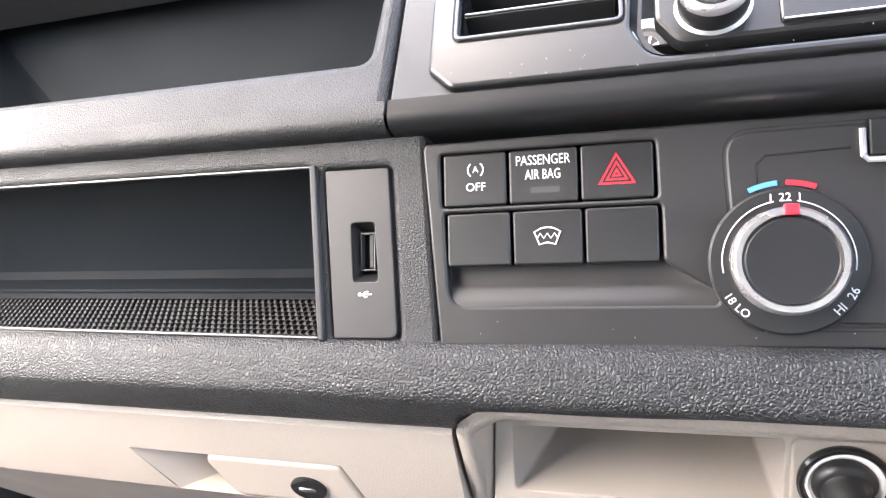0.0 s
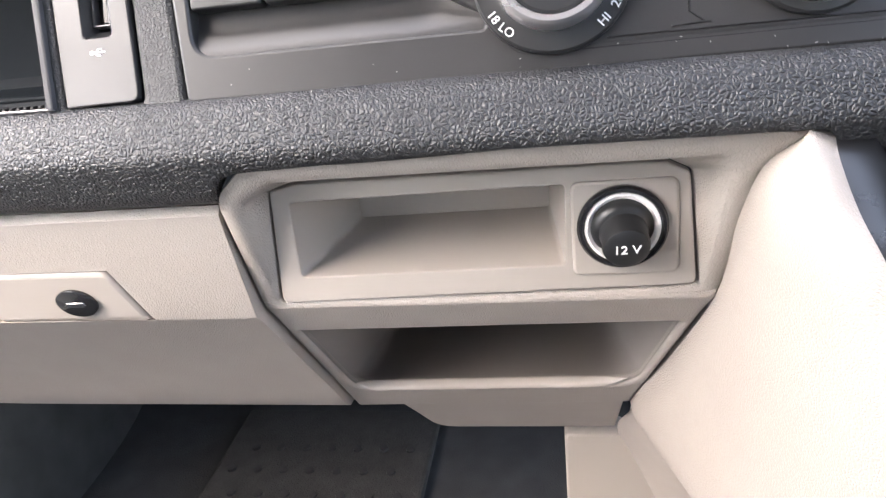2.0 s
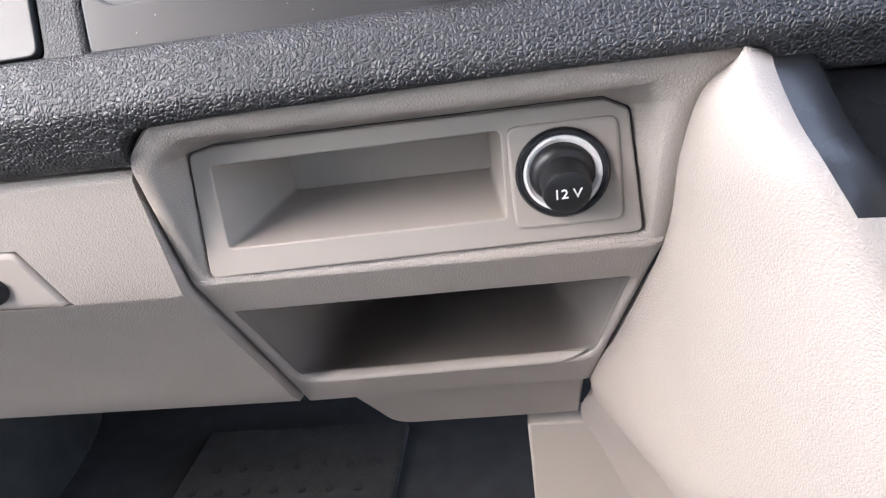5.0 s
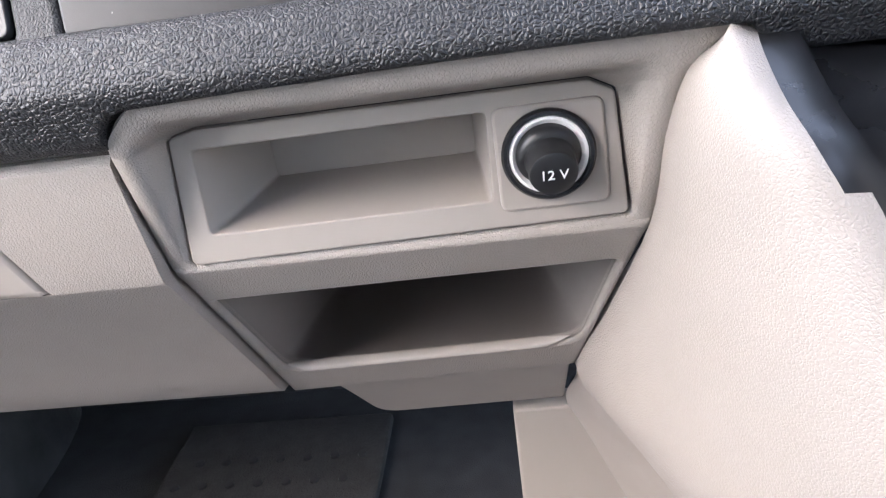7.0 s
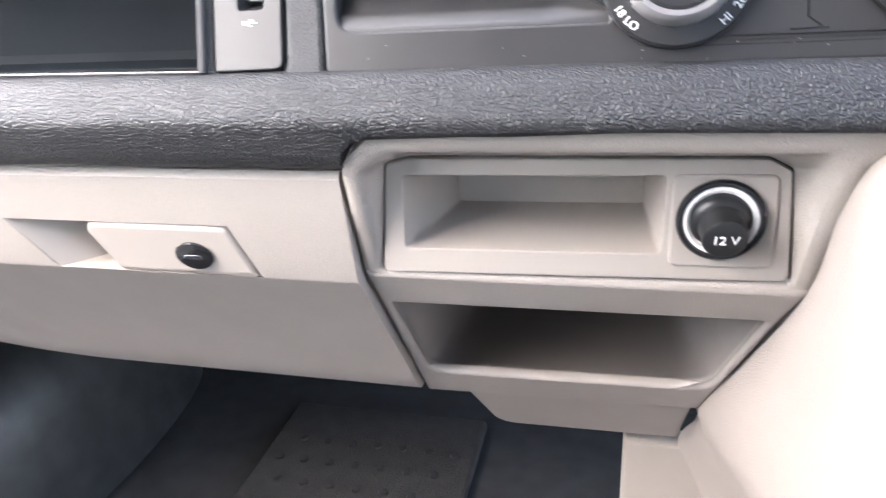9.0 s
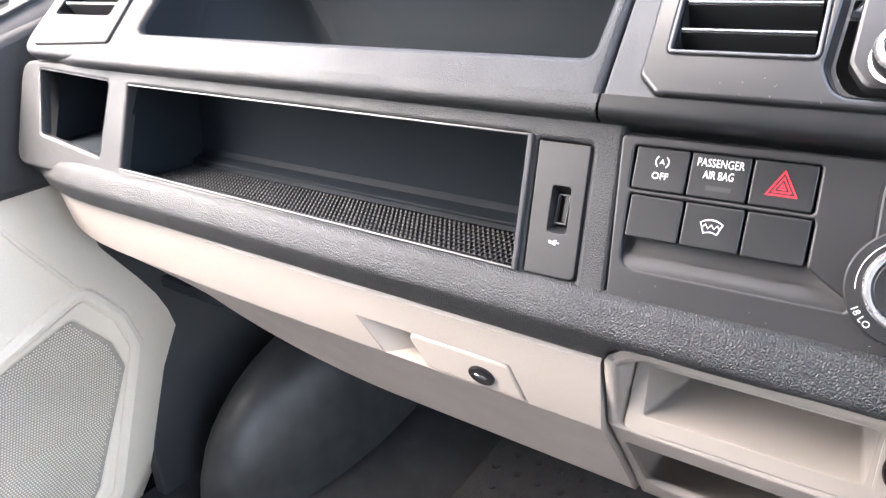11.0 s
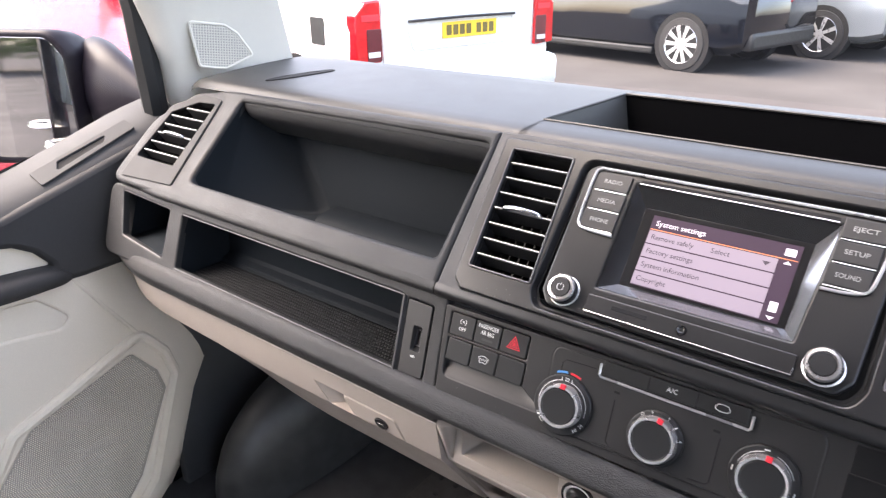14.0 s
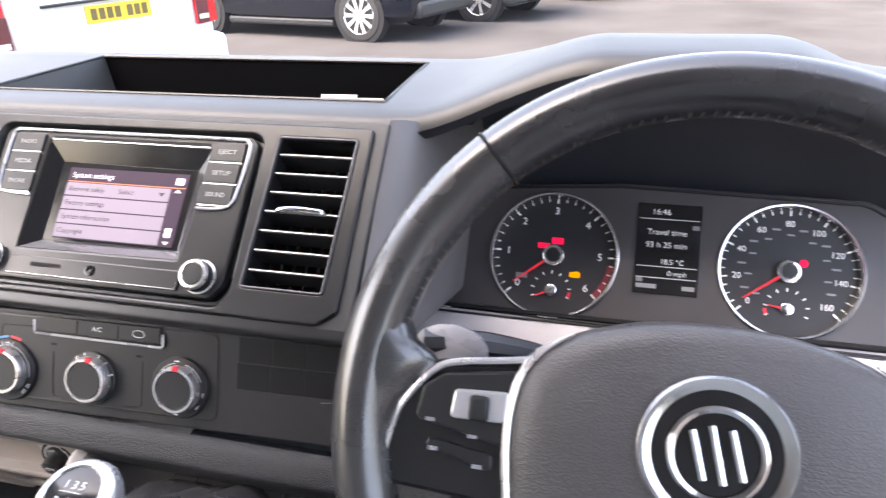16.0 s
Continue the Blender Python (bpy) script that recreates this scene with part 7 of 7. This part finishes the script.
for sgn in (-1, 1):
    lp = rpoly([(0.0, 0.75), (0.205, 0.76), (0.200, 1.06), (0.12, 1.14), (0.0, 1.15)], 0.02, 5)
    lp = [((W - 0.215 + x) * -sgn, z) for x, z in lp]
    lamp = part("tail_lamp", plate([lp], 0.10, 0.012, top=0.030), LAMP_RED, van, "red and smoked tail lamp", m=basis((0, 0, 0), (0, -1, 0), (0, 0, 1)))
    part("smoked_lens", plate([rrect(min(-sgn * (W - 0.10), -sgn * (W - 0.215)), 0.76, max(-sgn * (W - 0.10), -sgn * (W - 0.215)), 0.97, 0.015)], 0.004, 0.002, top=0.034), LAMP_DARK, lamp, "smoked lens")
    part("reverse_lens", plate([rrect(min(-sgn * (W - 0.105), -sgn * (W - 0.20)), 0.79, max(-sgn * (W - 0.105), -sgn * (W - 0.20)), 0.825, 0.006)], 0.004, 0.001, top=0.037), plain("reverse_lens_white", (0.6, 0.55, 0.55), 0.15), lamp, "clear reverse lens")
    part("light_bar", plate([rrect(min(-sgn * (W - 0.06), -sgn * (W - 0.20)), 1.02, max(-sgn * (W - 0.06), -sgn * (W - 0.20)), 1.06, 0.008)], 0.004, 0.001, top=0.037), plain("bright_red_lens", (0.85, 0.05, 0.06), 0.12), lamp, "bright red light bar")
    for x in (0.78, 3.9):
        part("wheel_arch", lathe([(0.40, -0.2), (0.40, 0.006), (0.001, 0.006)], 32), HOLE, van, m=Matrix.Translation((x, sgn * W, 0.36)) @ Matrix.Rotation(radians(-90 * sgn), 4, "X"))
        wheel_parts(van, x, sgn * (W - 0.07), 0.34, sgn, 8)
NP = basis((0, 0, 0), (0, -1, 0), (0, 0, 1))
npl = part("number_plate", plate([rrect(-0.20, 0.865, 0.32, 0.975, 0.01)], 0.006, 0.002, top=0.020), PLATE, van, "yellow number plate with dark bars", m=NP)
for k in range(7):
    x = -0.165 + 0.062 * k + (0.035 if k > 3 else 0)
    part("plate_bar", plate([rrect(x, 0.885, x + 0.046, 0.955, 0.004)], 0.001, 0, top=0.0215), surf("plate_ink", (0.12, 0.09, 0.02), 0.5, bump=0) if k == 0 else bpy.data.materials["plate_ink"], npl)
part("plate_recess", plate([rpoly([(-0.46, 0.80), (0.46, 0.80), (0.52, 1.0), (-0.52, 1.0)], 0.04, 5), rpoly([(-0.44, 0.815), (0.44, 0.815), (0.50, 0.985), (-0.50, 0.985)], 0.035, 5)], 0.006, 0.003, top=0.018), WHITE_PAINT, van, m=NP)
part("handle_strip", tube([(-0.028, -0.5, 1.0), (-0.034, 0.0, 1.006), (-0.028, 0.5, 1.0)], 0.010, 6), KEY, van, "dark handle strip")
part("fuel_flap", plate([rrect(0.42, 0.85, 0.60, 1.03, 0.01)], 0.003, 0.001, top=0.006), surf("grey_flap", (0.035, 0.038, 0.038), 0.8, spec=0.1, bump=0), van, "grey square flap", m=basis((0, W, 0), (-1, 0, 0), (0, 0, 1)) @ Matrix.Translation((-0.94, 0, 0)))

# trees behind the car park, seen in the mirror
LEAF = surf("green_foliage", (0.07, 0.12, 0.03), 0.7, var=0.4, var_scale=2.0, bump=0)
BARK = surf("tree_bark", (0.10, 0.075, 0.05), 0.9, var=0.3, bump=0.5, grain_scale=60, dist=0.02)
rnd = random.Random(4)
for i, (x, y) in enumerate(((-14, -34), (-9, -37), (-4.5, -33), (0, -38), (-19, -36), (-24, -31), (-6.8, -35), (-11.5, -36), (-2, -36), (3, -36))):
    t = thing("tree", Matrix.Translation((x, y, 0)), "leafy green tree beyond the car park", "tree", "trees beyond the car park")
    part("trunk", tube([(0, 0, 0), (0.1, 0.05, 1.6), (0.0, 0.1, 3.4)], [0.22, 0.16, 0.08], 8), BARK, t, "brown trunk")
    for k in range(5):
        a = 2 * math.pi * k / 5
        part("limb", tube([(0.05, 0.05, 1.8 + 0.2 * k), (0.8 * math.cos(a), 0.8 * math.sin(a), 3.0 + 0.2 * k)], [0.07, 0.03], 6), BARK, t)
    bm = bmesh.new()
    for k in range(1500):
        u = Vector((rnd.gauss(0, 1), rnd.gauss(0, 1), rnd.gauss(0, 0.9))).normalized() * (rnd.random() ** 0.4) * 2.6
        p = Vector((u.x * 1.2, u.y, 2.9 + u.z * 0.95))
        d = Vector((rnd.gauss(0, 1), rnd.gauss(0, 1), rnd.gauss(0, 1))).normalized() * 0.20
        e = d.orthogonal().normalized() * 0.14
        bm.faces.new([bm.verts.new(q) for q in (p - d, p + e, p + d, p - e)])
    tagged(part("crown", bm, LEAF, t, "loose leafy crown"), kind="stuff")

# ---- paper left in the dashboard tray ----
slip = thing("paper_slip", pose(0.165, 0.4215, 1.2062, 78, 0, 4), "folded white paper slip lying in the dashboard tray", "paper slip")
part("front_leaf", box(-0.010, 0.0, -0.0006, 0.042, 0.042, 0.0, 0.0), WHITE_INK, slip, "white folded leaf", m=Matrix.Identity(4))
part("back_leaf", box(-0.018, 0.0, 0.0, 0.016, 0.045, 0.0006, 0.0), WHITE_INK, slip, m=Matrix.Rotation(radians(-7), 4, "X"))

# ---- dust ----
rnd = random.Random(11)
dust = thing("dust", Matrix(), "pale dust specks and lint on the dashboard plastic", "dust", kind="stuff")
bm = bmesh.new()
for k in range(90):
    fr, x, y, lift = rnd.choice(((UPPER, rnd.uniform(-0.2, 0.2), rnd.uniform(-0.148, -0.138), 0.0034), (LOWER, rnd.uniform(-0.19, 0.22), rnd.uniform(0.0, 0.014), 0.0012), (LOWER, rnd.uniform(-0.19, 0.2), rnd.uniform(0.0, 0.010), 0.0012), (UPPER, rnd.uniform(-0.2, 0.12), rnd.uniform(-0.146, -0.13), 0.0034)))
    r, a = rnd.uniform(0.0001, 0.00026), rnd.uniform(0, 3.14)
    q = [fr @ Vector((x + r * s * math.cos(a + b), y + r * s * math.sin(a + b), lift)) for b, s in ((0, rnd.uniform(1, 3)), (1.57, 0.8), (3.14, rnd.uniform(1, 2.5)), (4.71, 0.8))]
    bm.faces.new([bm.verts.new(p) for p in q])
tagged(part("speck", bm, plain("pale_dust", (0.30, 0.29, 0.28), 0.9), dust), kind="stuff")
